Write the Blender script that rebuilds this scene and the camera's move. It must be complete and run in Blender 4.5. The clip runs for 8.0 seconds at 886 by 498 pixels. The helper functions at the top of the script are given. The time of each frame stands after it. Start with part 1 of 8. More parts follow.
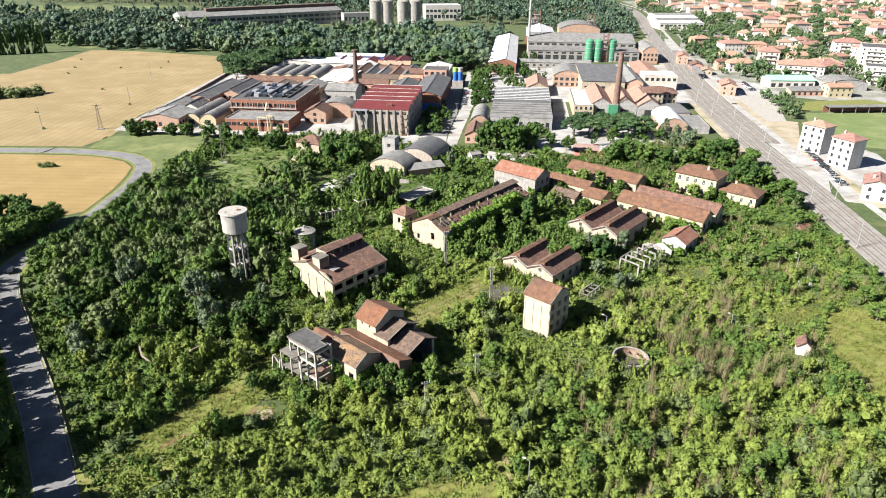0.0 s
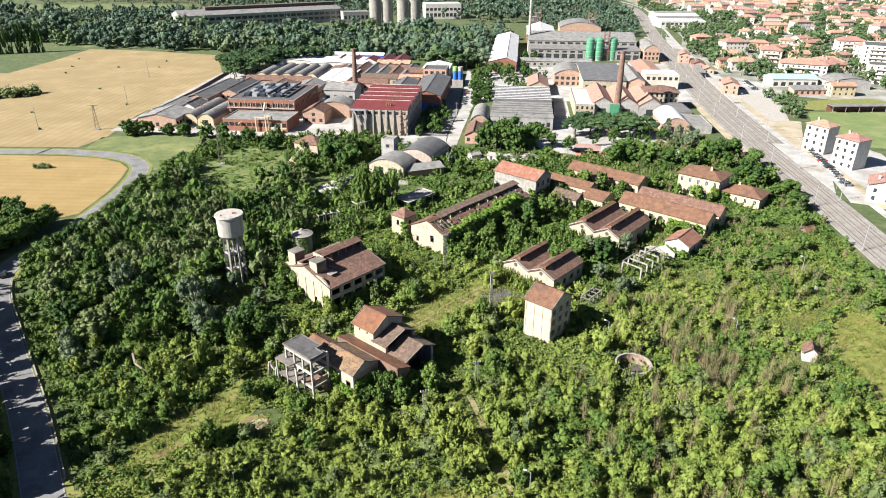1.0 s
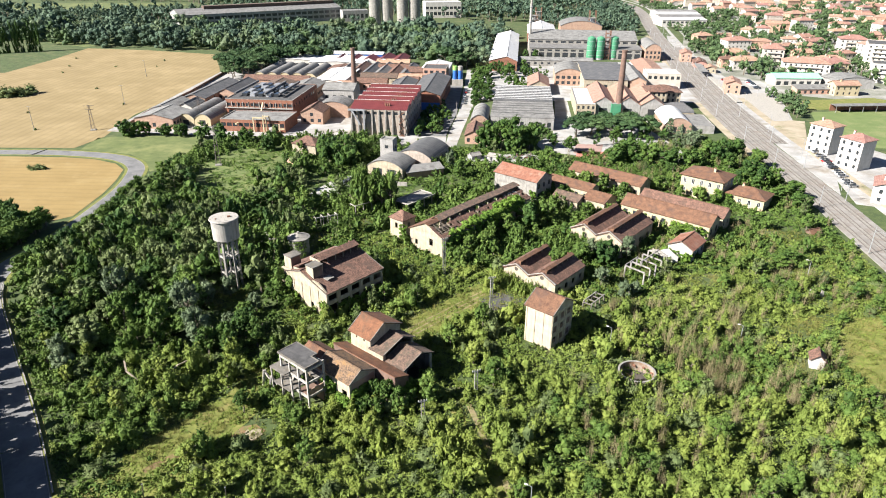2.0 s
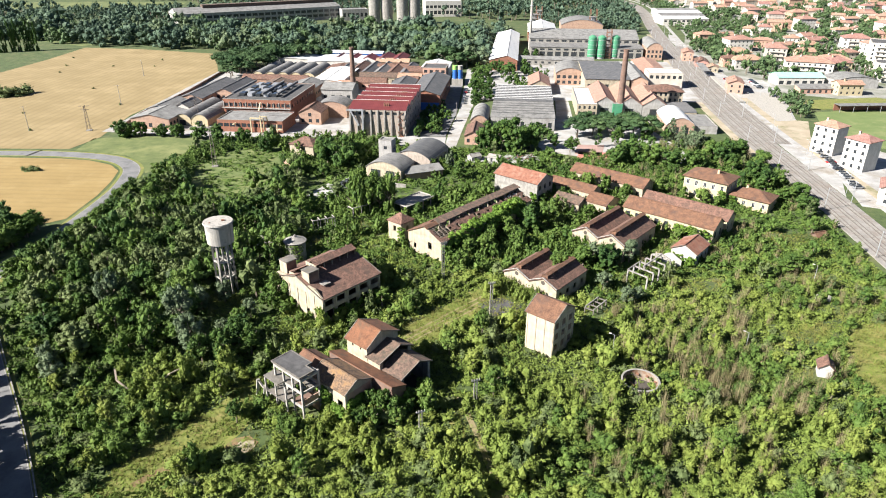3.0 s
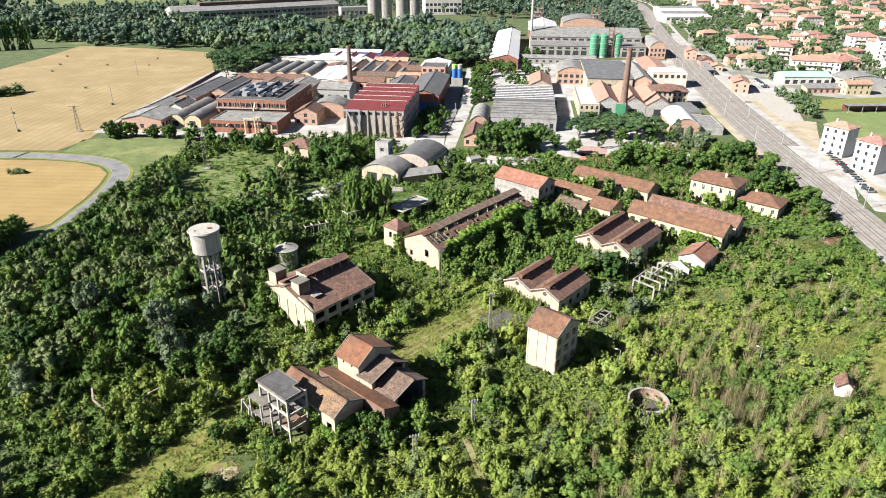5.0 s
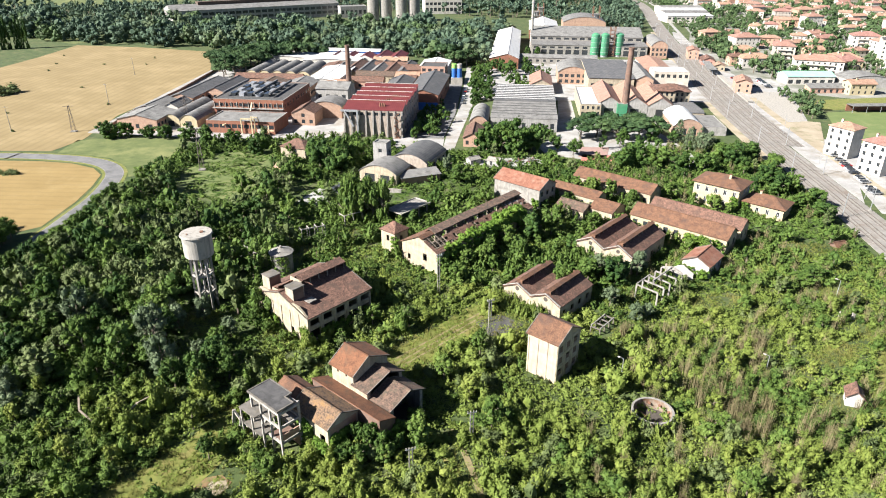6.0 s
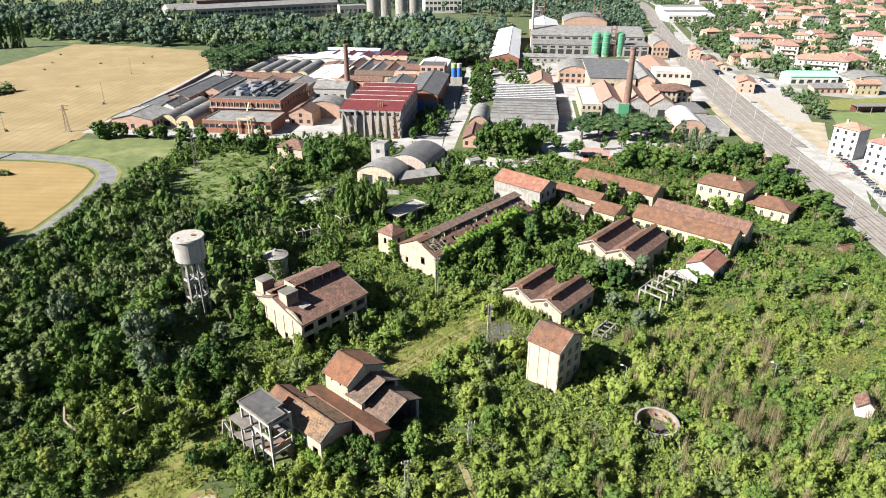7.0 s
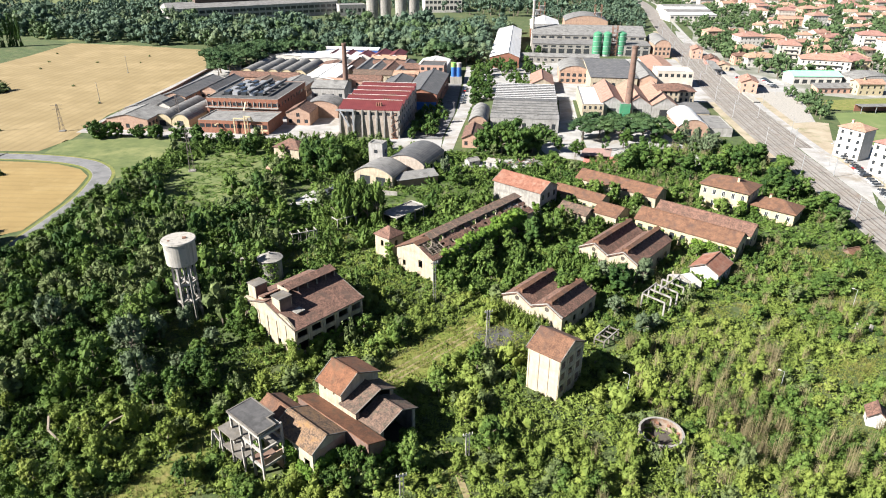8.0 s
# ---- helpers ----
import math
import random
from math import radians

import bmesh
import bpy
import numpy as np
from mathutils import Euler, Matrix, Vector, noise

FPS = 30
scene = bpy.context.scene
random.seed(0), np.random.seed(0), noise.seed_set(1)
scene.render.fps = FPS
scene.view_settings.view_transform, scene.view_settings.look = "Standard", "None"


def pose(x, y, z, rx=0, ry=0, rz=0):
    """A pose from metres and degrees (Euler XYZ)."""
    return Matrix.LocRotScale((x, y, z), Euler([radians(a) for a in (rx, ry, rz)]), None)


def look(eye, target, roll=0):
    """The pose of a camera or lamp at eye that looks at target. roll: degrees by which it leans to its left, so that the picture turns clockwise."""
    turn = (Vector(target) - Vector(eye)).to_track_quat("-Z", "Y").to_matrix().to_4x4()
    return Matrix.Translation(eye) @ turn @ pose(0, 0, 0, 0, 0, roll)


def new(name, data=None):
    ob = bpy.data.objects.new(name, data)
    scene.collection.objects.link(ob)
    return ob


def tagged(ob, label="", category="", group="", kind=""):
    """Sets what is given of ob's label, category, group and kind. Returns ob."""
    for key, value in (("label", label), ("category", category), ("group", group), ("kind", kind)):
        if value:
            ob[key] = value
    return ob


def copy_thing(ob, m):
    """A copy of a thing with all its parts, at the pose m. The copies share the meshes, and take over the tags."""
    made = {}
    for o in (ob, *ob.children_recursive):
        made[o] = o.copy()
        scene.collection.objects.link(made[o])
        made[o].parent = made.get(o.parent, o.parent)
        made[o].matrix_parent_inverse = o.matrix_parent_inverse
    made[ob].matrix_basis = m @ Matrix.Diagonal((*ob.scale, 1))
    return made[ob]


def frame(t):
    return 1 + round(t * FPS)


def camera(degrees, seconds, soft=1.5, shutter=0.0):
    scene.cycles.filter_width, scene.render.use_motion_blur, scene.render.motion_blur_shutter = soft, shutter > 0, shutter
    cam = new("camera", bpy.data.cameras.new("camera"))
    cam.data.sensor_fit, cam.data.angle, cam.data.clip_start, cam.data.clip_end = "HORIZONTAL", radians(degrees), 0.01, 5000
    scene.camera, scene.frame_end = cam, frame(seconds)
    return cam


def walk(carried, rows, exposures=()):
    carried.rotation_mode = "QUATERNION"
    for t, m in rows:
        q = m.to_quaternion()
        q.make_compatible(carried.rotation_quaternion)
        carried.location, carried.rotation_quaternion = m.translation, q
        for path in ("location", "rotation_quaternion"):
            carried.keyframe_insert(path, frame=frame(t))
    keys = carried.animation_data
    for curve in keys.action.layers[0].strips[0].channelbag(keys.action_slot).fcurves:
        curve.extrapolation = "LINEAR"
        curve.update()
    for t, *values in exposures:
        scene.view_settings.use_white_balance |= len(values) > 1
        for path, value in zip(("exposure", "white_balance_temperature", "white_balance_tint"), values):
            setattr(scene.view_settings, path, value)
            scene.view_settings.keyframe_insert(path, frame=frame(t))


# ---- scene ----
cam = camera(68.0, 8.0, soft=1.0)
PATH = [
    (0.0, (-0.789, 0.088, 86.345), (-4.440, 90.688, 44.175), 0.37),
    (0.5, (-0.702, 1.720, 86.358), (-4.389, 92.265, 44.073), 0.34),
    (1.0, (-0.608, 3.442, 86.343), (-4.330, 93.935, 43.950), 0.30),
    (1.5, (-0.508, 5.242, 86.297), (-4.263, 95.688, 43.805), 0.27),
    (2.0, (-0.401, 7.114, 86.221), (-4.187, 97.514, 43.637), 0.25),
    (2.5, (-0.287, 9.046, 86.112), (-4.104, 99.405, 43.444), 0.23),
    (3.0, (-0.167, 11.029, 85.970), (-4.012, 101.351, 43.225), 0.22),
    (3.5, (-0.040, 13.055, 85.794), (-3.913, 103.343, 42.979), 0.21),
    (4.0, (0.093, 15.112, 85.582), (-3.805, 105.370, 42.705), 0.20),
    (4.5, (0.233, 17.193, 85.333), (-3.689, 107.424, 42.402), 0.20),
    (5.0, (0.380, 19.288, 85.046), (-3.565, 109.496, 42.069), 0.21),
    (5.5, (0.533, 21.387, 84.719), (-3.433, 111.575, 41.704), 0.22),
    (6.0, (0.693, 23.481, 84.353), (-3.293, 113.653, 41.306), 0.23),
    (6.5, (0.859, 25.560, 83.945), (-3.145, 115.720, 40.875), 0.25),
    (7.0, (1.032, 27.615, 83.495), (-2.989, 117.767, 40.408), 0.27),
    (7.5, (1.212, 29.637, 83.001), (-2.825, 119.784, 39.905), 0.30),
    (8.0, (1.398, 31.616, 82.462), (-2.653, 121.761, 39.365), 0.33),
]
walk(cam, [(t, look(eye, aim, roll)) for t, eye, aim, roll in PATH])

# ---- sky, sun, exposure ----
SUN_ELEV, SUN_TO = 35.0, (-0.906, -0.423)
world = bpy.data.worlds.new("sky")
scene.world = world
world.use_nodes = True
wn = world.node_tree
sky = wn.nodes.new("ShaderNodeTexSky")
sky.sky_type, sky.sun_disc = "NISHITA", False
sky.sun_elevation, sky.sun_rotation = radians(SUN_ELEV), radians(245)
sky.air_density, sky.dust_density, sky.ozone_density = 0.38, 0.25, 1.0
wn.links.new(sky.outputs["Color"], wn.nodes["Background"].inputs["Color"])
wn.nodes["Background"].inputs["Strength"].default_value = 0.05
sun = new("sun", bpy.data.lights.new("sun", "SUN"))
sun.data.energy, sun.data.angle, sun.data.color = 4.9, radians(0.55), (1.0, 0.955, 0.9)
sun.matrix_world = look((SUN_TO[0], SUN_TO[1], math.tan(radians(SUN_ELEV))), (0, 0, 0))
scene.view_settings.exposure = 1.74


# ---- materials ----
def nodes_of(name):
    m = bpy.data.materials.new(name)
    m.use_nodes = True
    return m, m.node_tree, m.node_tree.nodes["Principled BSDF"]


def ramp(nt, fac, stops):
    r = nt.nodes.new("ShaderNodeValToRGB")
    while len(r.color_ramp.elements) < len(stops):
        r.color_ramp.elements.new(0.5)
    for e, (p, c) in zip(r.color_ramp.elements, stops):
        e.position, e.color = p, (*c, 1)
    nt.links.new(fac, r.inputs["Fac"])
    return r.outputs["Color"]


def noise_tex(nt, coord, scale, detail=4.0, rough=0.6, stretch=None):
    if stretch:
        mp = nt.nodes.new("ShaderNodeMapping")
        mp.inputs["Scale"].default_value = stretch
        nt.links.new(coord, mp.inputs["Vector"])
        coord = mp.outputs["Vector"]
    n = nt.nodes.new("ShaderNodeTexNoise")
    n.inputs["Scale"].default_value, n.inputs["Detail"].default_value, n.inputs["Roughness"].default_value = scale, detail, rough
    nt.links.new(coord, n.inputs["Vector"])
    return n.outputs["Fac"]


def blend(nt, kind, fac, a, b):
    m = nt.nodes.new("ShaderNodeMix")
    m.data_type, m.blend_type = "RGBA", kind
    for sock, v in ((m.inputs["Factor"], fac), (m.inputs["A"], a), (m.inputs["B"], b)):
        if isinstance(v, (int, float)):
            sock.default_value = v
        elif isinstance(v, tuple):
            sock.default_value = (*v, 1)
        else:
            nt.links.new(v, sock)
    return m.outputs["Result"]


def math_node(nt, op, a, b=0.5):
    m = nt.nodes.new("ShaderNodeMath")
    m.operation = op
    for i, v in enumerate((a, b)):
        if isinstance(v, (int, float)):
            m.inputs[i].default_value = v
        else:
            nt.links.new(v, m.inputs[i])
    return m.outputs[0]


def surface(name, colour, colour2, scale=0.6, grain=6.0, stain=None, stain_scale=0.25, rough=0.85, metal=0.0, bump=0.02,
            streaks=None, wave=None, spread=0.0, coarse=0.75, edge=0.14, distort=0.6):
    """A weathered surface: two tones at one scale, grain at another, stains, vertical streaks, ribs (axis, spacing in metres, strength)."""
    m, nt, bsdf = nodes_of(name)
    geo = nt.nodes.new("ShaderNodeTexCoord")
    co = geo.outputs["Object"]
    big = noise_tex(nt, co, scale, 5, 0.62)
    fine = noise_tex(nt, co, grain, 3, 0.7)
    mixf = math_node(nt, "ADD", math_node(nt, "MULTIPLY", big, coarse), math_node(nt, "MULTIPLY", fine, 1 - coarse))
    col = ramp(nt, mixf, [(0.5 - edge, colour), (0.5 + edge, colour2)])
    if stain:
        s = ramp(nt, noise_tex(nt, co, stain_scale, 6, 0.7), [(0.5, (0, 0, 0)), (0.68, (1, 1, 1))])
        col = blend(nt, "MIX", s, col, stain)
    if streaks:
        s = ramp(nt, noise_tex(nt, co, 1.3, 4, 0.6, (1, 1, 0.12)), [(0.5, (0, 0, 0)), (0.72, (0.8, 0.8, 0.8))])
        col = blend(nt, "MIX", s, col, streaks)
    height = fine
    if wave:
        axis, step, strength = wave
        w = nt.nodes.new("ShaderNodeTexWave")
        w.wave_type, w.bands_direction = "BANDS", axis
        w.inputs["Scale"].default_value = 0.314 / step
        w.inputs["Distortion"].default_value = distort
        w.inputs["Detail Scale"].default_value = 3.0
        nt.links.new(co, w.inputs["Vector"])
        dark = ramp(nt, w.outputs["Fac"], [(0.0, (1 - strength,) * 3), (0.45, (1, 1, 1))])
        col = blend(nt, "MULTIPLY", 1.0, col, dark)
        height = w.outputs["Fac"]
    if spread:
        oi = nt.nodes.new("ShaderNodeObjectInfo")
        hsv = nt.nodes.new("ShaderNodeHueSaturation")
        wn_ = nt.nodes.new("ShaderNodeTexWhiteNoise")
        nt.links.new(oi.outputs["Location"], wn_.inputs["Vector"])
        nt.links.new(math_node(nt, "ADD", math_node(nt, "MULTIPLY", wn_.outputs["Value"], spread), 1 - spread / 2), hsv.inputs["Value"])
        nt.links.new(math_node(nt, "ADD", math_node(nt, "MULTIPLY", wn_.outputs["Value"], 0.04), 0.48), hsv.inputs["Hue"])
        nt.links.new(col, hsv.inputs["Color"])
        col = hsv.outputs["Color"]
    nt.links.new(col, bsdf.inputs["Base Color"])
    bsdf.inputs["Roughness"].default_value, bsdf.inputs["Metallic"].default_value = rough, metal
    if bump:
        b = nt.nodes.new("ShaderNodeBump")
        b.inputs["Strength"].default_value, b.inputs["Distance"].default_value = 0.6, bump
        nt.links.new(height, b.inputs["Height"])
        nt.links.new(b.outputs["Normal"], bsdf.inputs["Normal"])
    return m


def foliage(name, dark, mid, light, patch=0.09, through_light=0.09):
    """Leaves: tint by leaf and by patch of the plan, a little light let through."""
    m, nt, bsdf = nodes_of(name)
    g = nt.nodes.new("ShaderNodeNewGeometry")
    big = noise_tex(nt, g.outputs["Position"], patch, 3, 0.6)
    fine = noise_tex(nt, g.outputs["Position"], 0.55, 2, 0.5)
    f = math_node(nt, "ADD", math_node(nt, "MULTIPLY", big, 0.7), math_node(nt, "MULTIPLY", fine, 0.3))
    f = math_node(nt, "ADD", f, math_node(nt, "MULTIPLY", math_node(nt, "SUBTRACT", g.outputs["Random Per Island"], 0.5), 0.16))
    grain = noise_tex(nt, g.outputs["Position"], 6.5, 2, 0.7)
    f = math_node(nt, "ADD", f, math_node(nt, "MULTIPLY", math_node(nt, "SUBTRACT", grain, 0.5), 0.34))
    col = ramp(nt, f, [(0.3, dark), (0.5, mid), (0.72, light)])
    nt.links.new(col, bsdf.inputs["Base Color"])
    bsdf.inputs["Roughness"].default_value = 0.6
    bsdf.inputs["Specular IOR Level"].default_value = 0.1
    bp = nt.nodes.new("ShaderNodeBump")
    bp.inputs["Strength"].default_value, bp.inputs["Distance"].default_value = 0.7, 0.1
    nt.links.new(noise_tex(nt, g.outputs["Position"], 5.5, 2, 0.6), bp.inputs["Height"])
    nt.links.new(bp.outputs["Normal"], bsdf.inputs["Normal"])
    tr = nt.nodes.new("ShaderNodeBsdfTranslucent")
    nt.links.new(col, tr.inputs["Color"])
    mx = nt.nodes.new("ShaderNodeMixShader")
    mx.inputs[0].default_value = through_light
    out = nt.nodes["Material Output"]
    nt.links.new(bsdf.outputs[0], mx.inputs[1])
    nt.links.new(tr.outputs[0], mx.inputs[2])
    nt.links.new(mx.outputs[0], out.inputs["Surface"])
    return m


def plain(name, colour, rough=0.5, metal=0.0):
    m, nt, bsdf = nodes_of(name)
    co = nt.nodes.new("ShaderNodeTexCoord").outputs["Object"]
    c2 = tuple(0.72 * c for c in colour)
    nt.links.new(ramp(nt, noise_tex(nt, co, 1.7, 5, 0.65), [(0.35, c2), (0.6, colour)]), bsdf.inputs["Base Color"])
    bsdf.inputs["Roughness"].default_value, bsdf.inputs["Metallic"].default_value = rough, metal
    return m


LEAF_LIGHT = foliage("leaf_light", (0.09, 0.126, 0.026), (0.148, 0.188, 0.04), (0.19, 0.222, 0.055))
LEAF_MID = foliage("leaf_mid", (0.03, 0.061, 0.015), (0.075, 0.124, 0.027), (0.132, 0.186, 0.044))
LEAF_DARK = foliage("leaf_dark", (0.018, 0.043, 0.014), (0.044, 0.085, 0.02), (0.09, 0.14, 0.03))
LEAF_OLIVE = foliage("leaf_olive", (0.044, 0.067, 0.025), (0.095, 0.126, 0.047), (0.15, 0.182, 0.073))
LEAF_GREY = foliage("leaf_grey", (0.055, 0.08, 0.044), (0.1, 0.135, 0.073), (0.155, 0.195, 0.112))
LEAF_PINE = foliage("leaf_pine", (0.022, 0.048, 0.021), (0.043, 0.078, 0.031), (0.074, 0.115, 0.044))
# Town leaves, paler and bluer: some distance haze is in the colour.
LEAF_TOWN = foliage("leaf_town", (0.034, 0.062, 0.028), (0.062, 0.10, 0.042), (0.10, 0.145, 0.06))
LEAF_SCRUB = foliage("leaf_scrub", (0.07, 0.107, 0.024), (0.124, 0.168, 0.036), (0.174, 0.212, 0.052))
# Leaves of the distant belts: bluish air haze is put into the colour.
LEAF_HAZED = foliage("leaf_hazed", (0.034, 0.06, 0.044), (0.068, 0.107, 0.07), (0.112, 0.157, 0.094), 0.03)
LEAF_DRY = foliage("leaf_dry", (0.15, 0.13, 0.068), (0.21, 0.183, 0.1), (0.27, 0.235, 0.135))
IVY = foliage("ivy", (0.04, 0.08, 0.014), (0.085, 0.15, 0.024), (0.14, 0.215, 0.036))
GRASS_BLADES = foliage("grass_blades", (0.09, 0.105, 0.03), (0.17, 0.175, 0.052), (0.26, 0.24, 0.085))
BARK = surface("bark", (0.10, 0.08, 0.06), (0.2, 0.17, 0.13), 2, 12)
TILE_OLD = surface("old_roof_tiles", (0.056, 0.03, 0.022), (0.195, 0.107, 0.076), 0.8, 3.2, (0.075, 0.048, 0.036), 0.45, 0.92, bump=0.08, coarse=0.45, edge=0.1)
TILE_WARM = surface("warm_roof_tiles", (0.076, 0.037, 0.022), (0.172, 0.088, 0.05), 0.7, 3.2, (0.07, 0.043, 0.033), 0.4, 0.92, bump=0.08, coarse=0.45, edge=0.1)
TILE_RUSTY = surface("rust_brown_tiles", (0.085, 0.036, 0.018), (0.2, 0.087, 0.043), 0.7, 3.2, (0.075, 0.048, 0.03), 0.4, 0.92, bump=0.08, coarse=0.45, edge=0.12)
TILE_LICHEN = surface("orange_lichen_tiles", (0.055, 0.038, 0.026), (0.215, 0.135, 0.08), 0.9, 3.2, (0.2, 0.115, 0.045), 0.9, 0.92, bump=0.08, coarse=0.4, edge=0.1)
TILE_DARK = surface("lichened_roof_tiles", (0.04, 0.029, 0.024), (0.165, 0.105, 0.075), 0.9, 3.2, (0.055, 0.052, 0.036), 0.7, 0.92, bump=0.08, coarse=0.45, edge=0.1)
TILE_ORANGE = surface("orange_roof_tiles", (0.24, 0.13, 0.094), (0.345, 0.21, 0.16), 0.7, 5, (0.2, 0.11, 0.08), 0.4, 0.88, wave=("X", 0.5, 0.25), bump=0.05, spread=0.3)
TILE_RUST = surface("rusty_roof_tiles", (0.13, 0.05, 0.03), (0.255, 0.115, 0.074), 0.8, 3.0, (0.24, 0.15, 0.11), 0.5, 0.9, bump=0.06, coarse=0.5, edge=0.1)
TILE_RED = surface("red_sheet_roof", (0.1, 0.021, 0.022), (0.15, 0.034, 0.033), 0.3, 3, rough=0.5, wave=("X", 0.9, 0.2), bump=0.04)
ROOF_GREY = surface("fibre_cement_roof", (0.13, 0.13, 0.125), (0.22, 0.215, 0.205), 0.35, 4, (0.085, 0.082, 0.075), 0.3, 0.9, wave=("X", 0.6, 0.22), bump=0.05, spread=0.25)
ROOF_DARK = surface("dark_sheet_roof", (0.06, 0.063, 0.067), (0.11, 0.11, 0.112), 0.35, 4, (0.14, 0.135, 0.13), 0.3, 0.8, wave=("X", 0.8, 0.25), bump=0.04, spread=0.25)
ROOF_WHITE = surface("white_sheet_roof", (0.52, 0.52, 0.505), (0.64, 0.64, 0.63), 0.2, 3, (0.42, 0.41, 0.39), 0.2, 0.6, wave=("X", 1.0, 0.1), bump=0.03)
BITUMEN = surface("bitumen_roof", (0.048, 0.047, 0.048), (0.085, 0.083, 0.082), 0.7, 8, (0.035, 0.035, 0.034), 0.5, 0.9)
CONCRETE = surface("weathered_concrete", (0.19, 0.18, 0.16), (0.3, 0.285, 0.26), 0.6, 6, (0.13, 0.125, 0.11), 0.5, 0.92, streaks=(0.12, 0.11, 0.1))
CONCRETE_DARK = surface("dark_concrete", (0.08, 0.075, 0.066), (0.17, 0.155, 0.135), 0.7, 6, (0.12, 0.10, 0.07), 0.6, 0.95)
CONCRETE_PALE = surface("pale_concrete", (0.265, 0.248, 0.218), (0.375, 0.355, 0.318), 0.5, 6, (0.2, 0.19, 0.175), 0.5, 0.92, streaks=(0.16, 0.15, 0.135))
PLASTER_CREAM = surface("cream_plaster", (0.29, 0.246, 0.174), (0.41, 0.357, 0.265), 0.45, 5, (0.22, 0.18, 0.13), 0.4, 0.9, streaks=(0.2, 0.165, 0.125))
PLASTER_WARM = surface("warm_plaster", (0.34, 0.285, 0.205), (0.45, 0.388, 0.285), 0.45, 5, (0.3, 0.245, 0.185), 0.4, 0.9, streaks=(0.28, 0.225, 0.17))
PLASTER_WHITE = surface("white_plaster", (0.42, 0.4, 0.36), (0.53, 0.51, 0.47), 0.4, 5, (0.36, 0.335, 0.3), 0.3, 0.9, streaks=(0.36, 0.335, 0.3))
PLASTER_TOWN = surface("painted_town_plaster", (0.38, 0.335, 0.275), (0.5, 0.46, 0.4), 0.2, 4, rough=0.88, spread=0.55)
PLASTER_PINK = surface("pink_plaster", (0.36, 0.21, 0.15), (0.46, 0.3, 0.23), 0.4, 5, (0.3, 0.2, 0.16), 0.4, 0.9, spread=0.25)
PLASTER_GREY = surface("grey_render", (0.24, 0.235, 0.22), (0.34, 0.33, 0.315), 0.4, 5, (0.18, 0.17, 0.16), 0.3, 0.9, streaks=(0.17, 0.16, 0.15))
PLASTER_YELLOW = surface("yellow_plaster", (0.36, 0.3, 0.18), (0.47, 0.405, 0.265), 0.4, 5, (0.35, 0.29, 0.18), 0.4, 0.9, streaks=(0.3, 0.25, 0.17))
BRICK = surface("brick", (0.19, 0.075, 0.045), (0.27, 0.12, 0.075), 0.6, 9, (0.16, 0.085, 0.06), 0.5, 0.9, wave=("Z", 0.15, 0.12), bump=0.01)
BRICK_OLD = surface("sooty_brick", (0.115, 0.07, 0.052), (0.18, 0.115, 0.088), 0.5, 9, (0.08, 0.055, 0.045), 0.4, 0.92)
BRICK_PALE = surface("pale_brick", (0.29, 0.18, 0.125), (0.39, 0.265, 0.195), 0.6, 9, (0.24, 0.165, 0.125), 0.5, 0.9, wave=("Z", 0.15, 0.1), bump=0.01)
DARK_GLASS = plain("window_glass", (0.035, 0.04, 0.045), 0.12)
DARK_INSIDE = plain("dark_floor_inside", (0.07, 0.06, 0.05), 0.95)
STEEL = surface("galvanised_steel", (0.36, 0.37, 0.38), (0.50, 0.51, 0.52), 1, 8, rough=0.45, metal=0.6)
RUST = surface("rusty_steel", (0.13, 0.065, 0.04), (0.25, 0.13, 0.085), 1.2, 8, rough=0.8, metal=0.3)
RAIL_STEEL = surface("worn_rail_steel", (0.12, 0.10, 0.088), (0.2, 0.175, 0.16), 0.6, 6, rough=0.6, metal=0.4)
WOOD = surface("grey_timber", (0.16, 0.13, 0.10), (0.27, 0.23, 0.18), 2, 14)
GREEN_PAINT = surface("green_silo_paint", (0.035, 0.17, 0.09), (0.06, 0.24, 0.13), 0.3, 4, (0.10, 0.2, 0.12), 0.4, 0.55)
BLUE_PAINT = surface("blue_paint", (0.02, 0.09, 0.32), (0.035, 0.14, 0.42), 0.4, 4, rough=0.5)
PIPE_CREAM = surface("cream_pipe_paint", (0.42, 0.35, 0.21), (0.52, 0.45, 0.29), 0.6, 5, (0.3, 0.22, 0.14), 0.5, 0.6)
LIME_PAINT = surface("lime_paint", (0.2, 0.42, 0.08), (0.27, 0.52, 0.12), 0.4, 4, rough=0.5)
MINT_PAINT = surface("mint_sheet", (0.22, 0.55, 0.36), (0.30, 0.64, 0.44), 0.3, 4, rough=0.6)
PINK_COURT = surface("faded_court", (0.24, 0.15, 0.13), (0.33, 0.215, 0.185), 0.4, 4, (0.2, 0.16, 0.13), 0.2, 0.95)
RED_COURT = surface("red_court", (0.36, 0.11, 0.09), (0.46, 0.18, 0.14), 0.3, 4, rough=0.9)
CAR_WHITE = plain("white_car_paint", (0.7, 0.7, 0.7), 0.25)
CAR_DARK = plain("dark_car_paint", (0.04, 0.045, 0.055), 0.25)
CAR_RED = plain("red_car_paint", (0.35, 0.03, 0.03), 0.25)
CAR_SILVER = plain("silver_car_paint", (0.4, 0.41, 0.43), 0.25, 0.5)
RUBBER = plain("tyre_rubber", (0.03, 0.03, 0.03), 0.85)
PAINT_LINE = plain("road_paint", (0.7, 0.7, 0.68), 0.7)
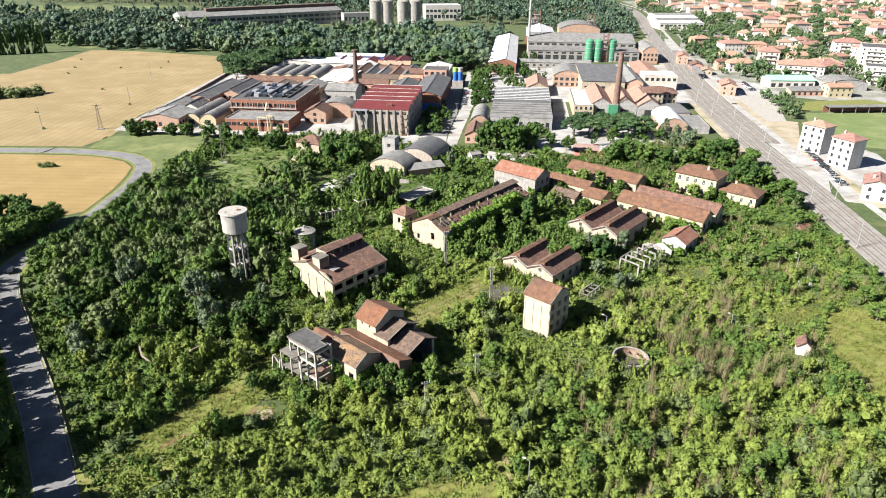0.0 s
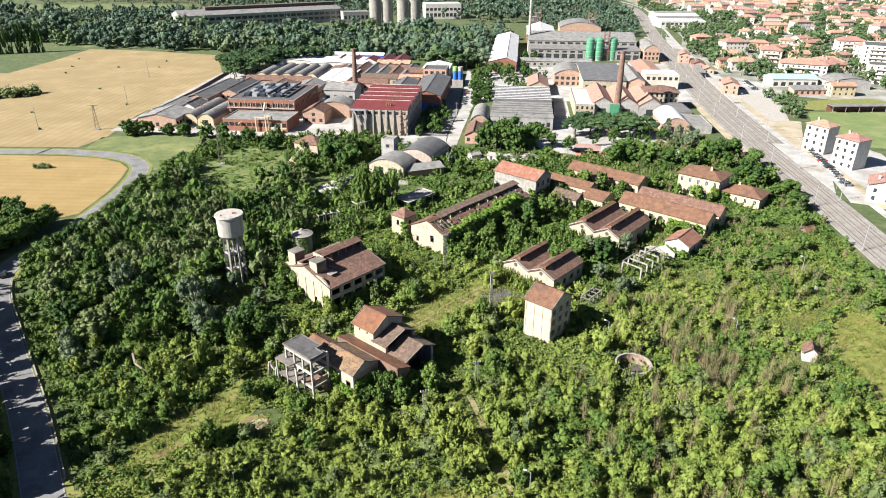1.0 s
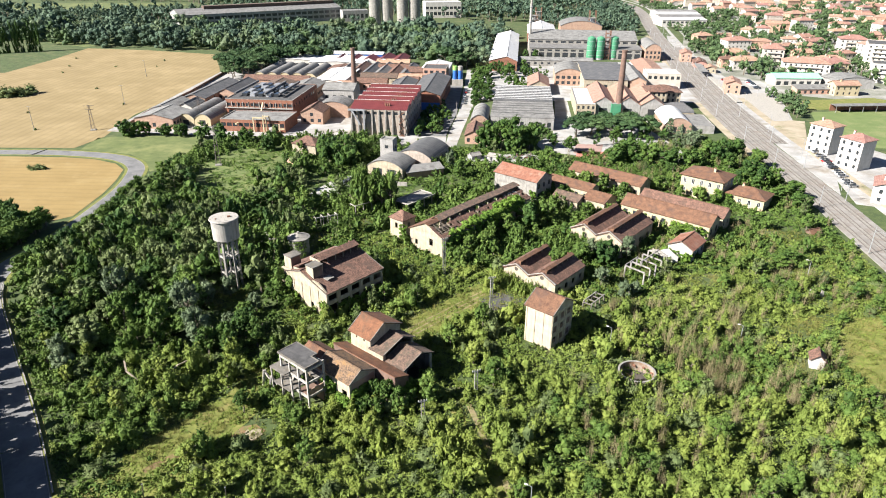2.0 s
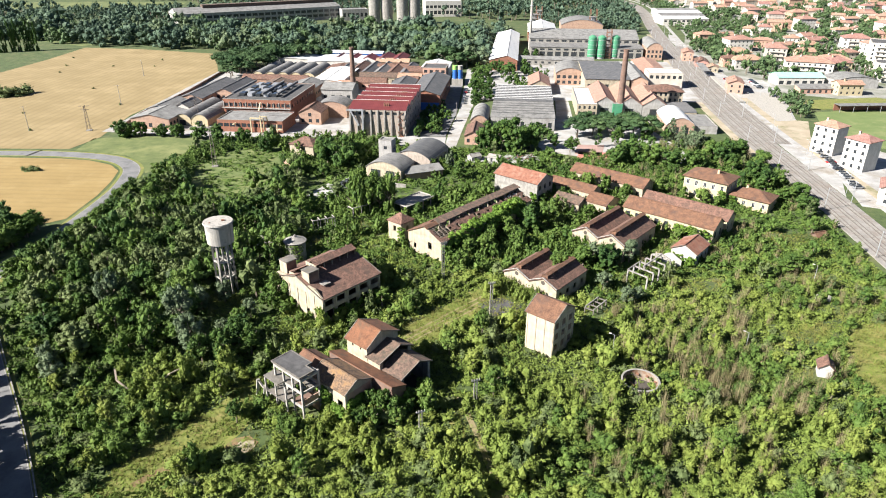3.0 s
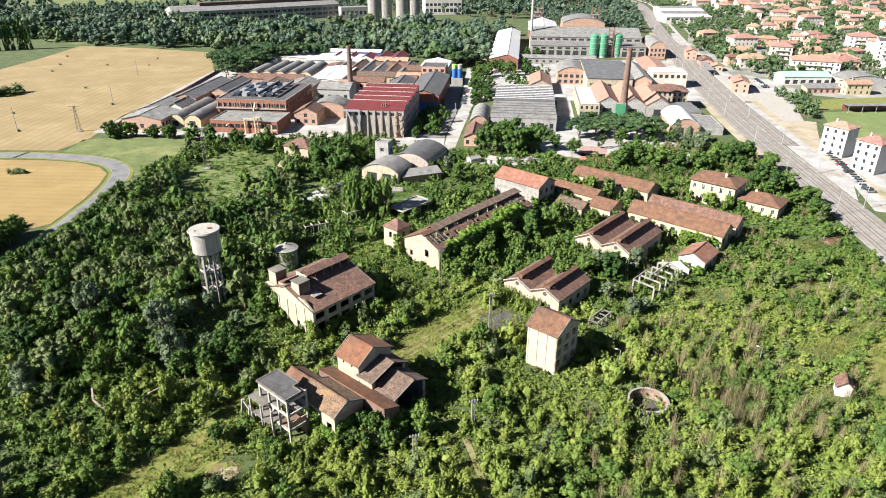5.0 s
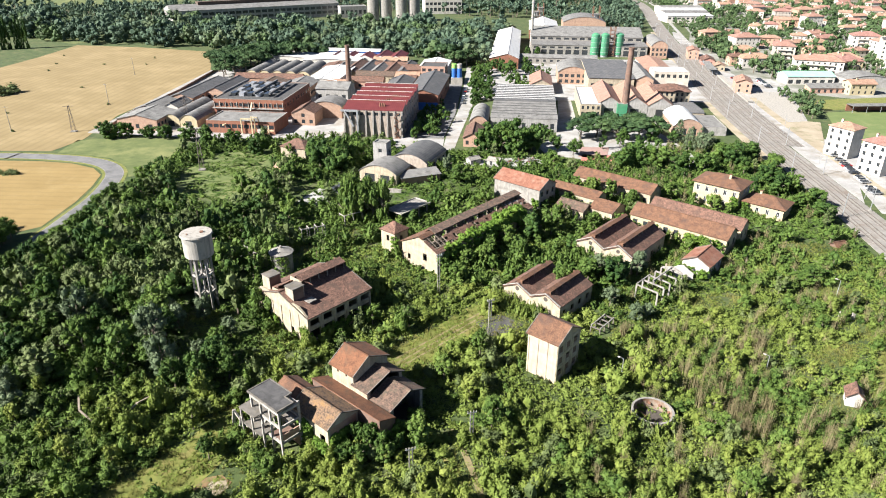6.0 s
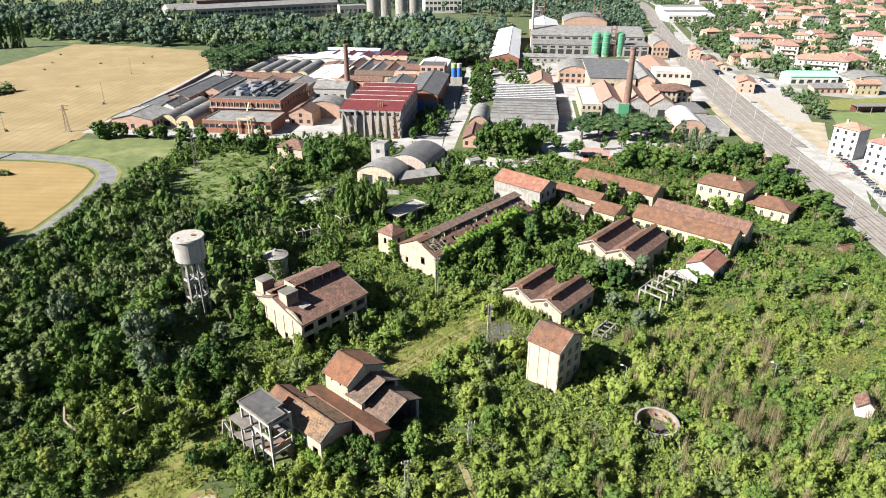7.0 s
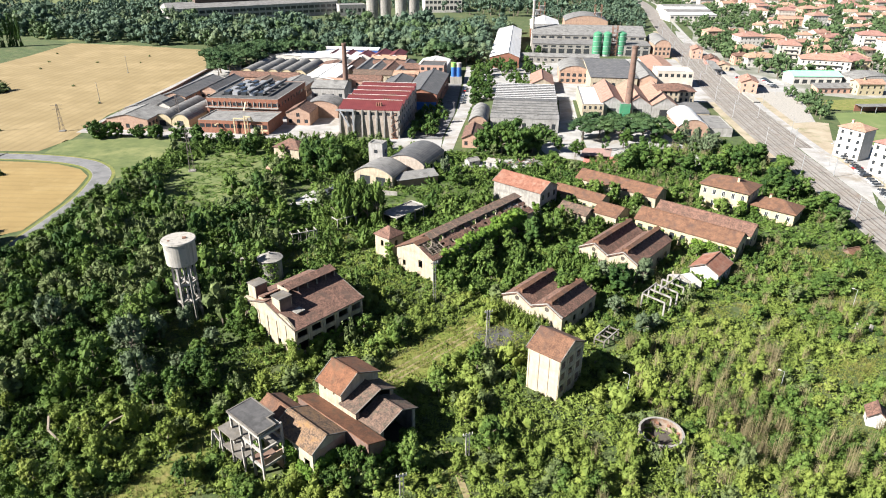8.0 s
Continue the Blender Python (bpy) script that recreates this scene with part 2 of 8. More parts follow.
ASPHALT = surface("asphalt", (0.115, 0.115, 0.116), (0.175, 0.175, 0.174), 0.25, 8, (0.09, 0.09, 0.09), 0.2, 0.93)
YARD = surface("pale_yard", (0.22, 0.215, 0.205), (0.36, 0.355, 0.343), 0.12, 3, (0.2, 0.175, 0.14), 0.07, 0.93)
TOWN_GROUND = surface("town_ground", (0.1, 0.11, 0.075), (0.3, 0.29, 0.27), 0.06, 2, (0.06, 0.085, 0.03), 0.035, 0.93)
BALLAST = surface("ballast", (0.16, 0.15, 0.136), (0.245, 0.232, 0.215), 0.25, 9, (0.16, 0.13, 0.105), 0.15, 0.95)
DIRT = surface("pale_dirt", (0.25, 0.205, 0.14), (0.34, 0.295, 0.22), 0.12, 3, (0.15, 0.15, 0.07), 0.1, 0.95)
STRAW = surface("stubble", (0.19, 0.14, 0.06), (0.232, 0.176, 0.082), 0.06, 2.5, (0.262, 0.198, 0.096), 0.03, 0.95, wave=("X", 4.5, 0.12), bump=0.0, distort=0.05)
TRACK_SOIL = surface("track_soil", (0.17, 0.14, 0.07), (0.25, 0.205, 0.11), 0.7, 4, (0.1, 0.115, 0.035), 0.8, 0.95)
BARE_SOIL = surface("bare_soil", (0.12, 0.075, 0.035), (0.22, 0.145, 0.07), 0.8, 4, (0.1, 0.11, 0.035), 0.7, 0.95)
STRAW_GOLD = surface("golden_stubble", (0.2, 0.137, 0.046), (0.246, 0.172, 0.062), 0.06, 2.5, (0.265, 0.195, 0.08), 0.05, 0.95, wave=("Y", 4.0, 0.1), bump=0.0, distort=2.0)
MEADOW = surface("meadow_grass", (0.062, 0.086, 0.023), (0.112, 0.135, 0.04), 0.18, 3, (0.17, 0.18, 0.065), 0.05, 0.95)
VERGE = surface("verge_grass", (0.085, 0.107, 0.019), (0.165, 0.173, 0.038), 0.5, 3.5, (0.2, 0.168, 0.058), 0.3, 0.95)
ROUGH_MEADOW = surface("rough_meadow_grass", (0.07, 0.1, 0.028), (0.125, 0.155, 0.046), 0.3, 3.0, (0.16, 0.17, 0.06), 0.12, 0.95)
PITCH = surface("pitch_turf", (0.09, 0.128, 0.036), (0.125, 0.162, 0.05), 0.1, 3, (0.17, 0.18, 0.075), 0.05, 0.95)
GROUND = surface("overgrown_ground", (0.026, 0.046, 0.011), (0.066, 0.094, 0.024), 0.3, 2.6, (0.1, 0.105, 0.04), 0.09, 0.97, bump=0.1)


# ---- mesh helpers ----
class Geo:
    """Collects faces of one mesh."""

    def __init__(self):
        self.v, self.f = [], []

    def face(self, *pts):
        n = len(self.v)
        self.v += [tuple(p) for p in pts]
        self.f.append(tuple(range(n, n + len(pts))))
        return self

    def solid(self, low, high):
        """A closed solid between two rings of corners."""
        n, k = len(self.v), len(low)
        self.v += [tuple(p) for p in low] + [tuple(p) for p in high]
        self.f.append(tuple(range(n + k - 1, n - 1, -1)))
        self.f.append(tuple(range(n + k, n + 2 * k)))
        for i in range(k):
            j = (i + 1) % k
            self.f.append((n + i, n + j, n + k + j, n + k + i))
        return self

    def box(self, x0, x1, y0, y1, z0, z1):
        ring = ((x0, y0), (x1, y0), (x1, y1), (x0, y1))
        return self.solid([(*p, z0) for p in ring], [(*p, z1) for p in ring])

    def cyl(self, x, y, z0, z1, r0, r1=None, n=20):
        r1 = r0 if r1 is None else r1
        a = [2 * math.pi * i / n for i in range(n)]
        return self.solid([(x + r0 * math.cos(t), y + r0 * math.sin(t), z0) for t in a],
                          [(x + r1 * math.cos(t), y + r1 * math.sin(t), z1) for t in a])

    def tube(self, x, y, z0, z1, r, thick, n=32):
        a = [2 * math.pi * i / n for i in range(n + 1)]
        for s, t in zip(a, a[1:]):
            q = [(x + q * math.cos(w), y + q * math.sin(w)) for q, w in ((r, s), (r, t), (r - thick, t), (r - thick, s))]
            self.solid([(*p, z0) for p in q], [(*p, z1) for p in q])
        return self

    def beam(self, p, q, w, h=None):
        """A square bar from p to q."""
        h = h or w
        p, q = Vector(p), Vector(q)
        d = (q - p).normalized()
        side = d.cross(Vector((0, 0, 1)))
        side = Vector((1, 0, 0)) if side.length < 1e-4 else side.normalized()
        up = side.cross(d)
        c = [side * (sx * w / 2) + up * (sz * h / 2) for sx, sz in ((-1, -1), (1, -1), (1, 1), (-1, 1))]
        return self.solid([p + k for k in c], [q + k for k in c])

    def wall(self, p, q, z0, z1, thick, holes=()):
        """A wall from p to q, its outer face on that line, its thickness to the left of it; holes (s0, s1, z0, z1) go through."""
        p, q = Vector((*p, 0)), Vector((*q, 0))
        length = (q - p).length
        d = (q - p) / length
        n = Vector((-d.y, d.x, 0)) * thick
        ss = sorted({0.0, length, *[s for h in holes for s in h[:2]]})
        zs = sorted({z0, z1, *[z for h in holes for z in h[2:]]})
        full = {}
        for i in range(len(ss) - 1):
            for k in range(len(zs) - 1):
                sm, zm = (ss[i] + ss[i + 1]) / 2, (zs[k] + zs[k + 1]) / 2
                full[i, k] = not any(h[0] < sm < h[1] and h[2] < zm < h[3] for h in holes)

        def at(i, k, back):
            v = p + d * ss[i] + (n if back else Vector((0, 0, 0)))
            return (v.x, v.y, zs[k])
        for (i, k), there in full.items():
            if not there:
                continue
            self.face(at(i, k, 0), at(i + 1, k, 0), at(i + 1, k + 1, 0), at(i, k + 1, 0))
            self.face(at(i + 1, k, 1), at(i, k, 1), at(i, k + 1, 1), at(i + 1, k + 1, 1))
            for (di, dk), (e, f) in (((-1, 0), ((i, k), (i, k + 1))), ((1, 0), ((i + 1, k + 1), (i + 1, k))),
                                     ((0, -1), ((i + 1, k), (i, k))), ((0, 1), ((i, k + 1), (i + 1, k + 1)))):
                if not full.get((i + di, k + dk), False):
                    self.face(at(*e, 0), at(*f, 0), at(*f, 1), at(*e, 1))
        return self

    def mesh(self, name):
        me = bpy.data.meshes.new(name)
        me.from_pydata(self.v, [], self.f)
        bm = bmesh.new()
        bm.from_mesh(me)
        bmesh.ops.remove_doubles(bm, verts=bm.verts, dist=0.0005)
        bmesh.ops.recalc_face_normals(bm, faces=bm.faces)
        bm.to_mesh(me)
        bm.free()
        return me


BLOCKED = []


def thing(name, x, y, ang=0.0, label="", category="", group="", z=0.0, kind=""):
    ob = new(name)
    ob.matrix_world = pose(x, y, z, 0, 0, ang)
    return tagged(ob, label, category, group, kind)


def part(name, geo, mat, parent, label="", at=None):
    me = geo if isinstance(geo, bpy.types.Mesh) else geo.mesh(name)
    if not me.materials:
        me.materials.append(mat)
    ob = new(name, me)
    ob.parent = parent
    if at is not None:
        ob.matrix_basis = at
    return tagged(ob, label)


def solo(name, geo, mat, label="", category="", kind="", group="", m=None):
    me = geo if isinstance(geo, bpy.types.Mesh) else geo.mesh(name)
    if not me.materials:
        me.materials.append(mat)
    ob = new(name, me)
    if m is not None:
        ob.matrix_world = m
    return tagged(ob, label, category, group, kind)


def block(x, y, ang, x0, x1, y0, y1, margin=1.0):
    """Keeps plants off a turned rectangle of the plan."""
    BLOCKED.append((x, y, math.cos(radians(ang)), math.sin(radians(ang)), x0 - margin, x1 + margin, y0 - margin, y1 + margin))


def blocked(x, y):
    for ox, oy, c, s, x0, x1, y0, y1 in BLOCKED:
        dx, dy = x - ox, y - oy
        u, v = dx * c + dy * s, dy * c - dx * s
        if x0 < u < x1 and y0 < v < y1:
            return True
    return False


def inside(poly, x, y):
    hit = False
    for (x0, y0), (x1, y1) in zip(poly, poly[1:] + poly[:1]):
        if (y0 > y) != (y1 > y) and x < (x1 - x0) * (y - y0) / (y1 - y0) + x0:
            hit = not hit
    return hit


def smooth_line(pts, n=6):
    """A Catmull-Rom curve through plan points."""
    out = []
    p = [pts[0], *pts, pts[-1]]
    for a, b, c, d in zip(p, p[1:], p[2:], p[3:]):
        for i in range(n):
            t = i / n
            out.append(tuple(0.5 * (2 * b[k] + (c[k] - a[k]) * t + (2 * a[k] - 5 * b[k] + 4 * c[k] - d[k]) * t * t
                                    + (3 * b[k] - a[k] - 3 * c[k] + d[k]) * t ** 3) for k in (0, 1)))
    return out + [pts[-1]]


def offset_line(pts, d):
    """The line moved d metres to its right."""
    out = []
    for i, (x, y) in enumerate(pts):
        (ax, ay), (bx, by) = pts[max(i - 1, 0)], pts[min(i + 1, len(pts) - 1)]
        l = math.hypot(bx - ax, by - ay)
        out.append((x + d * (by - ay) / l, y - d * (bx - ax) / l))
    return out


def ribbon(pts, d0, d1, z0, z1):
    """A band along a line, between two offsets to its right, with thickness."""
    g = Geo()
    a, b = offset_line(pts, d0), offset_line(pts, d1)
    for i in range(len(pts) - 1):
        g.face((*a[i], z1), (*b[i], z1), (*b[i + 1], z1), (*a[i + 1], z1))
        g.face((*b[i], z1), (*b[i], z0), (*b[i + 1], z0), (*b[i + 1], z1))
        g.face((*a[i], z0), (*a[i], z1), (*a[i + 1], z1), (*a[i + 1], z0))
    return g


def sheet(poly, z, skirt=0.3):
    g = Geo()
    g.solid([(x, y, z - skirt) for x, y in poly], [(x, y, z) for x, y in poly])
    return g


# ---- buildings ----
def roof_slab(a, b, c, d, thick=0.2):
    """A roof plane with thickness; corners in order."""
    g = Geo()
    return g.solid([(x, y, z - thick) for x, y, z in (a, b, c, d)], [a, b, c, d])


def window_mesh(w, h, cache={}):
    key = (round(w, 2), round(h, 2))
    if key not in cache:
        g = Geo().box(-w / 2, w / 2, 0.10, 0.14, 0, h)
        cache[key] = g.mesh("window")
        cache[key].materials.append(DARK_GLASS)
    return cache[key]


def frame_mesh(w, h, cache={}):
    key = (round(w, 2), round(h, 2))
    if key not in cache:
        g = Geo()
        for x0, x1, z0, z1 in ((-w / 2, -w / 2 + 0.08, 0, h), (w / 2 - 0.08, w / 2, 0, h), (-w / 2 + 0.08, w / 2 - 0.08, 0, 0.08),
                               (-w / 2 + 0.08, w / 2 - 0.08, h - 0.08, h), (-0.03, 0.03, 0.08, h - 0.08)):
            g.box(x0, x1, 0.05, 0.098, z0, z1)
        cache[key] = g.mesh("window_frame")
        cache[key].materials.append(PAINT_LINE)
    return cache[key]


def evenly(length, n, w, z0, z1, edge=None):
    """n openings of width w spread along a wall."""
    edge = edge if edge is not None else max(0.6, (length / n - w) / 2)
    if n == 1:
        return [((length - w) / 2, (length + w) / 2, z0, z1)]
    step = (length - 2 * edge - w) / (n - 1)
    return [(edge + i * step, edge + i * step + w, z0, z1) for i in range(n)]


SIDES = {"front": lambda L, D: ((0, 0), (L, 0)), "right": lambda L, D: ((L, 0), (L, D)),
         "back": lambda L, D: ((L, D), (0, D)), "left": lambda L, D: ((0, D), (0, 0))}


def house(name, x, y, ang, L, D, eave, ridge, wallm, roofm, label, category="building", group="", form="gable", holes=None, glass=True,
          over=0.4, frames=False, chimney=None, ridge_at=0.5, axis="x", thick=0.3, margin=0.5, z=0.0, parent=None, open_gables=(), roof=True, verge=None):
    """A building on a footprint L by D whose corner is (x, y): four walls with openings, a roof with slopes, ridge and overhang."""
    holes = holes or {}
    if parent is None:
        ob = thing(name, x, y, ang, label, category, group, z)
    else:
        ob = parent
    block(x, y, ang, 0, L, 0, D, margin)
    for side, ends in SIDES.items():
        p, q = ends(L, D)
        if side in ("left", "right"):
            p = (p[0], p[1] + (thick if side == "right" else -thick))
            q = (q[0], q[1] - (thick if side == "right" else -thick))
        shift = thick if side in ("left", "right") else 0
        cut = [(max(0.05, h[0] - shift), h[1] - shift, h[2], h[3]) for h in holes.get(side, ())]
        g = Geo().wall(p, q, 0, eave, thick, cut)
        if form == "gable" and side not in open_gables and ((axis == "x" and side in ("left", "right")) or (axis == "y" and side in ("front", "back"))):
            if axis == "x":
                xx = (0, thick) if side == "left" else (L - thick, L)
                ym = D * ridge_at
                g.solid([(xx[0], 0, eave), (xx[0], D, eave), (xx[0], ym, ridge - 0.02)], [(xx[1], 0, eave), (xx[1], D, eave), (xx[1], ym, ridge - 0.02)])
            else:
                yy = (0, thick) if side == "front" else (D - thick, D)
                xm = L * ridge_at
                g.solid([(0, yy[0], eave), (L, yy[0], eave), (xm, yy[0], ridge - 0.02)], [(0, yy[1], eave), (L, yy[1], eave), (xm, yy[1], ridge - 0.02)])
        w = part("wall", g, wallm, ob)
        if glass:
            d = Vector((q[0] - p[0], q[1] - p[1], 0)).normalized()
            turn = math.degrees(math.atan2(d.y, d.x))
            for s0, s1, z0, z1 in cut:
                at = pose(p[0] + d.x * (s0 + s1) / 2, p[1] + d.y * (s0 + s1) / 2, z0, 0, 0, turn)
                part("window", window_mesh(s1 - s0, z1 - z0), DARK_GLASS, w, "dark glazed window", at)
                if frames:
                    part("window_frame", frame_mesh(s1 - s0, z1 - z0), PAINT_LINE, w, "", at)
    if form in ("gable", "hip") and roof:
        o = over
        if axis == "x":
            ym = D * ridge_at
            sf, sb = (ridge - eave) / ym, (ridge - eave) / (D - ym)
            inset = min(D / 2, L / 2.6) if form == "hip" else -o
            r0, r1 = (inset, ym, ridge + 0.2), (L - inset, ym, ridge + 0.2)
            f0, f1 = (-o, -o, eave - o * sf + 0.2), (L + o, -o, eave - o * sf + 0.2)
            b0, b1 = (-o, D + o, eave - o * sb + 0.2), (L + o, D + o, eave - o * sb + 0.2)
        else:
            xm = L * ridge_at
            sf, sb = (ridge - eave) / xm, (ridge - eave) / (L - xm)
            inset = min(L / 2, D / 2.6) if form == "hip" else -o
            r0, r1 = (xm, inset, ridge + 0.2), (xm, D - inset, ridge + 0.2)
            f0, f1 = (-o, -o, eave - o * sf + 0.2), (-o, D + o, eave - o * sf + 0.2)
            b0, b1 = (L + o, -o, eave - o * sb + 0.2), (L + o, D + o, eave - o * sb + 0.2)
        rf = part("roof", roof_slab(f0, f1, r1, r0), roofm, ob)
        part("roof", roof_slab(b1, b0, r0, r1), roofm, ob)
        if form == "hip":
            for a, b, r in ((f0, b0, r0), (b1, f1, r1)):
                g = Geo().solid([(p[0], p[1], p[2] - 0.2) for p in (a, b, r)], [a, b, r])
                part("roof", g, roofm, ob)
        if verge and form == "gable":
            for r, ends in ((r0, (f0, b0)), (r1, (f1, b1))):
                for e in ends:
                    part("verge", Geo().beam((e[0], e[1], e[2] + 0.02), (r[0], r[1], r[2] + 0.02), 0.17, 0.12), verge, rf)
        part("ridge_cap", Geo().beam((r0[0], r0[1], r0[2] + 0.05), (r1[0], r1[1], r1[2] + 0.05), 0.35, 0.16), roofm, rf)
    elif form == "flat":
        part("roof", Geo().box(thick, L - thick, thick, D - thick, eave - 0.5, eave - 0.25), roofm, ob)
        g = Geo()
        for a, b in (((-0.05, L + 0.05, -0.05, 0.35)), ((-0.05, L + 0.05, D - 0.35, D + 0.05))), (((-0.05, 0.35, 0.35, D - 0.35)), ((L - 0.35, L + 0.05, 0.35, D - 0.35))):
            for c in (a, b):
                g.box(*c, eave, eave + 0.12)
        part("coping", g, CONCRETE, ob)
    elif form == "shed":
        part("roof", roof_slab((-over, -over, eave + 0.2), (L + over, -over, eave + 0.2), (L + over, D + over, ridge + 0.2), (-over, D + over, ridge + 0.2)), roofm, ob)
        for xx in (0, L - thick):
            g = Geo().solid([(xx, 0, eave), (xx, D, eave), (xx, D, ridge)], [(xx + thick, 0, eave), (xx + thick, D, eave), (xx + thick, D, ridge)])
            part("gable_infill", g, wallm, ob)
        part("back_infill", Geo().box(0, L, D - thick, D, eave, ridge), wallm, ob)
    elif form == "arch":
        g, n = Geo(), 14
        span, rise = (D, ridge - eave) if axis == "x" else (L, ridge - eave)
        arc = [(-0.3 + (span + 0.6) * i / n, eave + 0.15 + rise * math.sin(math.pi * i / n) ** 0.8) for i in range(n + 1)]
        ring = arc + [(s, zz - 0.18) for s, zz in reversed(arc)]
        if axis == "x":
            g.solid([(-0.3, s, zz) for s, zz in ring], [(L + 0.3, s, zz) for s, zz in ring])
        else:
            g.solid([(s, -0.3, zz) for s, zz in ring], [(s, D + 0.3, zz) for s, zz in ring])
        part("roof", g, roofm, ob)
        ends = ((0, thick), (L - thick, L)) if axis == "x" else ((0, thick), (D - thick, D))
        for a, b in ends:
            ring = [(max(0, min(span, s)), zz - 0.16) for s, zz in arc]
            g = Geo()
            if axis == "x":
                g.solid([(a, s, zz) for s, zz in ring], [(b, s, zz) for s, zz in ring])
            else:
                g.solid([(s, a, zz) for s, zz in ring], [(s, b, zz) for s, zz in ring])
            part("gable_infill", g, wallm, ob)
    if chimney:
        cx, cy = chimney
        zc = eave
        ch = part("chimney", Geo().box(cx - 0.35, cx + 0.35, cy - 0.35, cy + 0.35, zc, ridge + 1.0), wallm, ob)
        part("chimney_cap", Geo().box(cx - 0.48, cx + 0.48, cy - 0.48, cy + 0.48, ridge + 1.0, ridge + 1.12), roofm, ch)
    return ob


def monitor(ob, roofm, axis, at, half, a0, a1, z_left, z_side, z_top):
    """A raised louvre strip along a ridge: one long slope that rises from the roof, a short one beyond the top, and a dark open slot on posts under it."""
    def P(s, t, z):
        return (s, t, z) if axis == "x" else (t, s, z)
    m = part("roof_monitor", roof_slab(P(a0, at - half - 0.3, z_left), P(a1, at - half - 0.3, z_left), P(a1, at + 0.15, z_top), P(a0, at + 0.15, z_top), 0.15), roofm, ob)
    part("monitor_slope", roof_slab(P(a1, at + half, z_side), P(a0, at + half, z_side), P(a0, at + 0.16, z_top), P(a1, at + 0.16, z_top), 0.15), roofm, m)
    n = max(2, round((a1 - a0) / 2.5))
    for i in range(n + 1):
        s = a0 + 0.25 + (a1 - a0 - 0.5) * i / n
        x, y, _ = P(s, at + half - 0.4, 0)
        part("monitor_post", Geo().box(x - 0.1, x + 0.1, y - 0.1, y + 0.1, z_left - 0.4, z_side - 0.05), WOOD, m)
    for e in (a0 + 0.1, a1 - 0.25):
        x0, y0, _ = P(e, at - half + 0.2, 0)
        x1, y1, _ = P(e + 0.15, at + half - 0.3, 0)
        part("monitor_end", Geo().box(x0, x1, y0, y1, z_left - 0.5, z_side - 0.05), roofm, m)
    return m


AX = -38.5
AU, AV = Vector((math.cos(radians(AX)), math.sin(radians(AX)))), Vector((-math.sin(radians(AX)), math.cos(radians(AX))))


def site(o, u, v):
    """A plan place from the ruins' own axes."""
    p = Vector(o) + AU * u + AV * v
    return p.x, p.y


def floor_inside(ob, L, D, x0=0.3, y0=0.3, z=0.06):
    part("floor_slab", Geo().box(x0, L - 0.3, y0, D - 0.3, -0.1, z), DARK_INSIDE, ob)


# the tall square store
t = house("tower_store", 13.5, 140.5, AX, 7.2, 8.7, 9.7, 12.0, PLASTER_WARM, TILE_WARM,
          "tall narrow cream plaster store with pilasters and tiled gable roof", "building", glass=False,
          holes={"right": [h for z0 in (1.4, 4.2, 6.9) for h in evenly(8.7, 3, 1.5, z0, z0 + 1.7, 0.75)]}, verge=CONCRETE_DARK)
for k, (z0, (s0, s1, _, _)) in enumerate([(z0, h) for z0 in (1.4, 4.2, 6.9) for h in evenly(8.7, 3, 1.5, 0, 1, 0.75)]):
    part("window_infill", Geo().box(6.93, 7.07, s0, s1, z0, z0 + (1.7 if k % 4 else 1.0)), BRICK_OLD, t, "bricked-up window")
for yy in (0.0, 2.75, 5.55, 8.35):
    part("pilaster", Geo().box(7.2, 7.34, yy, yy + 0.35, 0, 9.7), PLASTER_WARM, t)
for zz in (3.6, 6.4, 9.2):
    for a in (0.353, 3.103, 5.903):
        part("string_course", Geo().box(7.2, 7.3, a, a + 2.44, zz, zz + 0.28), PLASTER_WARM, t)
for xx in (0.0, 2.3, 4.6, 6.85):
    part("pilaster", Geo().box(xx, xx + 0.35, -0.1, 0.0, 0, 9.5), PLASTER_WARM, t)

# the stepped factory ruin with the open concrete frame beside it
CO = (-32.6, 119.3)
lab = "ruined cream plaster workshop with sagging brown tiled roof and ivy"
t = house("workshop", *site(CO, 2.2, 0.15), AX, 9.7, 7.0, 6.8, 8.6, PLASTER_CREAM, TILE_LICHEN, lab, "building", glass=False, ridge_at=0.43,
          holes={"front": evenly(9.7, 3, 1.4, 2.4, 4.6), "right": [(2.6, 3.6, 1.0, 2.2)]}, over=0.3, verge=CONCRETE_DARK)
floor_inside(t, 9.7, 7.0)
for y0, y1, z0, z1 in ((0.5, 6.6, 4.6, 6.5), (1.0, 6.2, 2.9, 4.6), (3.8, 6.5, 0.4, 2.9)):
    part("bare_brick", Geo().box(9.7, 9.73, y0, y1, z0, z1), BRICK_PALE, t, "bare brick where the plaster has fallen")
# Red-brown brick, kept dark partly for the workshop's shadow on the wall.
t = house("lean_to", *site(CO, 17.5, 11.08), AX + 180, 18.7, 3.75, 5.6, 7.2, BRICK_OLD, TILE_RUSTY, "long low shed with a red-brown roof falling to the tall hall",
          "building", form="shed", glass=False, over=0.12, holes={"left": [(0.9, 2.3, 0.2, 2.6)]})
t = house("upper_hall", *site(CO, 0.2, 11.15), AX, 6.2, 9.0, 9.5, 11.9, PLASTER_CREAM, TILE_RUSTY, "tall cream plaster hall with rust-coloured tiled gable roof",
          "building", glass=False, ridge_at=0.42, holes={"front": [(1.6, 2.1, 8.2, 8.8), (4.0, 4.5, 8.2, 8.8)]}, verge=CONCRETE_DARK)
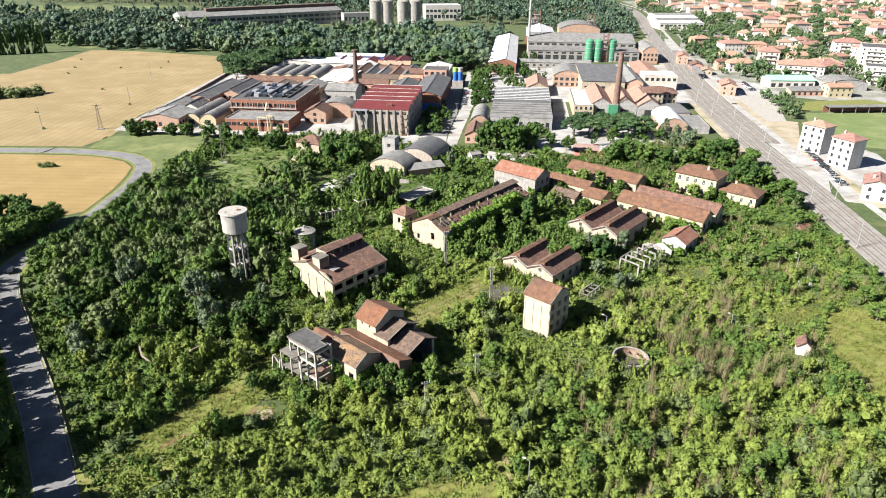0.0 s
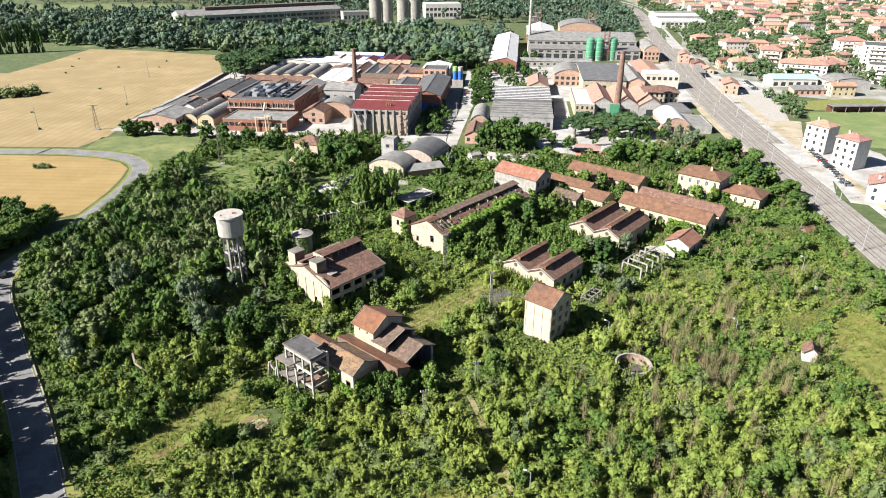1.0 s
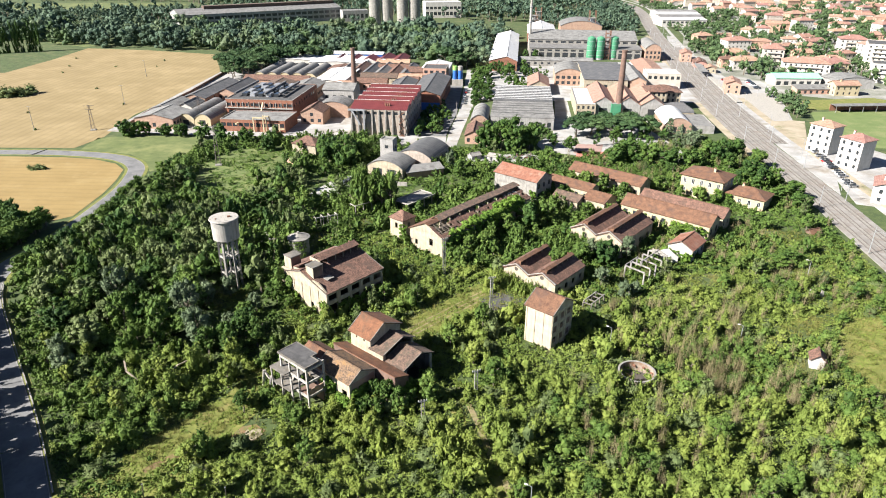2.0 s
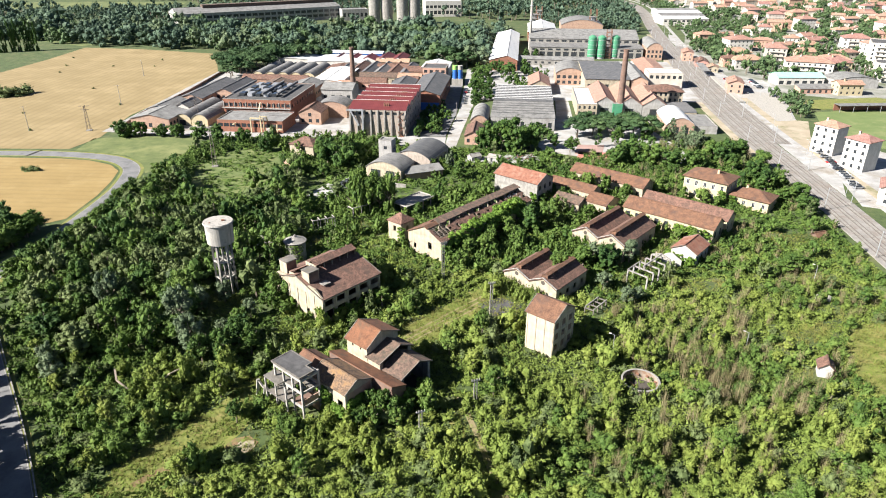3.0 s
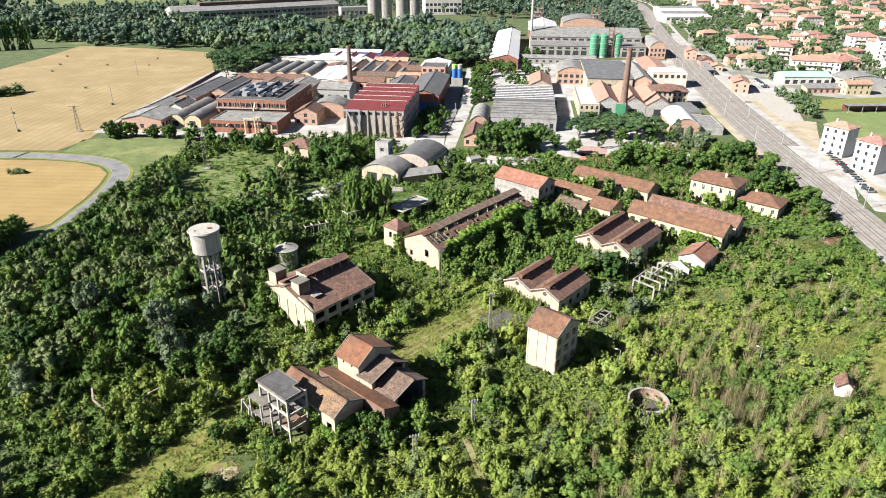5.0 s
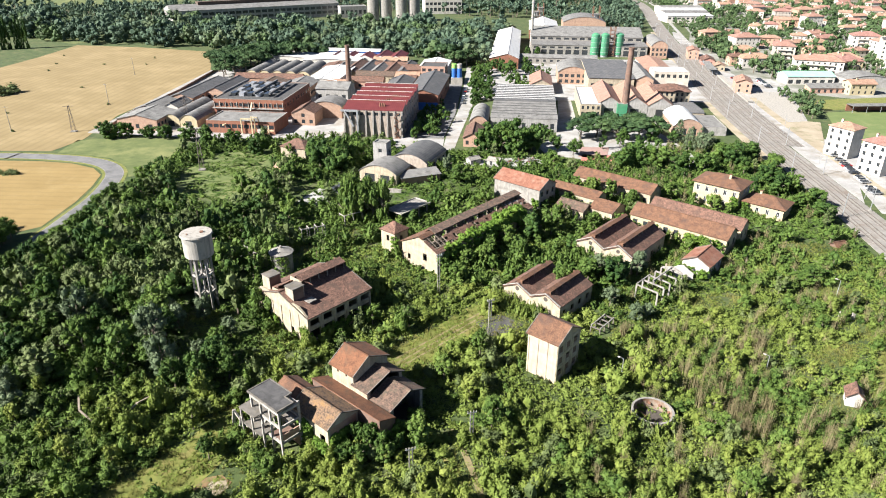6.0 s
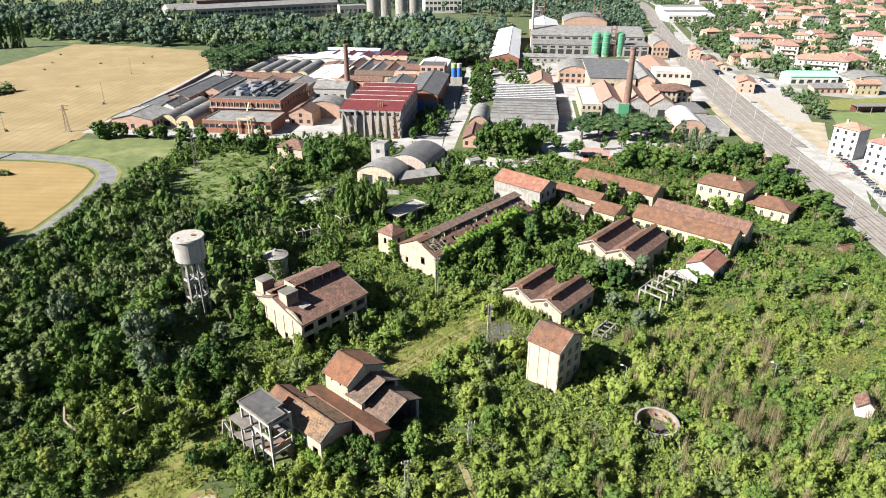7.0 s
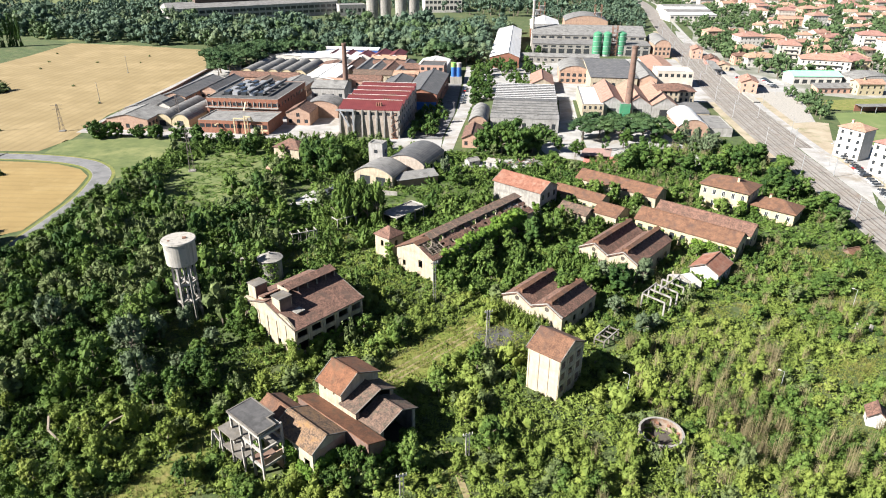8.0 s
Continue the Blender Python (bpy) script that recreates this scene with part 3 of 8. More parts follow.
t = house("middle_hall", *site(CO, 6.55, 11.15), AX, 3.6, 9.2, 7.4, 9.1, PLASTER_CREAM, TILE_DARK, "lower stepped hall with open dark gable under old tiles",
          "building", glass=False, ridge_at=0.62, holes={"right": [(0.8, 8.4, 5.2, 7.4)]}, open_gables=("right",), verge=CONCRETE_DARK)
t = house("end_hall", *site(CO, 10.3, 11.9), AX, 5.2, 8.6, 5.7, 7.4, CONCRETE, TILE_DARK, "roofed end bay with gaping dark gable and collapsing tiles",
          "building", glass=False, ridge_at=0.58, holes={"right": [(0.8, 7.9, 0.3, 5.7)]}, open_gables=("right",), verge=CONCRETE_DARK)
floor_inside(t, 5.2, 8.6)
t = house("rear_shed", *site(CO, -5.4, 1.4), AX, 7.2, 5.4, 5.9, 7.3, PLASTER_CREAM, TILE_WARM, "low shed with faded red tiled roof behind the frame",
          "building", glass=False, over=0.3)

fr = thing("concrete_skeleton", *site(CO, -3.2, -5.4), AX, "bare three-storey reinforced concrete frame with broken slabs and grey roof", "ruin")
block(*site(CO, -3.2, -5.4), AX, -2.2, 8.8, -1.8, 5.0, 0.8)
part("roof_slab", Geo().box(-0.1, 8.7, 0.1, 3.5, 10.25, 10.5), BITUMEN, fr, "grey bitumen roof slab")
part("roof_slab", Geo().box(-0.1, 6.3, 3.5, 4.9, 10.25, 10.5), BITUMEN, fr, "grey bitumen roof slab")
for x0, x1, y0, y1 in ((-0.2, 8.8, 0.0, 0.22), (-0.2, 6.42, 4.78, 5.0), (-0.2, 0.02, 0.22, 4.78), (8.58, 8.8, 0.22, 3.42), (6.2, 6.42, 3.64, 4.78), (6.2, 8.8, 3.42, 3.64)):
    part("slab_rim", Geo().box(x0, x1, y0, y1, 10.22, 10.6), CONCRETE_DARK, fr)
for cx in (0.1, 2.9, 5.7, 8.4):
    for cy in (0.2, 4.4):
        part("column", Geo().box(cx, cx + 0.36, cy, cy + 0.36, 0, 10.2), CONCRETE_PALE, fr)
for lv in (3.5, 6.9, 9.85):
    for cy in (0.2, 4.4):
        part("beam", Geo().box(0.46, 8.4, cy + 0.03, cy + 0.33, lv - 0.5, lv - 0.02), CONCRETE_PALE, fr)
    for cx in (0.13, 8.43):
        part("beam", Geo().box(cx, cx + 0.3, 0.57, 4.4, lv - 0.5, lv - 0.02), CONCRETE_PALE, fr)
part("floor_slab", Geo().box(-1.6, 3.2, -1.3, 1.7, 6.9, 7.1), CONCRETE_DARK, fr, "broken concrete floor slab")
part("floor_slab", Geo().box(3.2, 5.6, 0.6, 4.2, 6.9, 7.08), CONCRETE_DARK, fr, "broken concrete floor slab")
part("floor_slab", Geo().box(-0.9, 4.6, -1.2, 2.4, 3.5, 3.7), CONCRETE_DARK, fr, "broken concrete floor slab")
part("floor_slab", Geo().box(5.0, 8.4, 0.6, 4.2, 3.3, 3.48), BRICK_OLD, fr, "rubble-strewn concrete floor slab")
part("floor_slab", Geo().box(5.8, 8.3, 2.6, 4.2, 6.7, 6.88), CONCRETE_DARK, fr, "broken concrete floor slab")
for cx, cy, zt in ((-1.5, -1.2, 6.9), (-1.5, 2.2, 6.9), (1.9, -1.2, 6.9), (5.2, -1.2, 6.9)):
    part("column", Geo().box(cx, cx + 0.28, cy, cy + 0.28, 0, zt), CONCRETE_PALE, fr)
part("stair_flight", Geo().solid([(1.2, 1.2, 3.7), (2.2, 1.2, 3.7), (2.2, 1.45, 3.7), (1.2, 1.45, 3.7)],
                                 [(1.2, 4.0, 6.9), (2.2, 4.0, 6.9), (2.2, 4.25, 6.9), (1.2, 4.25, 6.9)]), CONCRETE, fr)
part("partition", Geo().wall((5.9, 4.3), (8.3, 4.3), 0, 3.4, 0.2), BRICK_PALE, fr, "crumbling brick partition")
part("partition", Geo().wall((8.75, 0.7), (8.75, 4.2), 3.7, 5.0, 0.2), BRICK_PALE, fr, "crumbling brick partition")
for (u, v) in ((-8.4, -6.4), (-5.6, -6.6)):
    fn = thing("concrete_stub", *site(CO, u, v), AX, "leaning broken concrete wall stub in the grass", "ruin", "wall stubs")
    part("upright", Geo().beam((0, 0, 0), (0.2, 0.5, 4.0), 0.5, 0.6), CONCRETE_PALE, fn)
    part("bracket", Geo().beam((0.2, 0.5, 3.8), (1.6, 0.7, 2.4), 0.35, 0.35), CONCRETE_PALE, fn)

# the kiln hall with roof boxes
BO = (-50.8, 160.1)
t = house("kiln_hall", *site(BO, 0.3, 0.0), AX, 20.0, 19.0, 7.0, 10.2, PLASTER_CREAM, TILE_OLD,
          "large cream plaster kiln hall with broad brown tiled roof", "building", axis="y", glass=False, over=0.3, thick=0.4,
          holes={"front": [(3.6, 4.5, 1.4, 3.0), (13.2, 14.4, 0.1, 2.6)], "right": [h for z0, z1 in ((1.0, 3.6), (4.7, 6.3)) for h in evenly(19, 5, 2.6, z0, z1)]}, verge=CONCRETE_DARK)
floor_inside(t, 20, 19, 0.5, 0.5)
par = Geo().solid([(0.0, -0.06, 7.0), (20.2, -0.06, 7.0), (17.0, -0.06, 9.0), (2.4, -0.06, 9.0)], [(0.0, 0.4, 7.0), (20.2, 0.4, 7.0), (17.0, 0.4, 9.0), (2.4, 0.4, 9.0)])
part("parapet", par, PLASTER_CREAM, t)
for i in range(7):
    part("pilaster", Geo().box(0.1 + i * 3.25, 0.5 + i * 3.25, -0.14, 0.0, 0, 7.0), PLASTER_CREAM, t)
for i in range(6):
    part("pilaster", Geo().box(20.0, 20.14, 0.1 + i * 3.68, 0.5 + i * 3.68, 0, 6.9), PLASTER_CREAM, t)
for u0 in (2.4, 11.3):
    bx = part("roof_box", Geo().box(u0, u0 + 2.9, 0.8, 3.9, 7.6, 11.9), PLASTER_CREAM, t, "cream plaster vent tower on the roof edge")
    part("box_lid", Geo().box(u0 - 0.15, u0 + 3.05, 0.65, 4.05, 11.9, 12.08), CONCRETE_DARK, bx)
    # A thin dark panel covers the right side of each vent tower.
    part("box_opening", Geo().box(u0 + 2.9, u0 + 2.94, 0.95, 3.75, 8.7, 11.75), BRICK_OLD, bx, "dark brick side of the vent tower")
part("side_roof", roof_slab((6.0, 0.8, 9.9), (6.0, 7.4, 9.9), (8.7, 7.4, 11.0), (8.7, 0.8, 11.0)), TILE_OLD, t)
part("side_wall", Geo().wall((6.2, 0.75), (8.6, 0.75), 8.9, 9.9, 0.2), PLASTER_CREAM, t)
part("landing", Geo().box(13.6, 17.0, 3.0, 5.2, 8.6, 8.8), CONCRETE, t)
monitor(t, TILE_OLD, "y", 9.6, 2.2, 5.0, 18.6, 9.75, 11.7, 12.5)
part("monitor_end", Geo().wall((7.7, 4.95), (11.9, 4.95), 9.2, 11.7, 0.2), PLASTER_CREAM, t)

# water tower
WX, WY = -64.5, 163.6
wt = thing("water_tower", WX, WY, 20, "tall weathered concrete water tower with cylindrical tank on braced legs", "water tower")
block(WX, WY, 0, -3, 3, -3, 3, 0.5)
tank = part("tank", Geo().cyl(0, 0, 14.6, 20.0, 3.4, 3.5, 36), CONCRETE_PALE, wt)
part("tank_lid", Geo().cyl(0, 0, 20.0, 20.35, 3.85, 3.7, 36), CONCRETE_PALE, tank)
part("tank_base", Geo().cyl(0, 0, 14.0, 14.6, 2.5, 3.2, 36), CONCRETE, tank)
part("hatch", Geo().box(0.9, 1.7, -0.6, 0.2, 20.35, 20.62), RUST, tank)
part("hatch", Geo().box(-2.2, -1.9, -1.2, -0.5, 20.35, 20.5), RUST, tank)
legs = [(2.35 * math.cos(radians(a)), 2.35 * math.sin(radians(a))) for a in (0, 60, 120, 180, 240, 300)]
for lx, ly in legs:
    part("leg", Geo().beam((lx * 1.06, ly * 1.06, 0), (lx, ly, 14.2), 0.5, 0.5), CONCRETE, wt)
for zz in (4.6, 9.4):
    for (ax, ay), (bx, by) in zip(legs, legs[1:] + legs[:1]):
        part("ring_beam", Geo().beam((ax * 1.02, ay * 1.02, zz), (bx * 1.02, by * 1.02, zz), 0.3, 0.5), CONCRETE_PALE, wt)
    for (ax, ay), (bx, by) in zip(legs[:3], legs[3:]):
        part("cross_beam", Geo().beam((ax, ay, zz + 0.02), (bx, by, zz + 0.02), 0.26, 0.4), CONCRETE_PALE, wt)
for k in range(0, 6, 2):
    (ax, ay), (bx, by) = legs[k], legs[(k + 1) % 6]
    for z0, z1 in ((0.3, 4.4), (4.9, 9.2), (9.7, 14.0)):
        part("brace", Geo().beam((ax, ay, z0), (bx, by, z1), 0.2, 0.2), CONCRETE, wt)
part("riser_pipe", Geo().cyl(0, 0, 0, 14.1, 0.28), CONCRETE, wt)
tk = thing("round_cistern", -51.0, 184.0, 0, "round concrete cistern with shallow conical lid and ivy", "cistern")
block(-51.0, 184.0, 0, -3.4, 3.4, -3.4, 3.4, 0.4)
part("drum", Geo().cyl(0, 0, 0, 5.9, 3.0, 3.0, 32), CONCRETE, tk)
lid = part("lid", Geo().cyl(0, 0, 5.9, 7.0, 3.4, 0.5, 32), CONCRETE, tk)
part("vent_cap", Geo().cyl(0, 0, 6.95, 7.6, 0.4, 0.3, 12), CONCRETE, lid)
bs = thing("round_basin", -66.5, 191.5, 0, "flat round broken concrete basin among trees", "basin")
block(-66.5, 191.5, 0, -4.5, 4.5, -4.5, 4.5, 0.5)
part("basin_wall", Geo().tube(0, 0, 0, 2.0, 4.2, 0.4, 28), CONCRETE_PALE, bs)
part("basin_floor", Geo().cyl(0, 0, 0, 1.7, 3.8, 3.8, 28), CONCRETE, bs)
part("gangway", Geo().beam((3.8, -1.0, 2.0), (6.6, -0.6, 2.0), 0.8, 0.2), CONCRETE, bs)

# twin-gabled sheds with ridge monitors
def twin_shed(name, o, spans, depth, eave, rise, label):
    """Side-by-side gables, each with its own raised ridge."""
    total = sum(spans)
    ob = thing(name, *o, AX, label, "shed")
    block(*o, AX, 0, total, 0, depth, 0.4)
    u = 0.0
    for k, s in enumerate(spans):
        for yy in (0, depth - 0.3):
            holes = [(s / 2 - 0.7, s / 2 + 0.7, 0.2, 2.3)] if yy == 0 else []
            g = Geo().wall((u, yy), (u + s, yy), 0, eave, 0.3, [(h[0], h[1], h[2], min(h[3], eave)) for h in holes])
            g.solid([(u, yy, eave), (u + s, yy, eave), (u + s / 2, yy, eave + rise)], [(u, yy + 0.3, eave), (u + s, yy + 0.3, eave), (u + s / 2, yy + 0.3, eave + rise)])
            part("gable_wall", g, PLASTER_CREAM, ob)
            if yy == 0:
                # A flat dark disc stands in for the shaded hole of the vent.
                part("round_vent", Geo().solid([(u + s / 2 + 0.6 * math.cos(a * 0.524), -0.02, eave + 0.75 + 0.6 * math.sin(a * 0.524)) for a in range(12)],
                                               [(u + s / 2 + 0.6 * math.cos(a * 0.524), 0.03, eave + 0.75 + 0.6 * math.sin(a * 0.524)) for a in range(12)]), DARK_INSIDE, ob, "dark round gable vent")
        part("roof", roof_slab((u - 0.15, -0.35, eave + 0.1), (u - 0.15, depth + 0.3, eave + 0.1), (u + s / 2, depth + 0.3, eave + rise + 0.22), (u + s / 2, -0.35, eave + rise + 0.22)), TILE_OLD, ob)
        part("roof", roof_slab((u + s + 0.15, depth + 0.3, eave + 0.1), (u + s + 0.15, -0.35, eave + 0.1), (u + s / 2, -0.35, eave + rise + 0.22), (u + s / 2, depth + 0.3, eave + rise + 0.22)), TILE_OLD, ob)
        monitor(ob, TILE_WARM, "y", u + s / 2 - 0.1, 1.15, 0.8, depth - 0.8, eave + rise - 0.4, eave + rise + 0.95, eave + rise + 1.4)
        part("coping", Geo().beam((u - 0.2, -0.2, eave + 0.32), (u + s / 2, -0.2, eave + rise + 0.36), 0.4, 0.12), CONCRETE_PALE, ob)
        part("coping", Geo().beam((u + s / 2, -0.2, eave + rise + 0.36), (u + s + 0.2, -0.2, eave + 0.32), 0.4, 0.12), CONCRETE_PALE, ob)
        u += s
    for xx in (0, total - 0.3):
        part("side_wall", Geo().wall((xx, 0.31), (xx, depth - 0.31), 0, eave, -0.3, evenly(depth - 0.62, 4, 1.4, 1.4, 3.0)), PLASTER_CREAM, ob)
    return ob


twin_shed("twin_shed", (9.7, 170.2), (8.2, 8.4), 15.2, 4.4, 2.0, "small twin-gabled cream shed with brown tiles and ridge louvres")
twin_shed("twin_shed", (31.6, 196.6), (8.6, 8.6), 21.0, 5.2, 2.3, "large twin-gabled cream shed with striped brown roofs and ridge louvres")

# the long hall with its broken roof
LO = (-18.7, 191.8)
t = house("long_hall", *site(LO, 0.3, 0.2), AX, 13.2, 46.0, 6.4, 9.6, PLASTER_CREAM, TILE_OLD,
          "long derelict hall with collapsing tiled roof half covered in ivy", "building", axis="y", glass=False, over=0.35, roof=False,
          holes={"front": [(2.2, 3.2, 1.5, 3.2), (8.0, 9.4, 2.8, 5.0)], "right": evenly(46, 9, 1.8, 1.5, 4.0), "left": evenly(46, 9, 1.8, 1.5, 4.0)})
floor_inside(t, 13.2, 46)
gap = random.Random(4)
SLOPE = 3.2 / 6.6


def left_z(u):
    return 6.6 + SLOPE * u


def right_z(u):
    return 6.6 + SLOPE * (13.2 - u)


v = -0.35
while v < 46:
    w = min(2.6, 46.35 - v)
    sag = gap.uniform(-0.08, 0.08)
    part("roof_slope", roof_slab((-0.35, v, left_z(-0.35)), (-0.35, v + w - 0.01, left_z(-0.35)), (4.6, v + w - 0.01, left_z(4.6) + sag), (4.6, v, left_z(4.6) + sag)), TILE_WARM, t)
    if v > 3.5:
        top = left_z(5.6) + 0.25 + 0.7 * min(1.0, (v - 1.0) / 6.0) + sag
        part("ridge_strip", roof_slab((3.9, v, left_z(3.9) + 0.2), (3.9, v + w - 0.01, left_z(3.9) + 0.2), (5.6, v + w - 0.01, top), (5.6, v, top), 0.2), TILE_WARM, t)
        part("ridge_strip", roof_slab((8.4, v + w - 0.01, top - 0.55), (8.4, v, top - 0.55), (5.61, v, top), (5.61, v + w - 0.01, top), 0.2), TILE_DARK, t, "raised ridge strip of lichened tiles")
        part("ridge_post", Geo().box(7.5, 7.7, v + 0.3, v + 0.5, 8.4, top - 0.62), WOOD, t)
    else:
        part("roof_slope", roof_slab((4.61, v, left_z(4.6)), (4.61, v + w - 0.01, left_z(4.6)), (6.6, v + w - 0.01, left_z(6.6)), (6.6, v, left_z(6.6))), TILE_WARM, t)
        part("roof_slope", roof_slab((7.9, v + w - 0.01, right_z(7.9)), (7.9, v, right_z(7.9)), (6.61, v, right_z(6.6)), (6.61, v + w - 0.01, right_z(6.6))), TILE_WARM, t)
    v += 2.6
for i in range(30):
    y0 = 0.3 + i * 1.56
    part("rafter", Geo().beam((6.7, y0, right_z(6.7) - 0.28), (13.1, y0, right_z(13.1) - 0.28), 0.14, 0.2), WOOD, t)
for u in (7.6, 9.6, 11.6):
    part("purlin", Geo().beam((u, 0.1, right_z(u) - 0.45), (u, 45.8, right_z(u) - 0.45), 0.18, 0.2), WOOD, t)
for i in range(8):
    u = 7.9 + 0.55 * i
    part("batten", Geo().beam((u, 0.5, right_z(u) - 0.12), (u, 6.0, right_z(u) - 0.12), 0.1, 0.08), WOOD, t)
steps = [7.9 + 0.707 * k for k in range(9)]
for k, (u0, u1) in enumerate(zip(steps, steps[1:])):
    for i in range(40):
        v0 = -0.3 + i * 1.16
        lost = (0.85 if k == 0 else 0.5 if k == 1 else 0.12) + (0.5 if v0 > 40 and k < 5 else 0.0)
        lost += 1.0 if 0.4 < v0 < 5.6 and k < 6 else 0.0
        lost += 0.5 * noise.noise((u0 * 0.5, v0 * 0.25, 8.0)) if k < 6 else -1.0
        if gap.random() < lost:
            continue
        dz = gap.uniform(-0.06, 0.03)
        part("tile_panel", roof_slab((u1 - 0.01, v0, right_z(u1) + dz), (u1 - 0.01, v0 + 1.15, right_z(u1) + dz), (u0, v0 + 1.15, right_z(u0) + dz), (u0, v0, right_z(u0) + dz), 0.1), TILE_OLD, t)
part("eave_board", Geo().box(12.9, 13.2, 0.0, 46.0, 6.41, 6.6), WOOD, t)
for i in range(12):
    u, v0 = gap.uniform(8.0, 11.0), gap.uniform(36.5, 44.5)
    part("fallen_sheet", roof_slab((u + 0.9, v0, right_z(u) - 0.5), (u + 0.8, v0 + 0.8, right_z(u) - 0.6), (u, v0 + 0.9, right_z(u) + gap.uniform(-0.2, 0.1)), (u - 0.1, v0, right_z(u) - 0.1), 0.05), CONCRETE_PALE, t, "pale broken ceiling sheet")
t = house("hip_turret", *site((-25.8, 199.6), 0.3, 0.3), AX, 5.6, 5.6, 6.6, 8.4, PLASTER_CREAM, TILE_OLD, "small square cream turret with hipped tile roof", "building",
          form="hip", glass=False, holes={"front": [(2.2, 3.3, 3.4, 5.2)], "right": [(2.2, 3.3, 3.4, 5.2)]})
floor_inside(t, 5.6, 5.6)
cn = thing("flat_canopy", -26.6, 221.6, 52.0, "flat weathered canopy roof over open posts", "canopy")
block(-26.6, 221.6, 52, 0, 13, -7, 0, 0.6)
part("canopy_roof", Geo().box(0, 14, -6.8, 0, 3.4, 3.58), CONCRETE, cn)
for x0, x1, y0, y1 in ((-0.1, 14.1, -6.9, -6.6), (-0.1, 14.1, -0.2, 0.1), (-0.1, 0.2, -6.6, -0.2), (13.8, 14.1, -6.6, -0.2)):
    part("canopy_rim", Geo().box(x0, x1, y0, y1, 3.581, 3.85), CONCRETE_PALE, cn)
for cx in (0.2, 4.2, 8.4, 12.4):
    for cy in (-6.6, -0.5):
        part("post", Geo().box(cx, cx + 0.3, cy, cy + 0.3, 0, 3.4), CONCRETE, cn)

t = house("square_block", *site((8.7, 241.4), 0.2, 0.3), AX, 18.6, 9.9, 8.3, 10.6, CONCRETE, TILE_RUST, "grey rendered block with bright orange tiled gable roof", "building",
          glass=True, frames=False, holes={"right": evenly(9.9, 3, 1.3, 5.4, 7.2) + evenly(9.9, 3, 1.3, 1.6, 3.6)}, verge=CONCRETE_DARK)
t = house("low_range", *site((26.0, 247.0), 4, 0.0), AX, 18.0, 7.0, 4.0, 5.6, PLASTER_CREAM, TILE_WARM, "low pale range with reddish tiled roof", "building", holes={"front": evenly(18, 5, 1.2, 1.2, 2.6)})
t = house("low_range", *site((39.9, 225.3), 0, 0), AX, 8.0, 9.0, 4.4, 6.2, PLASTER_CREAM, TILE_WARM, "short low range with reddish tiled roof", "building", holes={"right": evenly(9, 2, 1.4, 1.2, 2.8)})
t = house("low_range", *site((29.5, 229.0), 0, 0), AX, 10.0, 6.0, 3.8, 5.2, PLASTER_CREAM, TILE_DARK, "half-hidden low range with dark old tiles", "building", holes={"front": evenly(10, 3, 1.2, 1.2, 2.6)})
t = house("row_range", *site((38.8, 256.0), 0, 0), AX, 30.0, 8.5, 4.8, 7.0, PLASTER_CREAM, TILE_WARM, "long row of sheds under red-brown tiles among trees", "building", holes={"front": evenly(30, 8, 1.3, 1.4, 3.0)})
t = house("row_range", *site((51.5, 218.4), 0, 0.2), AX, 30.2, 8.4, 5.2, 7.7, PLASTER_YELLOW, TILE_WARM, "long yellow plaster range with red-brown tiled roof", "building",
          holes={"front": evenly(30.2, 9, 1.5, 1.6, 3.9), "right": evenly(8.4, 2, 1.5, 1.6, 3.9)})
t = house("row_range", *site((58.6, 225.3), 0.3, 0.9), AX, 29.0, 7.0, 5.0, 7.2, PLASTER_YELLOW, TILE_OLD, "parallel range with patched red-brown tiled roof", "building", holes={"right": evenly(7, 2, 1.2, 1.6, 3.4)})
t = house("villa", *site((77.9, 243.6), 0.4, 0.4), AX, 15.4, 11.2, 8.2, 10.4, PLASTER_YELLOW, TILE_WARM, "two-storey yellow plaster villa with hipped tiled roof", "house", form="hip", over=0.7, frames=True,
          holes={"front": [h for z0 in (1.4, 5.0) for h in evenly(15.4, 5, 1.1, z0, z0 + 1.9)], "right": [h for z0 in (1.4, 5.0) for h in evenly(11.2, 3, 1.1, z0, z0 + 1.9)]}, chimney=(10.5, 4.0))
t = house("villa_wing", *site((92.1, 234.9), 0.3, 0.3), AX, 13.2, 9.4, 4.2, 6.2, PLASTER_YELLOW, TILE_WARM, "single-storey yellow wing with hipped tiled roof", "house", form="hip", over=0.6, frames=True,
          holes={"front": evenly(13.2, 4, 1.1, 1.2, 2.9), "right": evenly(9.4, 2, 1.1, 1.2, 2.9)}, chimney=(4, 5))
t = house("gable_cottage", *site((59.4, 188.8), 0.2, 0.2), AX, 7.4, 9.4, 4.0, 5.9, PLASTER_WHITE, TILE_RUST, "white gabled cottage with orange tiled roof", "house", axis="y",
          holes={"right": evenly(9.4, 3, 1.1, 1.2, 2.8)}, verge=CONCRETE_DARK)

# ruined gable wall beside the cottage, low wall before the barrel hall
gw = thing("ruined_gable", 54.4, 185.3, -13.0, "broken pale plaster gable wall overgrown with ivy", "ruin")
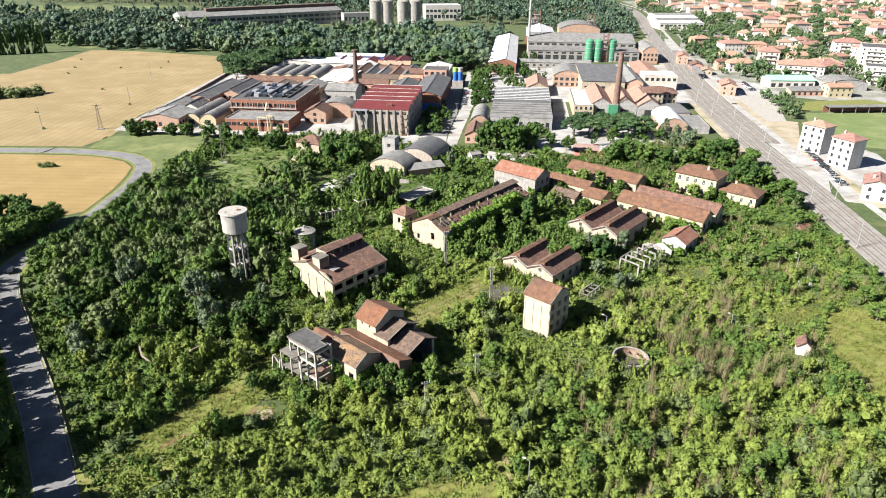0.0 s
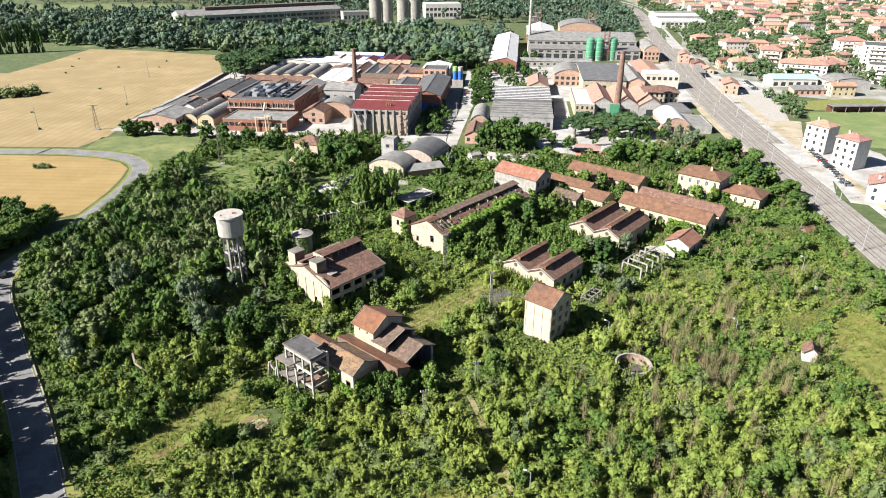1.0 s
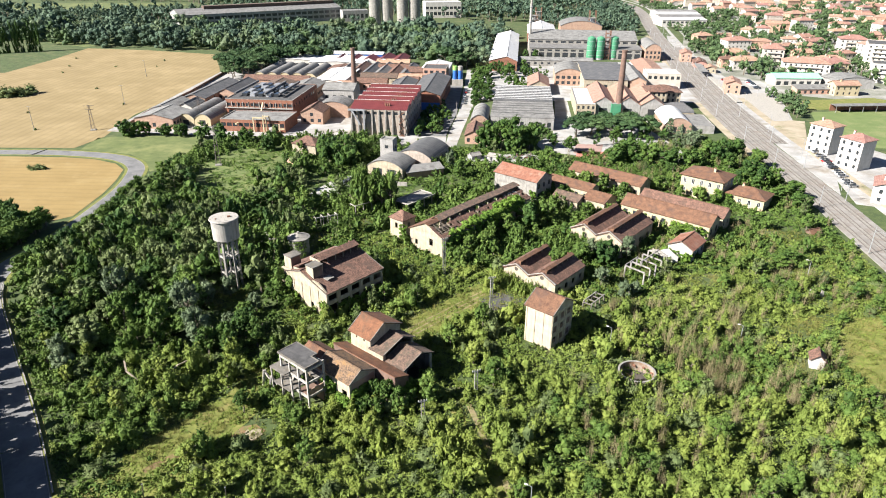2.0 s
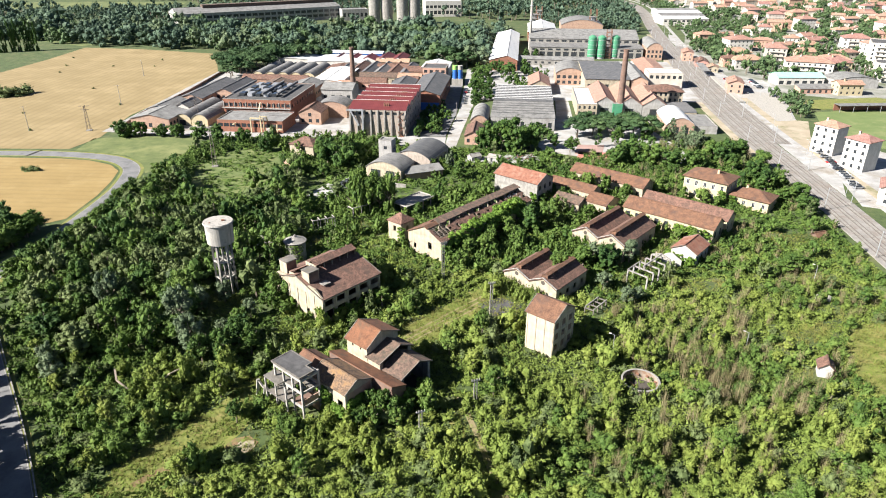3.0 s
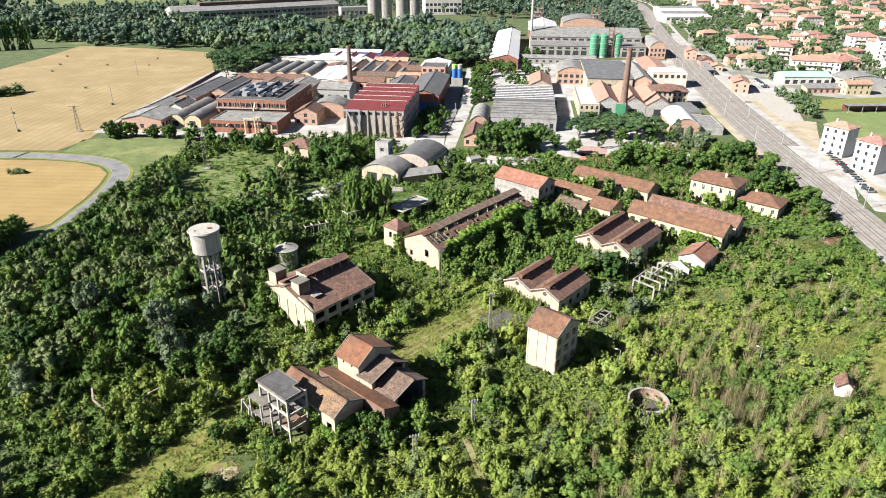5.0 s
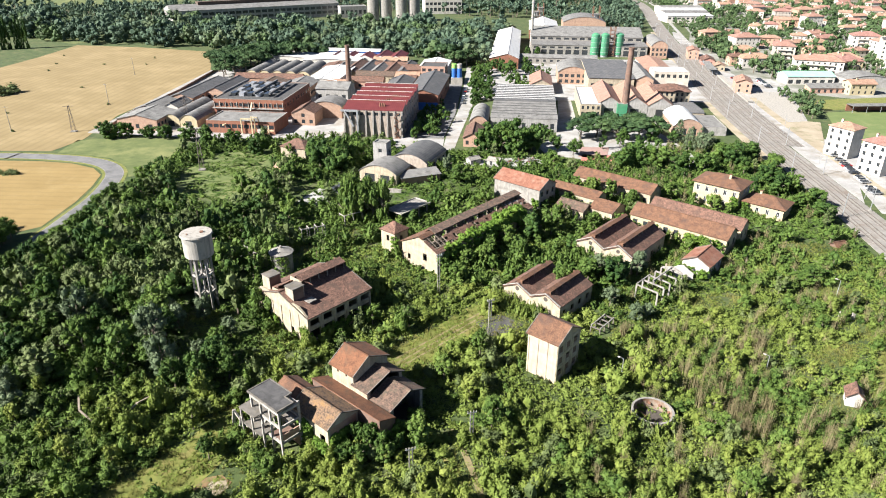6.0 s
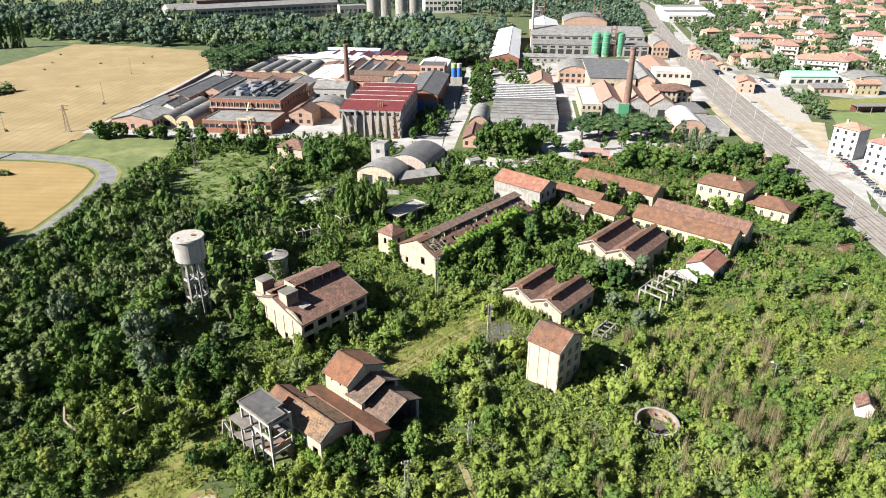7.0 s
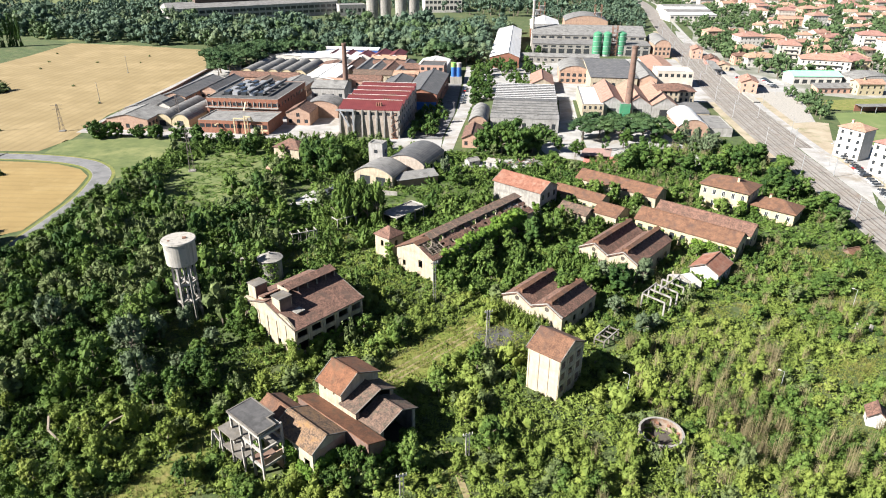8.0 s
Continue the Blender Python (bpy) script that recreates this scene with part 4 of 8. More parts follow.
part("gable_wall", Geo().solid([(0, 0, 0), (7.2, 0, 0), (7.2, 0, 2.2), (6.0, 0, 3.0), (4.4, 0, 4.3), (3.0, 0, 4.0), (1.6, 0, 3.2), (0, 0, 2.8)],
                               [(0, 0.4, 0), (7.2, 0.4, 0), (7.2, 0.4, 2.2), (6.0, 0.4, 3.0), (4.4, 0.4, 4.3), (3.0, 0.4, 4.0), (1.6, 0.4, 3.2), (0, 0.4, 2.8)]), PLASTER_WHITE, gw)
part("side_wall", Geo().box(0, 0.4, 0.41, 4.0, 0, 2.4), PLASTER_CREAM, gw)
lw = thing("low_wall", -41.0, 249.4, -12, "long low weathered concrete wall", "wall", kind="structure")
part("wall_run", Geo().box(0, 17.0, 0, 0.3, 0, 1.5), CONCRETE, lw)
part("coping", Geo().box(-0.05, 17.05, -0.05, 0.35, 1.5, 1.6), CONCRETE_PALE, lw)
block(-41.0, 249.4, -12, 0, 17, -0.2, 0.5, 0.3)

# bare portal frame beside the cottage
pf = thing("portal_ruin", 43.2, 172.4, 49.5, "bare concrete portal frame of a vanished shed", "ruin")
for i in range(5):
    s = i * 3.4
    for v in (-0.4, -6.2):
        part("column", Geo().box(s, s + 0.35, v, v + 0.4, 0, 4.4 - (0.3 if v < -1 else 0)), CONCRETE, pf)
    part("cross_beam", Geo().beam((s + 0.17, -0.2, 4.55), (s + 0.17, -6.0, 4.25), 0.3, 0.35), CONCRETE, pf)
    if i > 0:
        part("king_post", Geo().box(s + 0.05, s + 0.3, -3.1, -2.85, 4.4, 5.3), CONCRETE, pf)
part("ridge_beam", Geo().beam((3.2, -2.97, 5.4), (14.2, -2.97, 5.4), 0.3, 0.3), CONCRETE, pf)
part("eave_beam", Geo().beam((0, -0.2, 4.75), (7.2, -0.2, 4.75), 0.25, 0.25), CONCRETE, pf)
for v in (-0.2, -6.0):
    part("rafter", Geo().beam((13.9, v, 4.5), (13.9, -2.97, 5.5), 0.3, 0.3), CONCRETE, pf)
cg = thing("steel_cage", 29.8, 156.6, 51.5, "open rusted steel and concrete cage of bare beams", "ruin")
block(29.8, 156.6, 51.5, 0, 7, -3, 0.2, 0.5)
# Posts and cross beams are dark: the shade beneath is put into colour.
for i in range(4):
    for cy in (-2.4, 0):
        part("post", Geo().box(i * 2.2, i * 2.2 + 0.25, cy, cy + 0.25, 0, 1.6), CONCRETE_DARK, cg)
    part("cross_beam", Geo().box(i * 2.2, i * 2.2 + 0.25, -2.15, 0, 1.32, 1.58), CONCRETE_DARK, cg)
for cy in (-2.4, 0):
    part("long_beam", Geo().box(0.26, 6.84, cy, cy + 0.25, 1.6, 1.85), CONCRETE, cg)

# bare frames left of fallen sheds
for x, y, ang, L, W, h, n in ((-38.8, 213.0, 40, 6.5, 3.6, 4.2, 3), (-50.0, 202.5, 30, 7.5, 3.0, 3.8, 4)):
    sf = thing("shed_frame", x, y, ang, "bare pale concrete frame of a fallen shed", "ruin", "shed frames")
    block(x, y, ang, 0, L, 0, W, 0.6)
    for i in range(n):
        u = (L - 0.22) * i / (n - 1)
        for v in (0.0, W - 0.22):
            part("post", Geo().box(u, u + 0.22, v, v + 0.22, 0, h), CONCRETE, sf)
        part("cross_beam", Geo().box(u, u + 0.22, 0.0, W, h, h + 0.25), CONCRETE_PALE, sf)
    part("long_beam", Geo().box(0.0, L, 0.0, 0.22, h + 0.251, h + 0.48), CONCRETE_PALE, sf)
solo("gravel_patch", sheet([(-53.4, 235.5), (-53.8, 242), (-52.4, 246.5), (-51.2, 243), (-51.4, 236)], 0.06), YARD, "patch of pale gravel among the trees", "yard", "structure")

# open round pit, ruined hut, stubs
PIT_WALL = surface("rust_stained_concrete", (0.16, 0.12, 0.09), (0.3, 0.26, 0.21), 0.5, 5, (0.15, 0.075, 0.04), 0.45, 0.92, streaks=(0.16, 0.08, 0.045))
PX, PY = 36.5, 125.4
rg = thing("round_pit", PX, PY, 0, "open round concrete pit with rust-stained inner wall", "pit")
block(PX, PY, 0, -3.0, 3.0, -2.6, 3.4, 0.0)
part("pit_wall", Geo().tube(0, 0, 0, 2.45, 3.95, 0.3, 40), PIT_WALL, rg)
part("pit_rim", Geo().tube(0, 0, 2.45, 2.56, 4.02, 0.42, 40), CONCRETE, rg)
part("pit_floor", Geo().cyl(0, 0, 0, 0.15, 3.6, 3.6, 32), DARK_INSIDE, rg)
for a in (0.2, 0.9, 1.5):
    part("step_iron", Geo().beam((3.6 * math.cos(a), 3.6 * math.sin(a), 1.7), (3.1 * math.cos(a), 3.1 * math.sin(a), 1.5), 0.5, 0.12), RUST, rg)
for a in (2.2, 3.0, 4.0):
    part("debris", Geo().beam((2.6 * math.cos(a), 2.6 * math.sin(a), 0.3), (1.2 * math.cos(a + 0.5), 1.2 * math.sin(a + 0.5), 0.6), 0.5, 0.25), RUST, rg)
t = house("ruined_hut", 76.3, 132.0, -20, 2.8, 3.0, 2.5, 3.7, PLASTER_WHITE, TILE_OLD, "tiny white ruined hut with half-fallen tiled roof", "hut", glass=False, axis="y", holes={"left": [(0.8, 2.4, 0.2, 2.2)]}, margin=0.6)
house("fallen_shed", 110.8, 206.5, 20, 3.6, 2.6, 0.6, 1.5, BRICK_OLD, TILE_WARM, "collapsed brick shed under a low red tiled roof", "ruin", glass=False, margin=0.4)
st = thing("rubble_walls", 91.2, 165.3, 2, "broken white wall stubs in the scrub", "ruin")
for i, (u, v, h) in enumerate(((0, 0, 2.2), (1.6, 0.3, 1.6), (3.0, -0.2, 2.0), (4.2, 0.4, 1.2))):
    part("wall_stub", Geo().solid([(u, v, 0), (u + 0.9, v, 0), (u + 0.9, v + 0.5, 0), (u, v + 0.5, 0)], [(u + 0.1, v, h), (u + 0.7, v, h * 0.8), (u + 0.7, v + 0.4, h * 0.85), (u + 0.1, v + 0.4, h)]), CONCRETE_PALE, st)


# ---- ground, fields, roads, railway ----
solo("ground", Geo().box(-4200, 4200, -3000, 6000, -1.0, 0.0), GROUND, "rough overgrown grassy ground", "ground", "structure")
FIELD_1 = [(-560, 430), (-330, 466), (-329, 520), (-333, 582), (-274, 574), (-213, 557), (-190, 504), (-180, 478), (-178, 407), (-182, 351), (-176, 308), (-180, 289), (-207, 288), (-560, 280)]
FIELD_2 = [(-560, 262), (-300, 273), (-200, 275), (-176, 275), (-162, 273), (-150, 267.5), (-143, 260), (-139.5, 247), (-137, 232), (-136, 210), (-141, 205), (-154, 206), (-300, 195), (-560, 180)]
MEADOW_1 = [(-176, 287), (-178, 306), (-158, 311), (-130, 311), (-122, 290), (-127, 262), (-131, 258), (-138, 270), (-150, 281)]
MEADOW_2 = [(-116, 262), (-108, 292), (-84, 297), (-74, 250), (-88, 236), (-104, 241)]
solo("field", sheet(FIELD_1, 0.05), STRAW, "harvested golden stubble field with mown lines", "field", "structure")
solo("field", sheet(FIELD_2, 0.05), STRAW_GOLD, "small golden stubble field inside the road bend", "field", "structure")
solo("meadow", sheet(MEADOW_1, 0.05), MEADOW, "mown green meadow beside the road", "meadow", "structure")
solo("meadow", sheet(MEADOW_2, 0.04), ROUGH_MEADOW, "rough green meadow with scattered bushes", "meadow", "structure")
# the far green fields beyond the woods
solo("meadow", sheet([(-690, 900), (-560, 905), (-400, 940), (-420, 1015), (-540, 1015), (-740, 980)], 0.05), MEADOW, "distant pale green field behind the woods", "meadow", "structure")
solo("meadow", sheet([(-560, 700), (-340, 590), (-334, 602), (-400, 660), (-560, 740)], 0.05), MEADOW, "distant green strip beside the field", "meadow", "structure")

ROAD = smooth_line([(-600, 262), (-400, 272), (-215, 280.5), (-190, 281.5), (-173, 280.5), (-158, 277.5), (-147, 272), (-139, 263), (-134.8, 251), (-132, 237), (-131, 222), (-130.5, 200),
                    (-131, 187), (-133.5, 176), (-132.5, 163.5), (-125, 150), (-113, 135), (-101, 120.5), (-90.5, 108), (-81, 96), (-69, 80), (-55, 61), (-38, 38), (0, -10)])
rd = solo("road", ribbon(ROAD, -3.3, 3.3, -0.2, 0.10), ASPHALT, "narrow grey asphalt road with a sweeping bend", "road", "structure")
for d0, d1 in ((-3.15, -3.06), (3.06, 3.15)):
    part("edge_line", ribbon(ROAD, d0, d1, 0.09, 0.106), CONCRETE_PALE, rd)
solo("verge", ribbon(ROAD, -4.6, -3.32, -0.2, 0.06), VERGE, "dry grassy road verge", "verge", "structure")
solo("verge", ribbon(ROAD, 3.32, 4.4, -0.2, 0.06), VERGE, "dry grassy road verge", "verge", "structure")
gr = thing("guard_wall", 0, 0, 0, "low pale stone kerb wall along the road edge", "wall", kind="structure")
GUARD = [p for p in ROAD if 84 < p[1] < 160 and p[0] < -60]
part("kerb_wall", ribbon(GUARD, -3.8, -3.55, 0, 0.55), CONCRETE, gr)

# trodden clearings between the ruins
for poly, mat, name, label in (
        ([(2.7, 159.3), (8.5, 163.5), (14.1, 159.0), (11.8, 156.0), (6.1, 153.5)], BITUMEN, "old_yard", "patch of old dark grey asphalt in the grass"),
        ([(-68, 84), (-64, 94), (-59, 103), (-52, 113), (-46, 125), (-40, 129), (-40, 118), (-43, 108), (-48, 98), (-50, 90), (-58, 80)], VERGE, "grass_clearing", "sunlit strip of yellow-green grass"),
        ([(-25, 134), (-19, 143), (-10, 153), (2, 168), (9, 167), (6, 156), (3, 146), (-4, 137), (-14, 129), (-20, 126)], VERGE, "grass_clearing", "open yellow-green grass with faint track lines"),
        ([(83, 134), (87, 144), (97, 154), (112, 159), (116, 130), (114, 102), (98, 98), (86, 108), (80, 120)], VERGE, "grass_clearing", "open dry meadow at the edge of the scrub"),
        ([(-14, 85), (-4, 91), (6, 88), (8, 80), (-6, 76), (-16, 79)], VERGE, "grass_clearing", "small dry grass clearing"),
        ([(-2, 116), (1, 107), (6, 96), (9, 88), (7, 88), (3, 96), (-1, 105), (-4, 114)], VERGE, "dirt_track", "narrow grassy track through the scrub")):
    solo(name, sheet(poly, 0.05 if mat is VERGE else 0.09), mat, label, "clearing", "structure")
solo("dirt_path", ribbon(smooth_line([(-1.5, 121), (0.2, 116.3), (2.7, 108.4), (4.8, 100.4), (7.2, 93.8), (8.4, 87)]), -0.55, 0.55, -0.1, 0.08), TRACK_SOIL, "bare brown footpath through the scrub", "path", "structure")
for poly in ([(-45.0, 104.0), (-43.6, 106.6), (-41.2, 107.4), (-38.9, 105.8), (-39.6, 103.2), (-42.6, 102.3)], [(-58, 94.4), (-54.6, 98.0), (-50.6, 101.6), (-49.8, 100.6), (-53.6, 96.8), (-57.0, 93.6)]):
    solo("bare_soil", sheet(poly, 0.075), BARE_SOIL, "patch of bare reddish-brown soil in the grass", "soil", "structure")
WAY = smooth_line([(-23, 130.5), (-16.5, 138.5), (-10, 146), (-3, 153.5), (4.7, 162), (10, 168)])
RUTS = (-1.9, -0.4, 1.1)
for off in RUTS:
    solo("wheel_track", ribbon(WAY, off - 0.24, off + 0.24, -0.1, 0.085), TRACK_SOIL, "faint wheel track in the grass", "track", "structure")

# railway: a corridor that widens into the station yard
RAIL = smooth_line([(116, 60), (119, 120), (123.5, 193), (126.5, 238), (129, 284), (131.5, 333), (137, 402), (147, 491), (158, 560), (173, 662), (193, 790), (218, 941), (225, 1060), (205, 1200), (150, 1400)])
solo("ballast_bed", ribbon(RAIL, -2.5, 11.5, -0.3, 0.25), BALLAST, "grey-brown ballast bed of the railway", "railway", "structure")
solo("station_yard", sheet([(139, 245), (141, 284), (144, 333), (150, 402), (160, 491), (171, 552), (185, 662), (194, 704), (198, 700), (182, 552), (176, 470), (196, 470), (192, 429), (174, 371), (160, 325), (152, 300), (146, 262)], 0.12), YARD, "pale dusty station yard and car park", "yard", "structure")
solo("ballast_bed", ribbon([q for q in RAIL if 315 < q[1] < 640], 11.5, 18.4, -0.3, 0.24), BALLAST, "grey-brown ballast bed of the station sidings", "railway", "structure")
solo("service_road", ribbon(RAIL, 19.0, 22.0, -0.1, 0.20), YARD, "pale service lane beside the tracks", "road", "structure")
solo("dirt_strip", ribbon([p for p in RAIL if 230 < p[1] < 420], 22.2, 26.5, -0.1, 0.17), DIRT, "pale dirt strip with dry grass", "verge", "structure")
solo("dirt_strip", ribbon([p for p in RAIL if 280 < p[1] < 720], -6.5, -2.6, -0.1, 0.14), DIRT, "pale dirt strip with dry grass", "verge", "structure")
for k, off in enumerate((0.2, 4.2, 8.2, 12.4, 16.2)):
    LINE = RAIL if k < 3 else [q for q in RAIL if 315 < q[1] < 640]
    tr = thing("railway_track", 0, 0, 0, "worn steel railway track on sleepers", "railway track", "railway tracks")
    for g in (-0.75, 0.75):
        part("rail", ribbon(LINE, off + g - 0.07, off + g + 0.07, 0.3, 0.52), RAIL_STEEL, tr)
    g = Geo()
    line = offset_line(LINE, off)
    for (ax, ay), (bx, by) in zip(line, line[1:]):
        if ay > 560 or by < 150:
            continue
        n = int(math.hypot(bx - ax, by - ay) / 0.9)
        a = math.atan2(by - ay, bx - ax)
        c, s = math.cos(a), math.sin(a)
        for i in range(n):
            x, y = ax + (bx - ax) * i / n, ay + (by - ay) * i / n
            ring = [(x + c * u - s * v, y + s * u + c * v) for u, v in ((-0.13, -1.25), (0.13, -1.25), (0.13, 1.25), (-0.13, 1.25))]
            g.solid([(*p, 0.2) for p in ring], [(*p, 0.33) for p in ring])
    me = bpy.data.meshes.new("sleeper_bed")
    me.from_pydata(g.v, [], g.f)
    me.materials.append(CONCRETE)
    tagged(part("sleeper_bed", me, CONCRETE, tr), kind="stuff")
mast = thing("catenary_mast", 0, 0, 0, "slim grey steel catenary mast with arm over the tracks", "catenary mast", "catenary masts")
part("pole", Geo().cyl(0, 0, 0, 8.6, 0.16, 0.11, 8), STEEL, mast)
part("arm", Geo().beam((0, 0, 7.4), (3.0, 0, 6.9), 0.09), STEEL, mast)
part("stay", Geo().beam((0, 0, 8.3), (2.9, 0, 6.95), 0.05), STEEL, mast)
part("footing", Geo().box(-0.4, 0.4, -0.4, 0.4, 0, 0.5), CONCRETE, mast)
spots = [(y, off) for y in range(150, 700, 42) for off in (-1.9, 10.2)]
first = True
for y, off in spots:
    line = offset_line(RAIL, off)
    i = min(range(len(line)), key=lambda k: abs(line[k][1] - y))
    x, yy = line[i]
    m = pose(x, yy, 0.2, 0, 0, -6 if off < 0 else 174)
    if first:
        mast.matrix_world = m
        first = False
    else:
        copy_thing(mast, m)
for k, off in enumerate((18.6, 4.2 + 2.0)):
    seg = [p for p in RAIL if 455 < p[1] < 600] if k else [p for p in RAIL if 400 < p[1] < 620]
    if not k:
        solo("platform", ribbon(seg, off, off + 3.2, 0, 0.85), CONCRETE_PALE, "pale concrete station platform", "platform", "structure")
cp = thing("platform_canopy", 160.5, 478, 81, "long grey canopy on posts over the platform", "canopy")
part("canopy_roof", Geo().box(0, 34, -2.6, 2.6, 4.3, 4.5), ROOF_GREY, cp)
for i in range(7):
    part("post", Geo().box(1 + i * 5.2, 1.25 + i * 5.2, -0.12, 0.13, 0, 4.3), STEEL, cp)

# sports ground
solo("football_pitch", sheet([(171, 312), (179, 350), (189, 380), (262, 392), (300, 350), (262, 318), (215, 306)], 0.06), PITCH, "green turf football pitch", "pitch", "structure")
solo("training_pitch", sheet([(186, 384), (190, 408), (244, 420), (262, 400)], 0.06), VERGE, "worn green training pitch", "pitch", "structure")

# factory streets
for k, (poly, label) in enumerate((([(-12, 300), (-7, 300), (-4.5, 330), (0.5, 380), (2, 445), (4, 500), (-4, 500), (-5, 440), (-7, 370), (-11, 325)], "bright paved lane between the factories"),
                    ([(33, 296), (48, 290), (50, 316), (54, 364), (58, 421), (62, 470), (56, 470), (51, 420), (46, 370), (40, 325), (30, 308)], "bright paved lane beside the sawtooth sheds"),
                    ([(-34, 300), (-12, 300), (-12, 318), (-27, 318), (-25, 372), (-31, 372), (-36, 316)], "shaded asphalt yard by the red-roofed mill"),
                    ([(50, 280), (92, 278), (96, 300), (88, 345), (52, 352)], "pale yard under the trees"),
                    ([(-60, 236), (-52, 258), (-44, 256), (-50, 232)], "small bright yard among trees"),
                    ([(-180, 318), (-120, 312), (-60, 316), (-60, 500), (-180, 480)], "factory yard between the sheds"),
                    ([(0, 400), (60, 400), (140, 400), (150, 540), (10, 540)], "yard of the northern works"))):
    solo("yard", sheet(poly, 0.07 + 0.015 * k), YARD, label, "yard", "structure")
solo("yard", sheet([(-30.5, 318.5), (-12.3, 318.5), (-8, 366), (-6.2, 440), (-15, 441), (-16, 374), (-30.5, 374)], 0.24), ASPHALT, "dark asphalt yard beside the red-roofed mill", "yard", "structure")
solo("red_court", sheet([(46, 287), (64, 286), (64, 296), (48, 297)], 0.2), RED_COURT, "faded red sports court", "court", "structure")
BLOCKED += [(0, 0, 1, 0, -11, 0.5, 300, 520), (0, 0, 1, 0, 41, 56, 292, 440)]


solo("ruined_court", sheet([(46, 293.5), (57, 290.5), (61.5, 308), (49, 308)], 0.2), PINK_COURT, "faded red court surface in the yard", "court", "structure")

solo("car_park", sheet([(140, 236), (150, 232), (178, 258), (186, 300), (174, 330), (160, 326), (152, 300), (146, 262)], 0.1), YARD, "pale paved car park round the apartments", "car park", "structure")
solo("concrete_pad", sheet([(164, 434), (189, 428), (170, 361.5), (157.5, 358.5)], 0.16), CONCRETE_PALE, "cracked pale concrete pad in the station yard", "pavement", "structure")
solo("dirt_patch", sheet([(158, 357.5), (170, 360), (176, 358), (159, 317), (150, 306), (151, 326)], 0.155), DIRT, "bare sandy ground beside the station yard", "ground", "structure")

solo("yard", sheet([(-8, 275), (0, 285), (10, 290), (22, 292), (32, 291), (32, 284), (18, 278), (6, 277), (-4, 271)], 0.21), YARD, "dusty scrap yard behind the old block", "yard", "structure")
for x, y, ang, L, D in ((0.5, 279.5, 35, 5.0, 3.4), (7.0, 281.0, -30, 5.4, 3.6)):
    house("white_cabin", x, y, ang, L, D, 2.0, 2.9, PLASTER_GREY, CONCRETE, "small pale cabin in the scrap yard", "cabin", "white cabins", holes={"front": [(1.6, 2.6, 0.2, 2.0)]}, over=0.2)
junk = random.Random(3)
for x, y in ((15.5, 282.0), (20.5, 284.0), (25.5, 285.5), (12.0, 285.5)):
    heap = thing("scrap_heap", x, y, junk.uniform(0, 90), "dark tangled heap of scrap beams and sheets", "scrap", "scrap heaps", 0.2)
    for k in range(9):
        a, l, h = junk.uniform(0, 6.28), junk.uniform(1.0, 2.6), junk.uniform(0.2, 1.6)
        part("beam", Geo().beam((-l * math.cos(a), -l * math.sin(a), 0.15), (l * math.cos(a), l * math.sin(a), h), 0.28, 0.28), (RUST, CONCRETE_DARK, WOOD)[k % 3], heap)
    part("sheet", roof_slab((-1.6, -1.0, 0.5), (1.2, -1.2, 0.3), (1.5, 0.9, 1.1), (-1.3, 1.2, 1.0), 0.06), ROOF_DARK, heap)

solo("bare_soil", sheet([(-43, 103.4), (-40.4, 102.8), (-39, 104.6), (-40, 106.2), (-42.4, 105.8)], 0.08), DIRT, "patch of bare brown soil in the clearing", "ground", "structure")


# ---- the working factories ----
FX = -4.0


def sawtooth(name, x, y, ang, L, D, eave, rise, n, wallm, roofm, riserm, label, holes=None, base=True):
    """A hall under n cross-wise shed roofs that step back, with glazed risers."""
    ob = house(name, x, y, ang, L, D, eave, eave, wallm, roofm, label, "factory", form="none", holes=holes or {})
    step = D / n
    for i in range(n):
        a, b = i * step, (i + 1) * step
        part("roof", roof_slab((-0.2, a - 0.1, eave + 0.1), (L + 0.2, a - 0.1, eave + 0.1), (L + 0.2, b - 0.35, eave + rise), (-0.2, b - 0.35, eave + rise), 0.15), roofm, ob)
        part("riser", Geo().box(0, L, b - 0.35, b - 0.15, eave, eave + rise + 0.25), riserm, ob)
        for xx in (0.0, L - 0.2):
            g = Geo().solid([(xx, a, eave), (xx, b - 0.36, eave), (xx, b - 0.36, eave + rise - 0.15)], [(xx + 0.2, a, eave), (xx + 0.2, b - 0.36, eave), (xx + 0.2, b - 0.36, eave + rise - 0.15)])
            part("cheek", g, wallm, ob)
    return ob


MILL_WALL = surface("dirty_mill_render", (0.26, 0.215, 0.175), (0.38, 0.33, 0.28), 0.4, 5, (0.2, 0.165, 0.135), 0.3, 0.9, streaks=(0.18, 0.15, 0.125))
rm = sawtooth("red_roofed_mill", -58.5, 320.5, FX, 27.4, 49, 12.3, 2.3, 5, MILL_WALL, TILE_RED, RUST, "tall pale mill with stepped red sheet roof and buttresses",
              {"front": [h for z0 in (9.9,) for h in evenly(27.4, 8, 1.6, z0, z0 + 1.4)], "right": [h for z0 in (2, 6, 9.6) for h in evenly(49, 9, 1.8, z0, z0 + 1.6)]})
for i in range(9):
    part("buttress", Geo().solid([(0.1 + i * 3.35, -1.1, 0), (0.75 + i * 3.35, -1.1, 0), (0.75 + i * 3.35, 0, 0), (0.1 + i * 3.35, 0, 0)],
                                 [(0.1 + i * 3.35, -0.35, 12.2), (0.75 + i * 3.35, -0.35, 12.2), (0.75 + i * 3.35, 0, 12.2), (0.1 + i * 3.35, 0, 12.2)]), CONCRETE, rm)
